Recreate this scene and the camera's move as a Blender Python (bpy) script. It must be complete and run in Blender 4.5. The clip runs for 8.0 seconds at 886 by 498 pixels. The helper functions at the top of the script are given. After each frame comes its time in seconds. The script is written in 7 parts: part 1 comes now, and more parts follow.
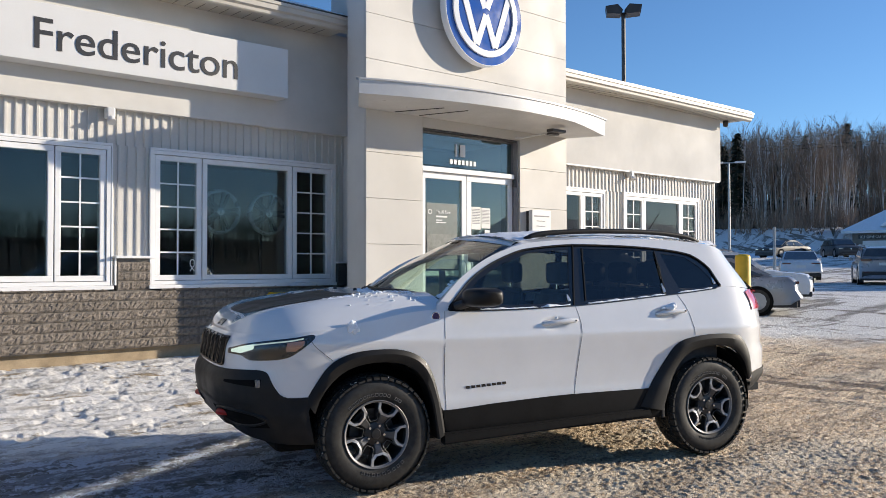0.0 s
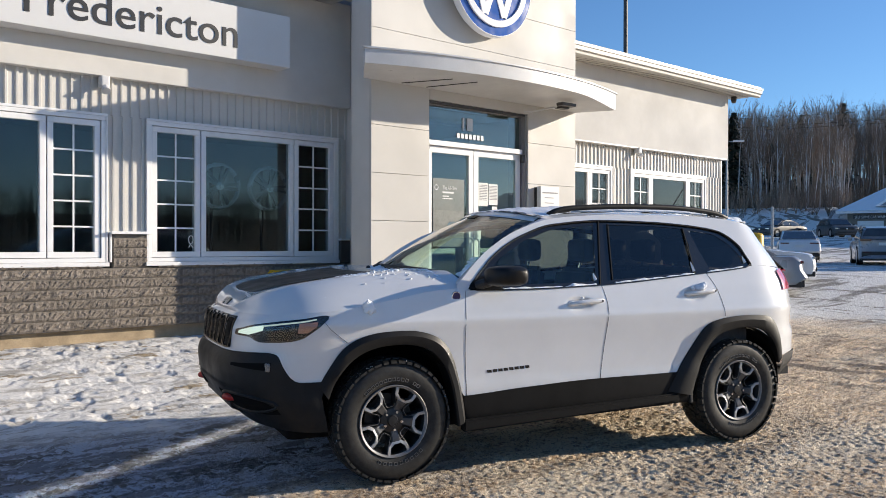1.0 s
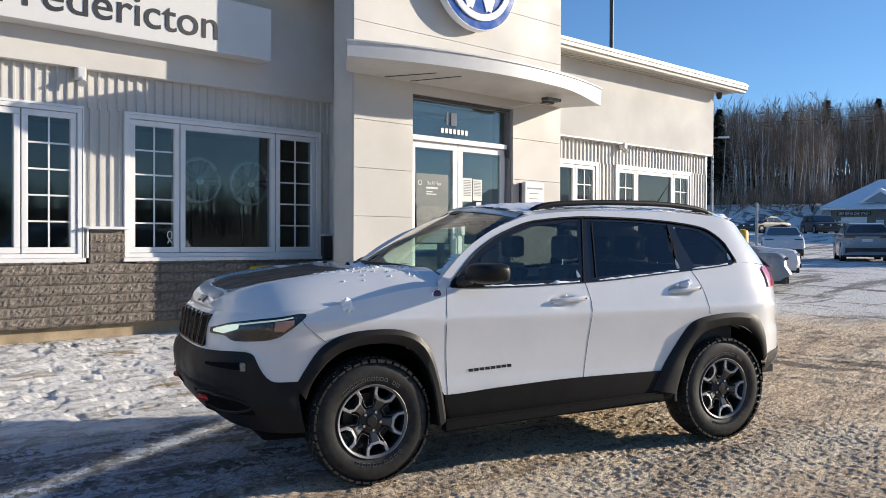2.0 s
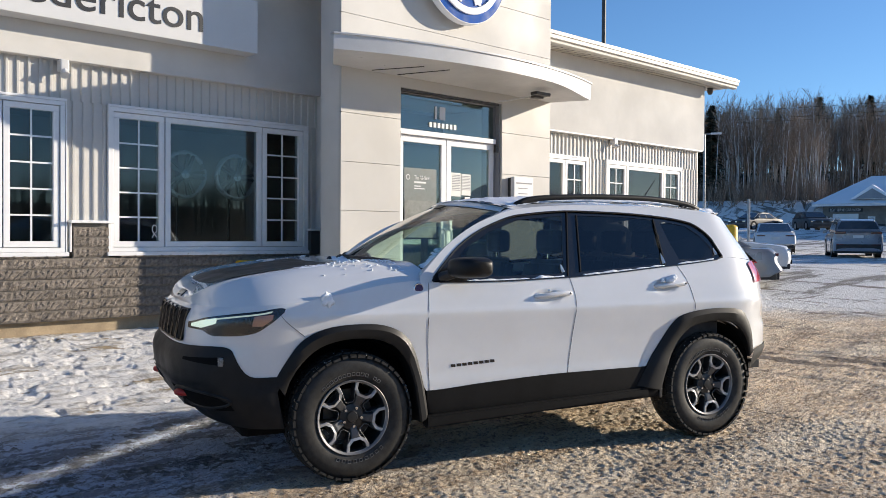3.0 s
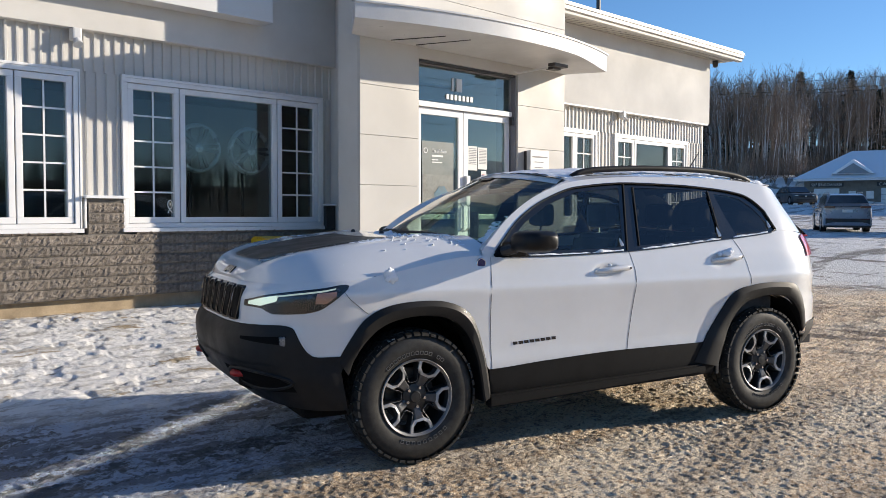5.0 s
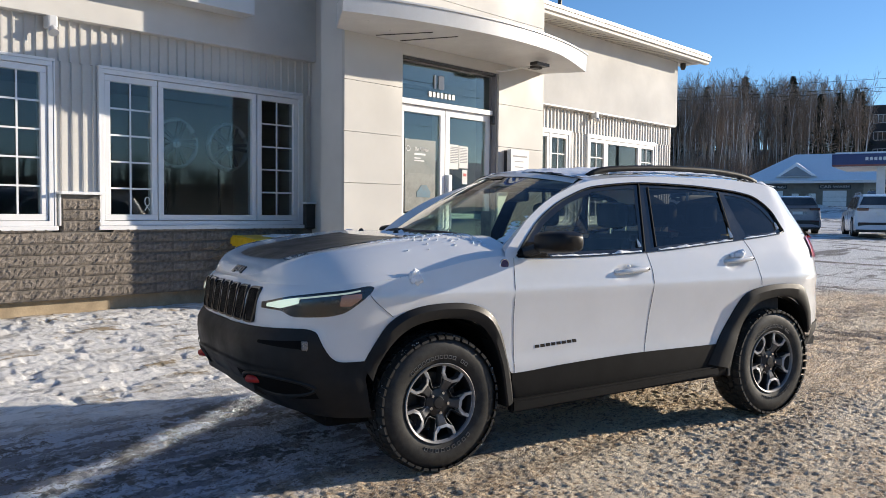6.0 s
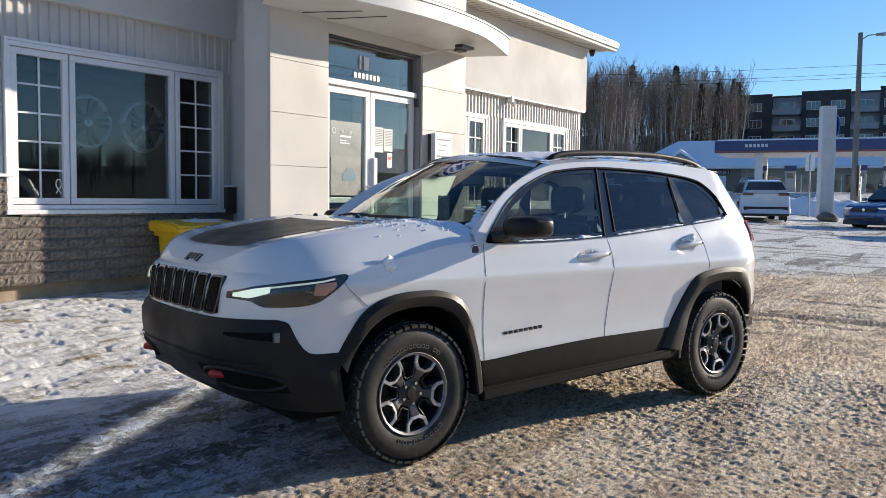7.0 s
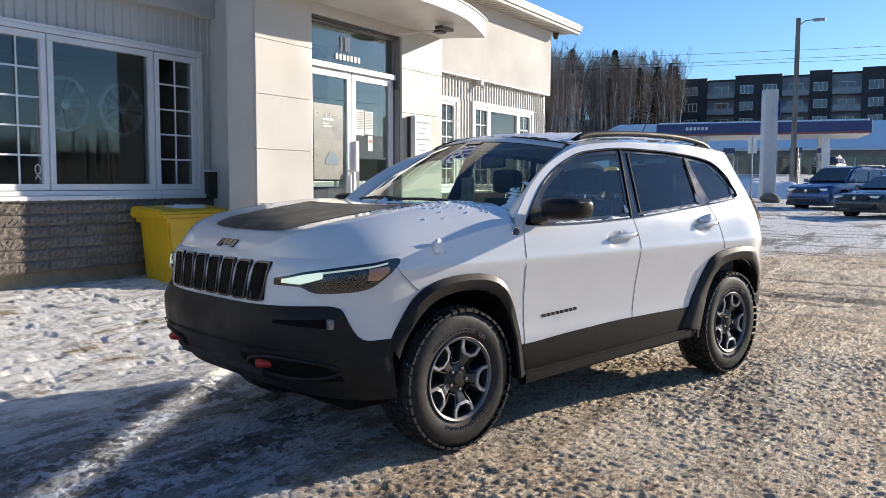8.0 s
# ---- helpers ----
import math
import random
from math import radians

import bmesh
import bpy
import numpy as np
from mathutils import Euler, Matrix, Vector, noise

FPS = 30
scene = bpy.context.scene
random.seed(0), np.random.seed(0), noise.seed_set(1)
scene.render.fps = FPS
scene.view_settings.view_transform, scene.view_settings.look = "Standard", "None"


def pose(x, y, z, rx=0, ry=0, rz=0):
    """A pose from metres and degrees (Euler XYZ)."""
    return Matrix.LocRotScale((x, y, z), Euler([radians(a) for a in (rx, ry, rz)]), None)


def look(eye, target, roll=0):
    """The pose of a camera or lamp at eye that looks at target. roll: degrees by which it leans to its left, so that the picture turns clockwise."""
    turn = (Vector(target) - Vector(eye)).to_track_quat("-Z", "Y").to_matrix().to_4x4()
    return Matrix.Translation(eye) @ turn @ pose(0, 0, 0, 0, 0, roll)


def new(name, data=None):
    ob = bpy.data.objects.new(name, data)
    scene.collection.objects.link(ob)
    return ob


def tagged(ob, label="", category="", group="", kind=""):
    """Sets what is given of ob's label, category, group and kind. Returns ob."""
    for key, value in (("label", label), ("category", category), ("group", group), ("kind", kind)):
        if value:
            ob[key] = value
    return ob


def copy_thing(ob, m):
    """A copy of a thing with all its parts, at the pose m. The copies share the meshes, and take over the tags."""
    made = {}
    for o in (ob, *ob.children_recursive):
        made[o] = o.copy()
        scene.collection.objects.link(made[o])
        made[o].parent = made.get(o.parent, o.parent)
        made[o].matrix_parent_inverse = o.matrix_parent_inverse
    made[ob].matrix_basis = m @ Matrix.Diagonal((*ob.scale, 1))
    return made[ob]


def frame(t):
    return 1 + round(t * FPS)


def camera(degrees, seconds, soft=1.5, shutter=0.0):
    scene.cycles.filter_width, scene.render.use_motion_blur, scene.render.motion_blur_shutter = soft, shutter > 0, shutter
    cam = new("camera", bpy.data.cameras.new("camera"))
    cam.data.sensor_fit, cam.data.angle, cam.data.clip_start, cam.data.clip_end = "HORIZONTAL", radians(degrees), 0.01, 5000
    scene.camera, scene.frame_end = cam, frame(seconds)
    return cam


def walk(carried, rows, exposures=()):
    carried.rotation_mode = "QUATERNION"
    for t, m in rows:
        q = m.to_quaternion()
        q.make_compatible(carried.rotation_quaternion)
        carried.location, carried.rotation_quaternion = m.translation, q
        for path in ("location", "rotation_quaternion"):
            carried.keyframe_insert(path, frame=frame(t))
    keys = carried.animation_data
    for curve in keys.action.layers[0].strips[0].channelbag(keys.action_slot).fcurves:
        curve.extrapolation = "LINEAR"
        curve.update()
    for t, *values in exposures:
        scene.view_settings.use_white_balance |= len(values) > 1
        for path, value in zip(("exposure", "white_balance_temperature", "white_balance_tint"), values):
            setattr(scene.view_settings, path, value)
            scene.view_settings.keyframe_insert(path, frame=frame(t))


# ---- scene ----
cam = camera(55.5, 8.0, soft=0.45)
METRES, EYE, TILT, LEAN, TURN = 2.667, 1.45, 0.0, 0.0, -41.3
ROWS = [
    (0.0, 0.0, 0.0, 0.0, 0.0, 1.22, 0.12),
    (0.5, -0.0337, 0.0821, -0.0048, -0.14, 0.22, -0.02),
    (1.0, -0.0667, 0.1346, -0.0054, -0.48, -0.23, -0.1),
    (1.5, -0.071, 0.16, -0.0028, -0.99, -0.44, -0.16),
    (3.0, -0.0259, 0.1975, -0.0068, -1.85, -0.83, -0.33),
    (3.5, -0.0374, 0.2074, -0.0115, -1.87, -1.41, -0.43),
    (4.0, -0.0944, 0.2254, -0.0087, -2.04, -1.85, -0.34),
    (4.5, -0.1465, 0.2484, -0.0129, -2.18, -2.18, -0.17),
    (6.0, -0.3616, 0.3561, -0.0167, -6.73, -2.45, -0.49),
    (6.5, -0.4368, 0.3939, -0.0196, -8.79, -2.51, -0.59),
    (7.0, -0.5117, 0.438, -0.0165, -14.04, -3.49, -0.61),
    (7.5, -0.6223, 0.4707, -0.018, -16.95, -4.21, -0.29),
    (8.0, -0.7032, 0.5258, -0.0236, -18.15, -4.51, -0.18),
]
walk(cam, [(t, pose(0, 0, EYE, TILT, LEAN, TURN) @ pose(METRES * x, METRES * y, METRES * z, 90 + pitch, roll, yaw)) for t, x, y, z, yaw, pitch, roll in ROWS],
     [(0.0, 0.64), (6.5, 0.64), (7.3, 0.70), (8.0, 0.74)])

# ---------------------------------------------------------------- light
SUN_AZ, SUN_EL = -27.2, 14.5          # degrees from +X, and above the horizon
sun_dir = Vector((math.cos(radians(SUN_AZ)) * math.cos(radians(SUN_EL)),
                  math.sin(radians(SUN_AZ)) * math.cos(radians(SUN_EL)), math.sin(radians(SUN_EL))))
sun = new("sun", bpy.data.lights.new("sun", "SUN"))
sun.data.energy, sun.data.angle, sun.data.color = 4.4, radians(0.53), (1.0, 0.88, 0.72)
sun.matrix_basis = look(sun_dir * 60, (0, 0, 0))
world = bpy.data.worlds.new("winter_sky")
scene.world = world
world.use_nodes = True
wn = world.node_tree.nodes
sky = wn.new("ShaderNodeTexSky")
sky.sky_type, sky.sun_disc = "NISHITA", False
sky.sun_elevation, sky.sun_rotation = radians(SUN_EL), radians(90 - SUN_AZ)
sky.air_density, sky.dust_density, sky.ozone_density, sky.altitude = 1.0, 0.32, 5.5, 900
wn["Background"].inputs["Strength"].default_value = 0.106
world.node_tree.links.new(sky.outputs[0], wn["Background"].inputs["Color"])
# added lamp imitating low sun off the entrance door's glass: narrow, nearly parallel beam
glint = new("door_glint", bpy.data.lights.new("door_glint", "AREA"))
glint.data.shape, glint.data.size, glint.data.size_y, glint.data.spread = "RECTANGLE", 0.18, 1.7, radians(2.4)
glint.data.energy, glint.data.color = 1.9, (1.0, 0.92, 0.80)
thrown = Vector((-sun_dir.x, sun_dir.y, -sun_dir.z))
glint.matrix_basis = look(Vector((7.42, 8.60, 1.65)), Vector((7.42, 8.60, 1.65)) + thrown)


# ---------------------------------------------------------------- small tools
def part(name, bm, material, parent=None, label="", smooth=False, share=None):
    """One mesh object out of a bmesh (or a shared mesh), under a thing or a part."""
    if share is None:
        me = bpy.data.meshes.new(name)
        bmesh.ops.recalc_face_normals(bm, faces=bm.faces)
        bm.to_mesh(me)
        bm.free()
        me.materials.append(material)
        if smooth:
            me.shade_smooth()
            if smooth is not True:
                me.set_sharp_from_angle(angle=radians(smooth))
    else:
        me = share
    ob = new(name, me)
    if parent is not None:
        ob.parent = parent
        if parent.get("at_world") and parent.parent is None:
            ob.matrix_parent_inverse = parent.matrix_basis.inverted()
    if label:
        ob["label"] = label
    return ob


def thing(name, m, label, category, group="", kind="", at_world=False):
    """An empty that carries the parts of a thing. at_world: its parts are built in world places."""
    ob = new(name)
    ob.empty_display_size = 0.2
    ob.matrix_basis = m
    if at_world:
        ob["at_world"] = 1
    return tagged(ob, label, category, group, kind)


def B(bm, x0, x1, y0, y1, z0, z1, bevel=0.0):
    """A box, with its edges rounded."""
    m = Matrix.Translation(((x0 + x1) / 2, (y0 + y1) / 2, (z0 + z1) / 2)) @ Matrix.Diagonal((abs(x1 - x0), abs(y1 - y0), abs(z1 - z0), 1))
    got = bmesh.ops.create_cube(bm, size=1, matrix=m)
    if bevel:
        es = list({e for v in got["verts"] for e in v.link_edges})
        bmesh.ops.bevel(bm, geom=es, offset=bevel, segments=2, affect="EDGES", profile=0.6)
    return bm


def box(x0, x1, y0, y1, z0, z1, bevel=0.0):
    return B(bmesh.new(), x0, x1, y0, y1, z0, z1, bevel)


def tube(bm, pts, r, n=8, cap=True):
    """A round bar along points; r is a number or one per point."""
    pts = [Vector(p) for p in pts]
    rs = r if isinstance(r, (list, tuple)) else [r] * len(pts)
    rings = []
    side = None
    for i, p in enumerate(pts):
        d = (pts[min(i + 1, len(pts) - 1)] - pts[max(i - 1, 0)]).normalized()
        if side is None:
            side = d.orthogonal().normalized()
        side = (side - d * side.dot(d)).normalized()
        up = d.cross(side)
        rings.append([bm.verts.new(p + rs[i] * (math.cos(a) * side + math.sin(a) * up)) for a in [2 * math.pi * k / n for k in range(n)]])
    for a, b in zip(rings, rings[1:]):
        for k in range(n):
            bm.faces.new((a[k], a[(k + 1) % n], b[(k + 1) % n], b[k]))
    if cap:
        bm.faces.new(rings[0][::-1])
        bm.faces.new(rings[-1])
    return bm


def lathe(bm, prof, n, m=Matrix(), closed=False):
    """Turns (radius, height) pairs round the local z axis."""
    rings = []
    for r, h in prof:
        rings.append([bm.verts.new(m @ Vector((r * math.cos(2 * math.pi * k / n), r * math.sin(2 * math.pi * k / n), h))) for k in range(n)])
    pairs = list(zip(rings, rings[1:])) + ([(rings[-1], rings[0])] if closed else [])
    for a, b in pairs:
        for k in range(n):
            bm.faces.new((a[k], a[(k + 1) % n], b[(k + 1) % n], b[k]))
    return bm


def prism(bm, poly, place, depth):
    """A flat outline (u, v) given thickness; place(u, v, w) gives the point, w from 0 to depth."""
    a = [bm.verts.new(place(u, v, 0)) for u, v in poly]
    b = [bm.verts.new(place(u, v, depth)) for u, v in poly]
    bm.faces.new(a)
    bm.faces.new(b[::-1])
    for i in range(len(poly)):
        j = (i + 1) % len(poly)
        bm.faces.new((a[i], b[i], b[j], a[j]))
    return bm


def ramp(v, a, b):
    v = min(1.0, max(0.0, (v - a) / (b - a)))
    return v * v * (3 - 2 * v)


# ---------------------------------------------------------------- materials
def mat(name, col, rough=0.6, metal=0.0, var=0.12, scale=3.0, fine=60.0, bump=0.15, depth=0.004, col2=None, coat=0.0, spec=0.5,
        island=0.0, piece=0.0, stain=0.0, gloss_var=0.1, stretch=(1, 1, 1), bump_scale=None):
    m = bpy.data.materials.new(name)
    m.use_nodes = True
    nt, N, L = m.node_tree, m.node_tree.nodes, m.node_tree.links
    p = N["Principled BSDF"]
    co = N.new("ShaderNodeTexCoord")
    mp = N.new("ShaderNodeMapping")
    mp.inputs["Scale"].default_value = stretch
    L.new(co.outputs["Object"], mp.inputs["Vector"])

    def tex(s, detail=5.0, r=0.6):
        t = N.new("ShaderNodeTexNoise")
        t.inputs["Scale"].default_value, t.inputs["Detail"].default_value, t.inputs["Roughness"].default_value = s, detail, r
        L.new(mp.outputs[0], t.inputs["Vector"])
        return t

    def rerange(sock, a, b, lo, hi):
        r = N.new("ShaderNodeMapRange")
        for k, v in zip(("From Min", "From Max", "To Min", "To Max"), (a, b, lo, hi)):
            r.inputs[k].default_value = v
        L.new(sock, r.inputs["Value"])
        return r.outputs[0]

    def times(colour, value):
        x = N.new("ShaderNodeMix")
        x.data_type, x.blend_type = "RGBA", "MULTIPLY"
        x.inputs["Factor"].default_value = 1
        L.new(colour, x.inputs[6])
        L.new(value, x.inputs[7])
        return x.outputs[2]

    big, small = tex(scale), tex(fine, 3)
    mixer = N.new("ShaderNodeMix")
    mixer.data_type = "RGBA"
    c2 = col2 or tuple(c * (1 - 2 * var) for c in col)
    c1 = col if col2 else tuple(min(1, c * (1 + var)) for c in col)
    mixer.inputs[6].default_value, mixer.inputs[7].default_value = (*c1, 1), (*c2, 1)
    L.new(rerange(big.outputs[0], 0.35, 0.68, 0, 1), mixer.inputs["Factor"])
    out = times(mixer.outputs[2], rerange(small.outputs[0], 0.3, 0.7, 1 - var, 1))
    if stain:
        out = times(out, rerange(tex(scale * 0.23, 8, 0.7).outputs[0], 0.5, 0.72, 1, 1 - stain))
    if piece:
        oi = N.new("ShaderNodeObjectInfo")
        out = times(out, rerange(oi.outputs["Random"], 0, 1, 1 - piece, 1))
    if island:
        ge = N.new("ShaderNodeNewGeometry")
        out = times(out, rerange(ge.outputs["Random Per Island"], 0, 1, 1 - island, 1))
    L.new(out, p.inputs["Base Color"])
    L.new(rerange(big.outputs[0], 0.3, 0.7, max(0.02, rough - gloss_var), min(1, rough + gloss_var)), p.inputs["Roughness"])
    p.inputs["Metallic"].default_value, p.inputs["Coat Weight"].default_value = metal, coat
    p.inputs["Coat Roughness"].default_value = 0.04
    p.inputs["Specular IOR Level"].default_value = spec
    if bump:
        b = N.new("ShaderNodeBump")
        b.inputs["Strength"].default_value, b.inputs["Distance"].default_value = bump, depth
        L.new((tex(bump_scale, 4) if bump_scale else small).outputs[0], b.inputs["Height"])
        L.new(b.outputs[0], p.inputs["Normal"])
    return m


def glass(name, tint=(0.9, 0.93, 0.92), boost=1.0, rough=0.0):
    """A clear pane: what it does not mirror it lets through, tinted. Mirrors 4 percent face-on, more when seen aslant."""
    m = bpy.data.materials.new(name)
    m.use_nodes = True
    N, L = m.node_tree.nodes, m.node_tree.links
    N.remove(N["Principled BSDF"])
    lw, tr, gl, mx = (N.new("ShaderNode" + k) for k in ("LayerWeight", "BsdfTransparent", "BsdfGlossy", "MixShader"))
    lw.inputs["Blend"].default_value = 0.5
    tr.inputs["Color"].default_value = (*tint, 1)
    gl.inputs["Roughness"].default_value = rough
    last = lw.outputs["Facing"]
    for kind, value in (("POWER", 5.0), ("MULTIPLY", 0.96), ("ADD", 0.04), ("MULTIPLY", boost)):
        mu = N.new("ShaderNodeMath")
        mu.operation, mu.use_clamp = kind, True
        mu.inputs[1].default_value = value
        L.new(last, mu.inputs[0])
        last = mu.outputs[0]
    L.new(last, mx.inputs[0])
    L.new(tr.outputs[0], mx.inputs[1])
    L.new(gl.outputs[0], mx.inputs[2])
    L.new(mx.outputs[0], N["Material Output"].inputs["Surface"])
    return m


def glow(name, col, strength):
    m = bpy.data.materials.new(name)
    m.use_nodes = True
    p = m.node_tree.nodes["Principled BSDF"]
    p.inputs["Base Color"].default_value = (*(0.25 * c for c in col), 1)
    p.inputs["Emission Color"].default_value = (*col, 1)
    p.inputs["Emission Strength"].default_value = strength
    return m


STUCCO = mat("stucco", (0.62, 0.605, 0.575), 0.85, var=0.04, scale=1.3, fine=170, bump=0.35, depth=0.003, stain=0.06)
PANEL = mat("tower_panel", (0.55, 0.53, 0.495), 0.6, var=0.03, scale=1.1, fine=150, bump=0.12, depth=0.002, stain=0.05)
SIGN_WHITE = mat("sign_white", (0.66, 0.66, 0.655), 0.4, var=0.02, scale=1.5, bump=0.02)
SIDING = mat("siding", (0.60, 0.58, 0.545), 0.5, var=0.04, scale=0.9, fine=40, bump=0.05, stain=0.08)
VINYL = mat("white_vinyl", (0.80, 0.80, 0.80), 0.35, var=0.03, scale=2, bump=0.03)
ALU = mat("white_aluminium", (0.66, 0.66, 0.66), 0.35, var=0.04, scale=2, bump=0.04, stain=0.06)
GREY_ALU = mat("grey_aluminium", (0.30, 0.29, 0.30), 0.4, metal=0.3, var=0.06, bump=0.04)
DARK_METAL = mat("dark_bronze", (0.045, 0.04, 0.038), 0.4, var=0.1, bump=0.05)
BLOCK = mat("split_block", (0.25, 0.215, 0.18), 0.95, var=0.2, scale=22, fine=120, bump=0.8, depth=0.012, piece=0.22, bump_scale=75)
MORTAR = mat("mortar", (0.20, 0.182, 0.16), 0.95, var=0.1, scale=20, fine=150, bump=0.5)
CONCRETE = mat("concrete_base", (0.42, 0.33, 0.22), 0.9, var=0.15, scale=4, fine=60, bump=0.5, depth=0.006, stain=0.35)
SNOW = mat("snow", (0.90, 0.92, 0.95), 0.75, var=0.04, scale=9, fine=80, bump=0.5, depth=0.012, spec=0.3)
GREY_SNOW = mat("grey_snow", (0.62, 0.63, 0.64), 0.8, var=0.25, scale=30, fine=150, bump=0.3)
JOINT = mat("joint_grey", (0.30, 0.29, 0.275), 0.9, var=0.05, bump=0.05)
WINDOW = glass("window_glass", (0.70, 0.76, 0.76), 1.35)
DOOR_GLASS = glass("door_glass", (0.74, 0.83, 0.80), 2.8)
BLACK = mat("black_plastic", (0.022, 0.022, 0.023), 0.5, var=0.12, scale=6, fine=200, bump=0.12, depth=0.001)
LETTER = mat("letter_dark", (0.03, 0.03, 0.032), 0.45, var=0.1, bump=0.02)
LOGO_BLUE = mat("logo_blue", (0.012, 0.07, 0.33), 0.18, var=0.06, bump=0.01, coat=0.6)
LOGO_WHITE = mat("logo_white", (0.82, 0.82, 0.82), 0.2, var=0.02, bump=0.01, coat=0.6)
PAPER = mat("paper", (0.75, 0.75, 0.72), 0.7, var=0.03, bump=0.02)
INK = mat("print_grey", (0.30, 0.30, 0.31), 0.7, var=0.05, bump=0)
ROOM = mat("room_wall", (0.30, 0.29, 0.28), 0.8, var=0.06, scale=2, bump=0.05)
CARPET = mat("room_floor", (0.10, 0.095, 0.09), 0.7, var=0.1, scale=3, bump=0.1)
MIRROR_BLACK = mat("mirror_black", (0.010, 0.010, 0.011), 0.42, var=0.1, bump=0.03, spec=0.25)
YELLOW = mat("yellow_plastic", (0.72, 0.46, 0.02), 0.45, var=0.06, scale=5, bump=0.1)

# ---------------------------------------------------------------- ground
def lie(x, y):
    """Height of the ground: level by the car, rising to the building and towards the far street."""
    r = math.hypot(x, y)
    z = -0.027 + 0.0115 * min(max(0.0, x - 8), 37) + 0.05 * min(max(0.0, y - 5), 6.7) * ramp(x, 14, 28) + 1.4 * ramp(r, 42, 72) * ramp(x + y, 5, 40)
    z += 0.36 * ramp(y, 6.9, 9.5) * (1 - ramp(x, 12, 20)) * ramp(x, -14, -6)
    # wooded rise behind the lots
    d = x * 0.875 + y * 0.485
    e = -x * 0.485 + y * 0.875
    z += 3.7 * ramp(d, 96, 104) * ramp(e, -45, -30) + 9.5 * ramp(d, 106, 195) * ramp(e, -72, -38)
    return z


def ground_mesh():
    def steps(stops):
        out = []
        for (a, b, s) in stops:
            n = max(1, round((b - a) / s))
            out += [a + (b - a) * i / n for i in range(n)]
        return out + [stops[-1][1]]
    xs = steps([(-1500, -300, 300), (-300, -60, 40), (-60, -12, 4), (-12, -2, 0.5), (-2, 0.6, 0.03), (0.6, 7.2, 0.0125), (7.2, 14, 0.045), (14, 18, 0.10), (18, 45, 0.5), (45, 110, 2), (110, 300, 10), (300, 1800, 300)])
    ys = steps([(-1500, -300, 300), (-300, -60, 40), (-60, -12, 4), (-12, 1.0, 0.5), (1.0, 1.6, 0.03), (1.6, 4.8, 0.0125), (4.8, 6.4, 0.021), (6.4, 9.75, 0.026), (9.75, 14, 0.3), (14, 60, 1.0), (60, 110, 2), (110, 300, 10), (300, 1800, 300)])
    verts, faces = [], []
    n3 = noise.noise
    for y in ys:
        for x in xs:
            z = lie(x, y)
            if -2.5 < x < 40 and -1 < y < 26:
                near = 1 - ramp(max(x - 10, 0), 0, 20)
                lot = 1 - ramp(y, 6.7, 7.5)
                # packed, rutted ice and grit; ruts run with the cars
                u, v = x * 0.955 - y * 0.297, x * 0.297 + y * 0.955
                k = 0.014 * n3((u * 1.1, v * 2.6, 0.3)) + 0.007 * n3((u * 4.0, v * 6, 4.0))
                rough = 0.85 + 0.5 * n3((x * 0.7, y * 0.9, 8.0))
                k += 0.016 * ramp(x, 6.5, 9.5) * n3((x * 3.2 + 0.25 * y, y * 0.9 - 0.2 * x, 15.0))
                k += rough * (0.006 * n3((u * 6, v * 10, 7.0)) + 0.004 * ramp(n3((u * 13, v * 20, 2.0)), 0.0, 0.32) + 0.008 * ramp(n3((u * 22, v * 29, 6.0)), -0.05, 0.30) + 0.009 * n3((u * 31, v * 38, 3.0)))
                k += 0.020 * ramp(x, 6.5, 9.0) * n3((u * 2.4, v * 6.5, 21.0))
                # soft trodden snow by the wall
                s = 0.010 * n3((x * 1.7, y * 1.7, 9.0)) + 0.003 * n3((x * 4.5, y * 5, 1.0))
                s -= 0.020 * ramp(n3((x * 4.6 + y * 1.2, y * 12, 5.5)), 0.33, 0.42) + 0.011 * ramp(n3((x * 8 + 3, y * 19 - x * 2, 1.5)), 0.28, 0.38)
                s -= 0.010 * ramp(n3((x * 1.8 - y * 1.1, y * 15 + x * 1.5, 17.5)), 0.34, 0.42)
                s += 0.005 * ramp(n3((x * 5, y * 9, 12.0)), 0.1, 0.2) + 0.006 * abs(n3((x * 13, y * 19, 3.0))) + 0.003 * n3((x * 26, y * 30, 3.0))
                if 6.6 < y < 9.7 and x < 12:
                    s += 0.05 * ramp(y, 8.9, 9.5)
                z += (k * lot + s * (1 - lot)) * near
            verts.append((x, y, z))
    w = len(xs)
    for j in range(len(ys) - 1):
        for i in range(w - 1):
            a = j * w + i
            faces.append((a, a + 1, a + w + 1, a + w))
    me = bpy.data.meshes.new("ground")
    me.from_pydata(verts, [], faces)
    me.shade_smooth()
    return me


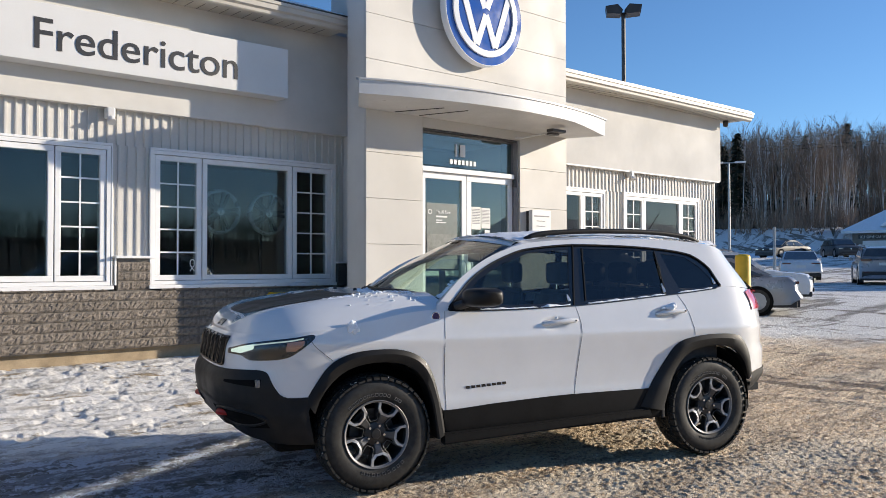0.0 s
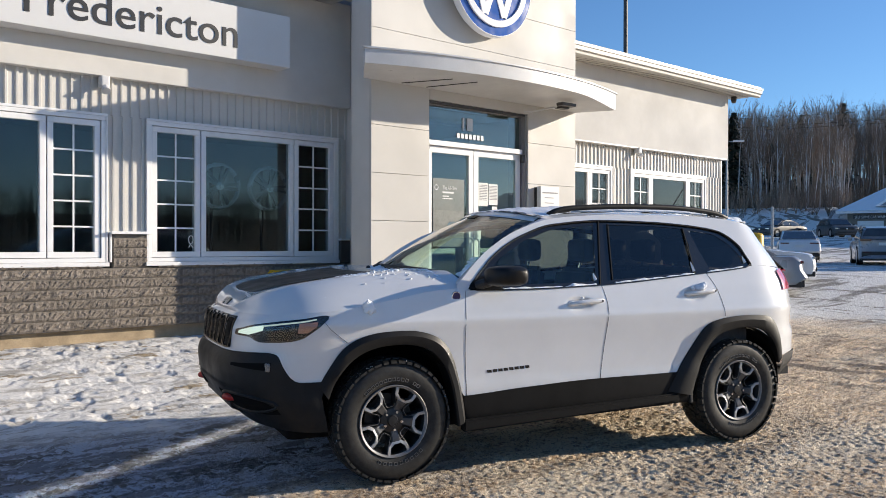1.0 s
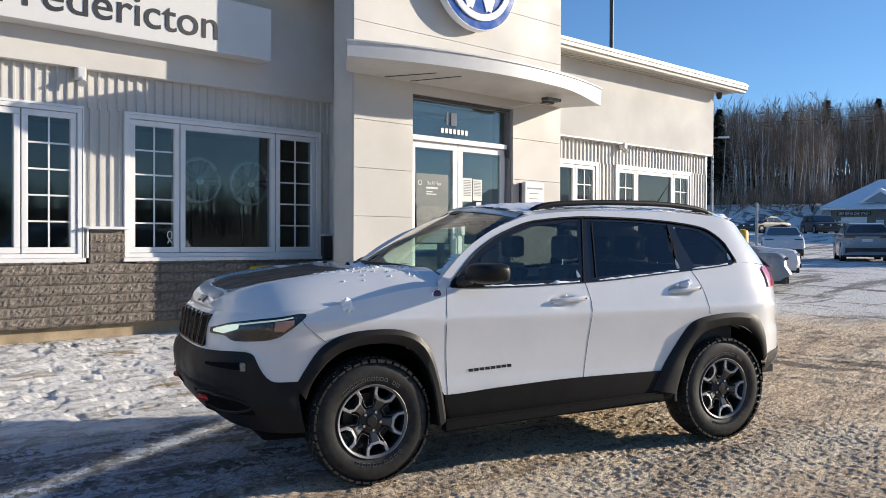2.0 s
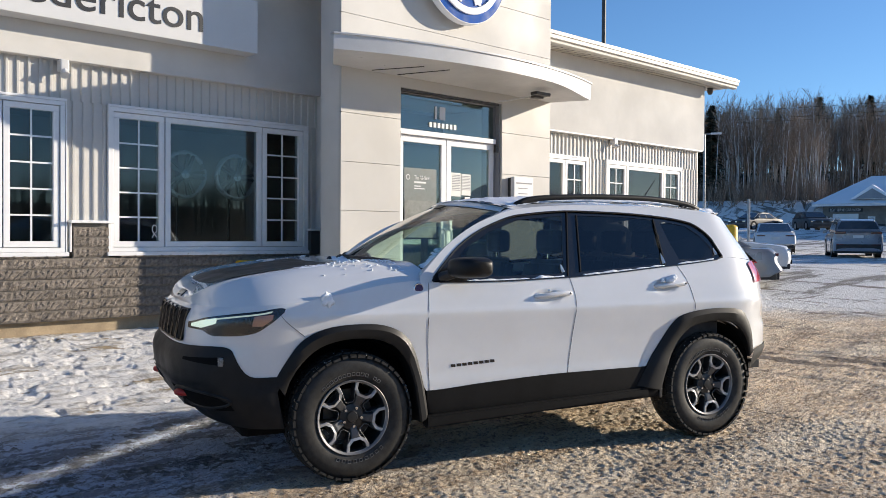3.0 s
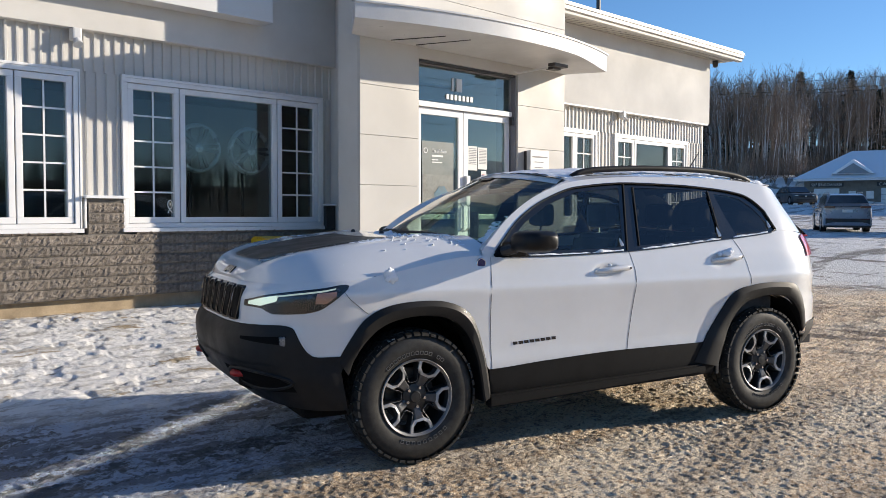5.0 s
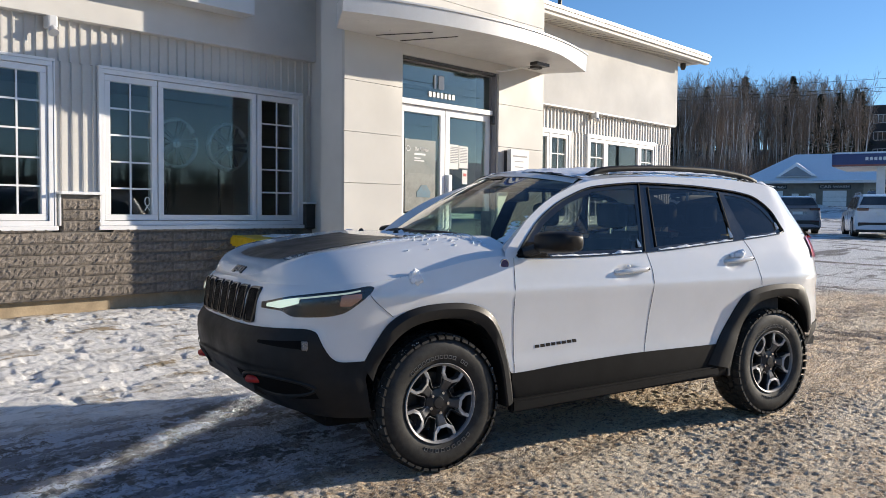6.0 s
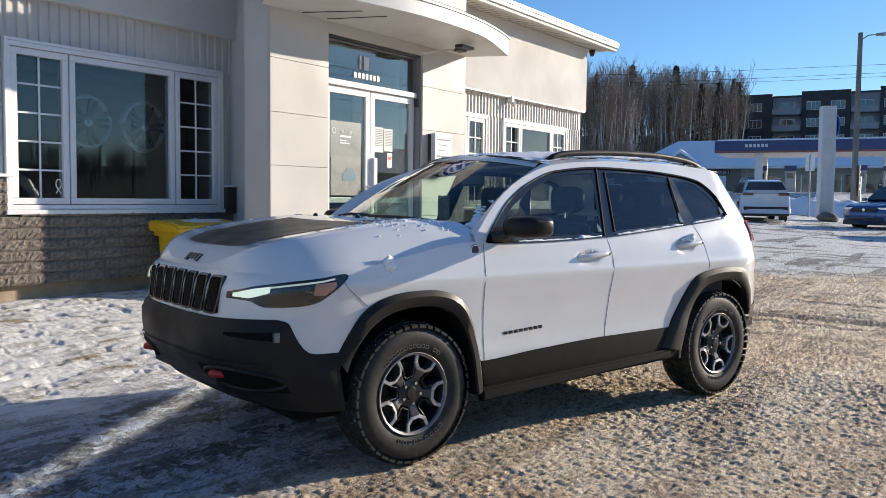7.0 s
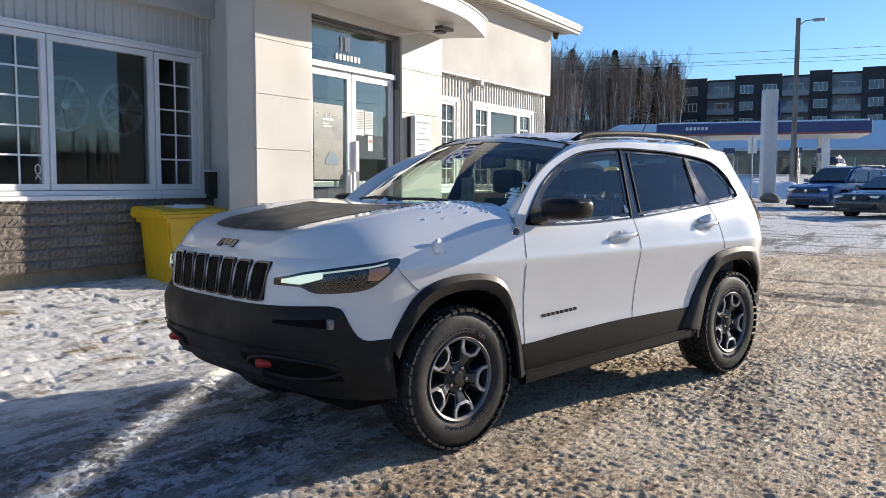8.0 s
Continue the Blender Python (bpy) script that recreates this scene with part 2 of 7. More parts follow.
def ground_material():
    m = bpy.data.materials.new("icy_ground")
    m.use_nodes = True
    N, L = m.node_tree.nodes, m.node_tree.links
    p = N["Principled BSDF"]
    co = N.new("ShaderNodeTexCoord")

    def tex(s, detail=6.0, r=0.6, vec=None, dist=0.0):
        t = N.new("ShaderNodeTexNoise")
        for k, v in (("Scale", s), ("Detail", detail), ("Roughness", r), ("Distortion", dist)):
            t.inputs[k].default_value = v
        L.new(vec or co.outputs["Object"], t.inputs["Vector"])
        return t.outputs[0]

    def rr(sock, a, b, lo=0.0, hi=1.0, soft=True):
        r = N.new("ShaderNodeMapRange")
        r.interpolation_type = "SMOOTHSTEP" if soft else "LINEAR"
        for k, v in zip(("From Min", "From Max", "To Min", "To Max"), (a, b, lo, hi)):
            r.inputs[k].default_value = v
        L.new(sock, r.inputs["Value"])
        return r.outputs[0]

    def op(kind, a, b):
        n = N.new("ShaderNodeMath")
        n.operation = kind
        for i, v in enumerate((a, b)):
            if isinstance(v, (int, float)):
                n.inputs[i].default_value = v
            else:
                L.new(v, n.inputs[i])
        return n.outputs[0]

    def mix(f, a, b):
        n = N.new("ShaderNodeMix")
        n.data_type = "RGBA"
        L.new(f, n.inputs["Factor"])
        for i, v in ((6, a), (7, b)):
            if isinstance(v, tuple):
                n.inputs[i].default_value = (*v, 1)
            else:
                L.new(v, n.inputs[i])
        return n.outputs[2]

    sep = N.new("ShaderNodeSeparateXYZ")
    L.new(co.outputs["Object"], sep.inputs[0])
    X, Y = sep.outputs[0], sep.outputs[1]
    turn = N.new("ShaderNodeMapping")
    turn.inputs["Rotation"].default_value = (0, 0, radians(17.3))
    turn.inputs["Scale"].default_value = (0.35, 1.5, 1)
    L.new(co.outputs["Object"], turn.inputs["Vector"])
    lane = tex(0.55, 5, 0.55, turn.outputs[0], 0.4)
    grit = tex(9, 8, 0.75)
    fleck = tex(46, 5, 0.7)
    # grit, ice and packed snow on the lot
    # strong dirt-to-crumb contrast also stands in for shade in the crevices
    crumb = tex(22, 6, 0.7, None, 0.5)
    dirt = mix(rr(tex(1.3, 7, 0.65), 0.38, 0.66), (0.66, 0.44, 0.25), (0.28, 0.185, 0.105))
    ice = mix(rr(crumb, 0.43, 0.53), dirt, (0.96, 0.755, 0.52))
    packed = mix(rr(crumb, 0.37, 0.49), (0.43, 0.28, 0.155), (0.98, 0.81, 0.59))
    cover = op("ADD", rr(lane, 0.40, 0.62), op("MULTIPLY", op("SUBTRACT", grit, 0.5), 1.6))
    lot = mix(rr(cover, 0.25, 0.70), ice, packed)
    # grains: dark grit and bright crumbs of ice
    lot = mix(rr(tex(64, 3, 0.6), 0.58, 0.65), lot, (0.07, 0.05, 0.036))
    lot = mix(rr(tex(55, 4, 0.65, None, 0.3), 0.57, 0.64), lot, (0.95, 0.83, 0.66))
    # brown, worn streaks where tyres have bared the grit
    bare = op("MULTIPLY", rr(tex(1.5, 8, 0.72, turn.outputs[0], 0.5), 0.50, 0.60), rr(tex(30, 5, 0.7), 0.36, 0.56, 0.15, 0.70))
    lot = mix(bare, lot, (0.25, 0.175, 0.11))
    lot = mix(op("MULTIPLY", rr(tex(3.6, 7, 0.72, turn.outputs[0], 0.6), 0.565, 0.64), rr(tex(17, 5, 0.7), 0.40, 0.56, 0.1, 0.8)), lot, (0.15, 0.11, 0.072))
    # patchy ice, with the car shadow's blue and dark put into its colour
    patchy = op("ADD", op("MULTIPLY", tex(1.7, 7, 0.7, turn.outputs[0], 0.5), 0.5), op("MULTIPLY", tex(7, 7, 0.75, None, 0.4), 0.5))
    sheet = mix(rr(patchy, 0.478, 0.535), (0.56, 0.64, 0.75), (0.13, 0.133, 0.14))
    sheet = mix(rr(tex(5, 6, 0.7, turn.outputs[0], 0.6), 0.50, 0.58), sheet, (0.25, 0.275, 0.32))
    sheet = mix(rr(tex(60, 3, 0.6), 0.60, 0.66), sheet, (0.14, 0.12, 0.10))
    # snow beyond the lot, and by the wall
    edge = op("ADD", op("MULTIPLY", op("SUBTRACT", tex(0.9, 5), 0.5), 2.6), op("MULTIPLY", op("SUBTRACT", grit, 0.5), 0.9))
    wallside = op("MULTIPLY", rr(op("ADD", Y, edge), 6.5, 7.4), rr(X, 8.5, 7.0))
    far = rr(op("ADD", op("ADD", X, op("MULTIPLY", Y, 0.55)), op("MULTIPLY", edge, 1.6)), 17.5, 21)
    tracks_and_shade = rr(tex(0.8, 6, 0.65, turn.outputs[0], 0.6), 0.52, 0.61)
    snow = mix(rr(fleck, 0.30, 0.5), (0.60, 0.585, 0.56), (0.82, 0.81, 0.79))
    # brown dirt patches; the grey ones also stand in for shadow missing here
    trodden = mix(rr(tex(3.3, 8, 0.75, turn.outputs[0]), 0.57, 0.64), mix(rr(tex(6.5, 7, 0.72, turn.outputs[0], 0.4), 0.49, 0.61), (0.75, 0.74, 0.725), (0.44, 0.42, 0.395)), (0.32, 0.255, 0.165))
    across = N.new("ShaderNodeMapping")
    across.inputs["Rotation"].default_value = (0, 0, radians(14))
    across.inputs["Scale"].default_value = (1.0, 0.10, 1)
    L.new(co.outputs["Object"], across.inputs["Vector"])
    wheel = tex(1.5, 6, 0.65, across.outputs[0], 0.3)
    # track tones deepened to stand in for long shadows across the street snow
    street = mix(tracks_and_shade, snow, (0.27, 0.25, 0.225))
    street = mix(rr(wheel, 0.555, 0.60), street, (0.22, 0.195, 0.165))
    lot = mix(op("MULTIPLY", rr(wheel, 0.55, 0.61), rr(X, 7.0, 11.0)), lot, (0.20, 0.145, 0.095))
    # ice mask laid over the ground that the car's shadow covers
    icy = op("MULTIPLY", rr(op("ADD", Y, op("MULTIPLY", edge, 0.6)), 4.1, 5.3), rr(X, 5.2, 3.4))
    lot = mix(icy, lot, sheet)
    colour = mix(wallside, lot, trodden)
    colour = mix(far, colour, street)
    deep = op("ADD", op("MULTIPLY", X, 0.875), op("MULTIPLY", Y, 0.485))
    litter = mix(rr(tex(0.22, 5, 0.6), 0.63, 0.70), (0.055, 0.042, 0.03), (0.60, 0.61, 0.63))
    colour = mix(rr(op("ADD", deep, edge), 103.5, 106), colour, litter)
    L.new(colour, p.inputs["Base Color"])
    L.new(rr(grit, 0.35, 0.65, 0.45, 0.8), p.inputs["Roughness"])
    p.inputs["Specular IOR Level"].default_value = 0.35
    slant = N.new("ShaderNodeMapping")
    slant.inputs["Rotation"].default_value = (0, 0, radians(17.3))
    slant.inputs["Scale"].default_value = (0.65, 1.25, 1)
    L.new(co.outputs["Object"], slant.inputs["Vector"])
    b = N.new("ShaderNodeBump")
    b.inputs["Distance"].default_value = 0.030
    L.new(rr(wallside, 0.0, 1.0, 1.0, 0.45), b.inputs["Strength"])
    L.new(op("ADD", op("MULTIPLY", tex(26, 7, 0.74, slant.outputs[0]), 1.35), op("ADD", op("MULTIPLY", tex(110, 4, 0.7), 0.4), op("MULTIPLY", op("MULTIPLY", tex(4.5, 6, 0.7, slant.outputs[0]), 3.2), rr(X, 7.0, 14.0)))), b.inputs["Height"])
    L.new(b.outputs[0], p.inputs["Normal"])
    return m


gm = ground_mesh()
gm.materials.append(ground_material())
tagged(new("ground", gm), "icy gravel lot with packed snow and grit", "ground", kind="structure")

# ---------------------------------------------------------------- the showroom
GUTTER = mat("cream_aluminium", (0.50, 0.47, 0.42), 0.4, var=0.04, scale=2, bump=0.03, stain=0.08)
WALL, FASCIA, TOWER = 9.61, 9.50, 8.53       # planes along the street side
house = thing("showroom", pose(8, 9.6, 0.3), "low white car showroom with a square entrance tower and snowy eaves", "building", at_world=True)


def siding(x0, x1, z0, z1):
    """Ribbed metal sheet: flat pans and narrow ribs."""
    bm = bmesh.new()
    prof, x = [], x0
    while x < x1 - 0.06:
        prof += [(x, 0), (x + 0.068, 0), (x + 0.076, -0.020), (x + 0.098, -0.020), (x + 0.106, 0)]
        x += 0.106
    prof.append((x1, 0))
    prev = None
    for px, py in prof:
        px = min(px, x1)
        cur = (bm.verts.new((px, WALL + py, z0)), bm.verts.new((px, WALL + py, z1)))
        if prev:
            bm.faces.new((prev[0], cur[0], cur[1], prev[1]))
        prev = cur
    return bm


def ring(bm, x0, x1, z0, z1, w, y0, y1, bevel=0.004):
    """Four bars round an opening."""
    B(bm, x0, x1, y0, y1, z1 - w, z1, bevel)
    B(bm, x0, x1, y0, y1, z0, z0 + w, bevel)
    B(bm, x0, x0 + w, y0, y1, z0 + w, z1 - w, bevel)
    B(bm, x1 - w, x1, y0, y1, z0 + w, z1 - w, bevel)
    return bm


def window(x0, x1, z0, z1, cuts, grids):
    """A vinyl window in the wall: frame, sashes, panes and bars between panes."""
    fr = part("window", box(x0 - 0.03, x1 + 0.03, WALL - 0.075, WALL + 0.05, z0 - 0.045, z0 - 0.002, 0.006), VINYL, house, "white vinyl window with three lights")
    for a, b, c, d in ((x0, x1, z1 - 0.045, z1), (x0, x1, z0, z0 + 0.045), (x0, x0 + 0.045, z0 + 0.045, z1 - 0.045), (x1 - 0.045, x1, z0 + 0.045, z1 - 0.045)):
        part("frame_bar", box(a, b, WALL - 0.045, WALL + 0.09, c, d, 0.004), VINYL, fr)
    edges = [x0 + 0.045, *cuts, x1 - 0.045]
    for (a, b), (nc, nr) in zip(zip(edges, edges[1:]), grids):
        part("sash", ring(bmesh.new(), a + 0.006, b - 0.006, z0 + 0.05, z1 - 0.05, 0.062, WALL - 0.03, WALL + 0.06, 0.006), VINYL, fr)
        ga, gb, gz0, gz1 = a + 0.066, b - 0.066, z0 + 0.11, z1 - 0.11
        pane = part("pane", box(ga, gb, WALL + 0.005, WALL + 0.011, gz0, gz1), WINDOW, fr)
        pane.visible_shadow = False
        for i in range(1, nc):
            x = ga + (gb - ga) * i / nc
            part("glazing_bar", box(x - 0.009, x + 0.009, WALL - 0.006, WALL + 0.003, gz0, gz1), VINYL, fr)
        for i in range(1, nr):
            z = gz0 + (gz1 - gz0) * i / nr
            part("glazing_bar", box(ga, gb, WALL - 0.0065, WALL + 0.0035, z - 0.009, z + 0.009), VINYL, fr)
    return fr


WINDOWS = [(0.92, 3.435, 1.25, 2.82, (1.56, 2.838), ((2, 5), (1, 1), (2, 5))),
           (3.90, 6.44, 1.25, 2.82, (4.534, 5.792), ((2, 5), (1, 1), (2, 5))),
           (9.98, 12.35, 1.25, 2.82, (10.45, 11.73), ((2, 5), (1, 1), (2, 5))),
           (12.91, 15.455, 1.25, 2.82, (13.55, 14.81), ((2, 5), (1, 1), (2, 5)))]
lights = [window(*w) for w in WINDOWS]
# ribbon sticker on a small pane
loop = [(4.425 + 0.028 * math.sin(a) * (1 if a < 5 else 1.3), WALL - 0.0005, 1.50 + 0.045 * math.cos(a)) for a in [0.35 + k * 5.6 / 12 - 3.14 + 0.35 for k in range(13)]]
part("ribbon_sticker", tube(bmesh.new(), [(4.452, WALL - 0.001, 1.405)] + loop + [(4.398, WALL - 0.001, 1.405)], 0.0055, 6), PAPER, lights[1], "small pale ribbon sticker")
# ribbed sheet above, between and beside the windows
TOPZ = 3.26
for x0, x1, z0 in [(-4.2, 0.90, 1.25), (3.45, 3.885, 1.57), (6.455, 6.605, 1.50), (9.9, 9.97, 1.25), (12.365, 12.895, 1.25), (15.47, 16.06, 0.62)]:
    part("siding", siding(x0, x1, z0, 2.84), SIDING, house, "cream ribbed metal siding")
part("siding", siding(-4.2, 6.605, 2.84, TOPZ), SIDING, house, "cream ribbed metal siding")
part("siding", siding(9.9, 16.06, 2.84, TOPZ), SIDING, house, "cream ribbed metal siding")
for x0, x1 in [(0.9, 3.455), (3.885, 6.46), (9.96, 12.37), (12.895, 15.475)]:
    part("head_trim", box(x0, x1, WALL - 0.05, WALL, 2.822, 2.85, 0.004), VINYL, house)
    for x in (x0, x1 - 0.016):
        part("side_trim", box(x, x + 0.016, WALL - 0.05, WALL, 1.25, 2.82, 0.003), VINYL, house)
part("corner_trim", box(16.06, 16.10, WALL - 0.022, WALL + 0.06, 0.5, TOPZ, 0.004), SIDING, house)

# solid wall behind, with its openings, and the rooms
bm = bmesh.new()
for x0, x1, z0, z1 in [(-4.2, 0.92, 0.2, 4.6), (3.435, 3.90, 0.2, 4.6), (6.44, 6.6, 0.2, 4.6), (9.7, 9.98, 0.2, 4.6), (12.35, 12.91, 0.2, 4.6), (15.455, 16.05, 0.2, 4.6),
                       (0.92, 3.435, 0.2, 1.25), (3.9, 6.44, 0.2, 1.25), (9.98, 12.35, 0.2, 1.25), (12.91, 15.455, 0.2, 1.25),
                       (0.92, 3.435, 2.82, 4.6), (3.9, 6.44, 2.82, 4.6), (9.98, 12.35, 2.82, 4.6), (12.91, 15.455, 2.82, 4.6)]:
    part("inner_wall", box(x0, x1, WALL + 0.04 + 0.09, WALL + 0.25, z0, z1), ROOM, house)
bm = bmesh.new()
B(bm, -4.2, 16.05, 21.6, 21.8, 0.2, 4.6)
B(bm, -4.4, -4.2, 9.62, 21.8, 0.2, 4.6)
B(bm, 16.05, 16.2, 9.65, 21.8, 0.2, 4.5)
part("outer_wall", bm, STUCCO, house, "plain painted stucco wall")
part("room_floor", box(-4.2, 16.05, 9.86, 21.6, 0.30, 0.42), CARPET, house)
part("room_ceiling", box(-4.2, 16.05, 9.86, 21.6, 3.25, 3.4), ROOM, house)
part("partition", box(-4.2, 16.05, 14.2, 14.3, 0.42, 3.25), ROOM, house)
part("partition", box(9.6, 9.7, 9.9, 14.2, 0.42, 3.25), ROOM, house)

# fascia, eaves and roof
part("fascia", box(-4.2, 6.605, FASCIA, FASCIA + 0.26, 3.24, 4.60, 0.006), STUCCO, house, "off-white stucco fascia band")
part("fascia", box(10.0, 16.19, FASCIA, FASCIA + 0.26, 3.245, 4.60, 0.006), STUCCO, house, "off-white stucco fascia band")
part("drip_ledge", box(10.05, 16.12, FASCIA - 0.012, FASCIA + 0.1, 3.215, 3.243, 0.004), ALU, house)
for x0, x1 in [(-4.6, 6.30), (10.0, 16.66)]:
    part("soffit", box(x0, x1, 9.12, FASCIA + 0.2, 4.555, 4.575), GUTTER, house, "white vented aluminium soffit")
    bm = bmesh.new()
    for i in range(int((x1 - x0) / 0.15)):
        B(bm, x0 + 0.15 * i, x0 + 0.15 * i + 0.006, 9.14, FASCIA - 0.01, 4.549, 4.5545)
    part("soffit_groove", bm, JOINT, house)
    # gutter: a stepped ogee front
    bm = bmesh.new()
    prof = [(9.16, 4.53), (9.09, 4.53), (9.07, 4.545), (9.065, 4.58), (9.03, 4.60), (9.025, 4.655), (9.01, 4.665), (9.01, 4.70), (9.03, 4.70), (9.03, 4.68), (9.14, 4.66), (9.16, 4.66)]
    a = [bm.verts.new((x0, y, z)) for y, z in prof]
    b = [bm.verts.new((x1 + 0.06, y, z)) for y, z in prof]
    bm.faces.new(a)
    bm.faces.new(b[::-1])
    for i in range(len(prof)):
        j = (i + 1) % len(prof)
        bm.faces.new((a[i], b[i], b[j], a[j]))
    part("gutter", bm, GUTTER, house, "cream aluminium gutter")
    part("roof_edge", box(x0, x1 + 0.02, 9.035, 9.20, 4.706, 4.732, 0.004), DARK_METAL, house)
    bm = bmesh.new()
    prism(bm, [(9.03, 4.705), (15.6, 6.5), (22.2, 4.705), (22.2, 4.6), (9.06, 4.67)], lambda u, v, w: Vector((x0 + w, u, v)), x1 - x0)
    part("roof", bm, DARK_METAL, house, "dark shingle roof")
    if x0 > 0:
        continue
    bm = bmesh.new()
    deep = 0.05
    n, rows = int((x1 - x0) / 0.12), [9.05, 9.12, 9.3, 9.8, 11, 13, 15.6]
    grid = []
    for k, y in enumerate(rows):
        grid.append([bm.verts.new((x0 + (x1 - x0) * i / n, y + (0.03 * noise.noise((i * 0.31, 2, k)) if k < 2 else 0), 4.71 + (y - 9.05) * 0.273 + (0.0 if k == 0 else deep * (1 + 0.6 * noise.noise((i * 0.2, y, 1)))))) for i in range(n + 1)])
    for r0, r1 in zip(grid, grid[1:]):
        for i in range(n):
            bm.faces.new((r0[i], r0[i + 1], r1[i + 1], r1[i]))
    part("roof_snow", bm, SNOW, house, "thin snow cover on the roof", smooth=True)

# sign band with raised lettering
sign = thing("fascia_sign", pose(3, 9.25, 3.58), "long white box sign with dark raised lettering on the fascia", "sign", at_world=True)
part("sign_box", box(0.2, 5.527, 9.25, FASCIA, 3.585, 4.203, 0.006), SIGN_WHITE, sign)


def lettering(text, size, m, depth, material, parent, width=None, name="lettering", label=""):
    cu = bpy.data.curves.new(name, "FONT")
    cu.body, cu.size, cu.extrude, cu.offset, cu.align_x = text, size, depth, size * 0.003, "LEFT"
    tmp = bpy.data.objects.new(name, cu)
    me = bpy.data.meshes.new_from_object(tmp)
    bpy.data.objects.remove(tmp)
    xs = [v.co.x for v in me.vertices]
    k = (width / (max(xs) - min(xs))) if width else 1
    me.transform(m @ Matrix.Diagonal((k, 1, 1, 1)) @ Matrix.Translation((-min(xs), 0, 0)))
    me.materials.clear()
    me.materials.append(material)
    ob = new(name, me)
    ob.parent = parent
    if parent.get("at_world"):
        ob.matrix_parent_inverse = parent.matrix_basis.inverted()
    if label:
        ob["label"] = label
    return ob


lettering("Fredericton", 0.465, pose(2.53, 9.246, 3.722, 90), 0.0035, LETTER, sign, 2.295, label="dark grey raised letters")

# block wainscot
wains = part("block_wall", box(-4.2, 6.62, 9.575, 9.66, 0.53, 1.185), MORTAR, house, "split-face concrete block wainscot")
part("pier_backing", box(3.515, 3.885, 9.575, 9.66, 1.185, 1.55), MORTAR, house)
part("footing", box(-4.2, 6.62, 9.665, 9.9, 0.05, 0.53, 0.01), CONCRETE, house, "stained concrete footing")
part("footing", box(10.0, 16.05, 9.63, 9.9, 0.05, 0.6, 0.01), CONCRETE, house, "stained concrete footing")
part("block_wall", box(10.0, 16.05, 9.56, 9.66, 0.55, 1.2), BLOCK, house, "split-face concrete block wainscot")
pier_trim = part("pier_cap", box(3.475, 3.925, 9.50, 9.66, 1.555, 1.585, 0.005), VINYL, house)
for x in (3.482, 3.9):
    part("pier_trim", box(x, x + 0.02, 9.56, 9.62, 1.25, 1.553, 0.004), VINYL, house)
part("corner_pier", box(6.46, 6.60, 9.50, 9.66, 1.20, 1.50, 0.008), DARK_METAL, house)
part("pier_cap", box(6.44, 6.60, 9.47, 9.66, 1.503, 1.525, 0.005), VINYL, house)


def rough_block(w, h, seed):
    """A block with a split face: one small grid, pushed in and out."""
    rnd = random.Random(seed)
    bm = bmesh.new()
    nx, nz = max(4, int(w / 0.024)), 5
    g = []
    for j in range(nz + 1):
        row = []
        for i in range(nx + 1):
            edge = i in (0, nx) or j in (0, nz)
            out = 0.0 if j in (0, nz) else (0.010 if edge else rnd.uniform(0.003, 0.020))
            row.append(bm.verts.new((w * i / nx + (0 if edge else rnd.uniform(-0.008, 0.008)), -out, h * j / nz + (0 if edge else rnd.uniform(-0.006, 0.006)))))
        g.append(row)
    for j in range(nz):
        for i in range(nx):
            bm.faces.new((g[j][i], g[j][i + 1], g[j + 1][i + 1], g[j + 1][i]))
    rim = [e for e in bm.edges if e.is_boundary]
    got = bmesh.ops.extrude_edge_only(bm, edges=rim)
    for v in [v for v in got["geom"] if isinstance(v, bmesh.types.BMVert)]:
        v.co.y = 0.035
    me = bpy.data.meshes.new("block")
    bmesh.ops.recalc_face_normals(bm, faces=bm.faces)
    bm.to_mesh(me)
    bm.free()
    me.materials.append(BLOCK)
    return me


COURSE = 0.1085
blocks = {w: [rough_block(w - 0.001, COURSE - 0.008, 10 * k + int(w * 100)) for k in range(4)] for w in (0.40, 0.20, 0.185)}
cap_blocks = [rough_block(0.305, 0.055, 70 + k) for k in range(4)]
rnd = random.Random(5)


def lay(w, x, z, meshes=None):
    ob = part("block", None, None, wains, share=rnd.choice(meshes or blocks[w]))
    ob.location = (x + 0.004, 9.565, z + 0.0045)


for c in range(6):
    x = 0.3 - (0.2 if c % 2 else 0)
    while x < 6.55:
        w = 0.40 if rnd.random() < 0.8 else 0.20
        if x + w > 6.62:
            break
        lay(w, x, 0.532 + c * COURSE)
        x += w
x = 0.3
while x < 6.3:
    if not 3.3 < x < 3.85:
        ob = part("cap_block", None, None, wains, share=rnd.choice(cap_blocks))
        ob.location = (x, 9.552, 1.186)
    x += 0.31
for c in range(3):
    for i in range(2):
        lay(0.185, 3.515 + 0.185 * i, 1.19 + c * 0.108)

# entrance tower: panels with recessed joints
tower = part("tower", bmesh.new(), PANEL, house, "cream composite-panel entrance tower")
bm = bmesh.new()
D0, D1, DT = 7.14, 9.004, 3.305               # door opening
B(bm, 6.24, D0, 8.56, 8.93, 0.1, 6.9)
B(bm, D1, 10.03, 8.56, 8.93, 0.1, 6.9)
B(bm, D0, D1, 8.56, 8.93, DT, 6.9)
part("tower_core", bm, JOINT, tower)
part("link_wall", box(6.61, 7.0, 8.94, 9.9, 0.1, 6.6, 0.004), STUCCO, tower)
part("link_wall", box(9.15, 9.66, 8.94, 9.9, 0.1, 6.6, 0.004), STUCCO, tower)
part("link_wall", box(7.0, 9.15, 8.94, 9.9, 3.3, 6.6), STUCCO, tower)
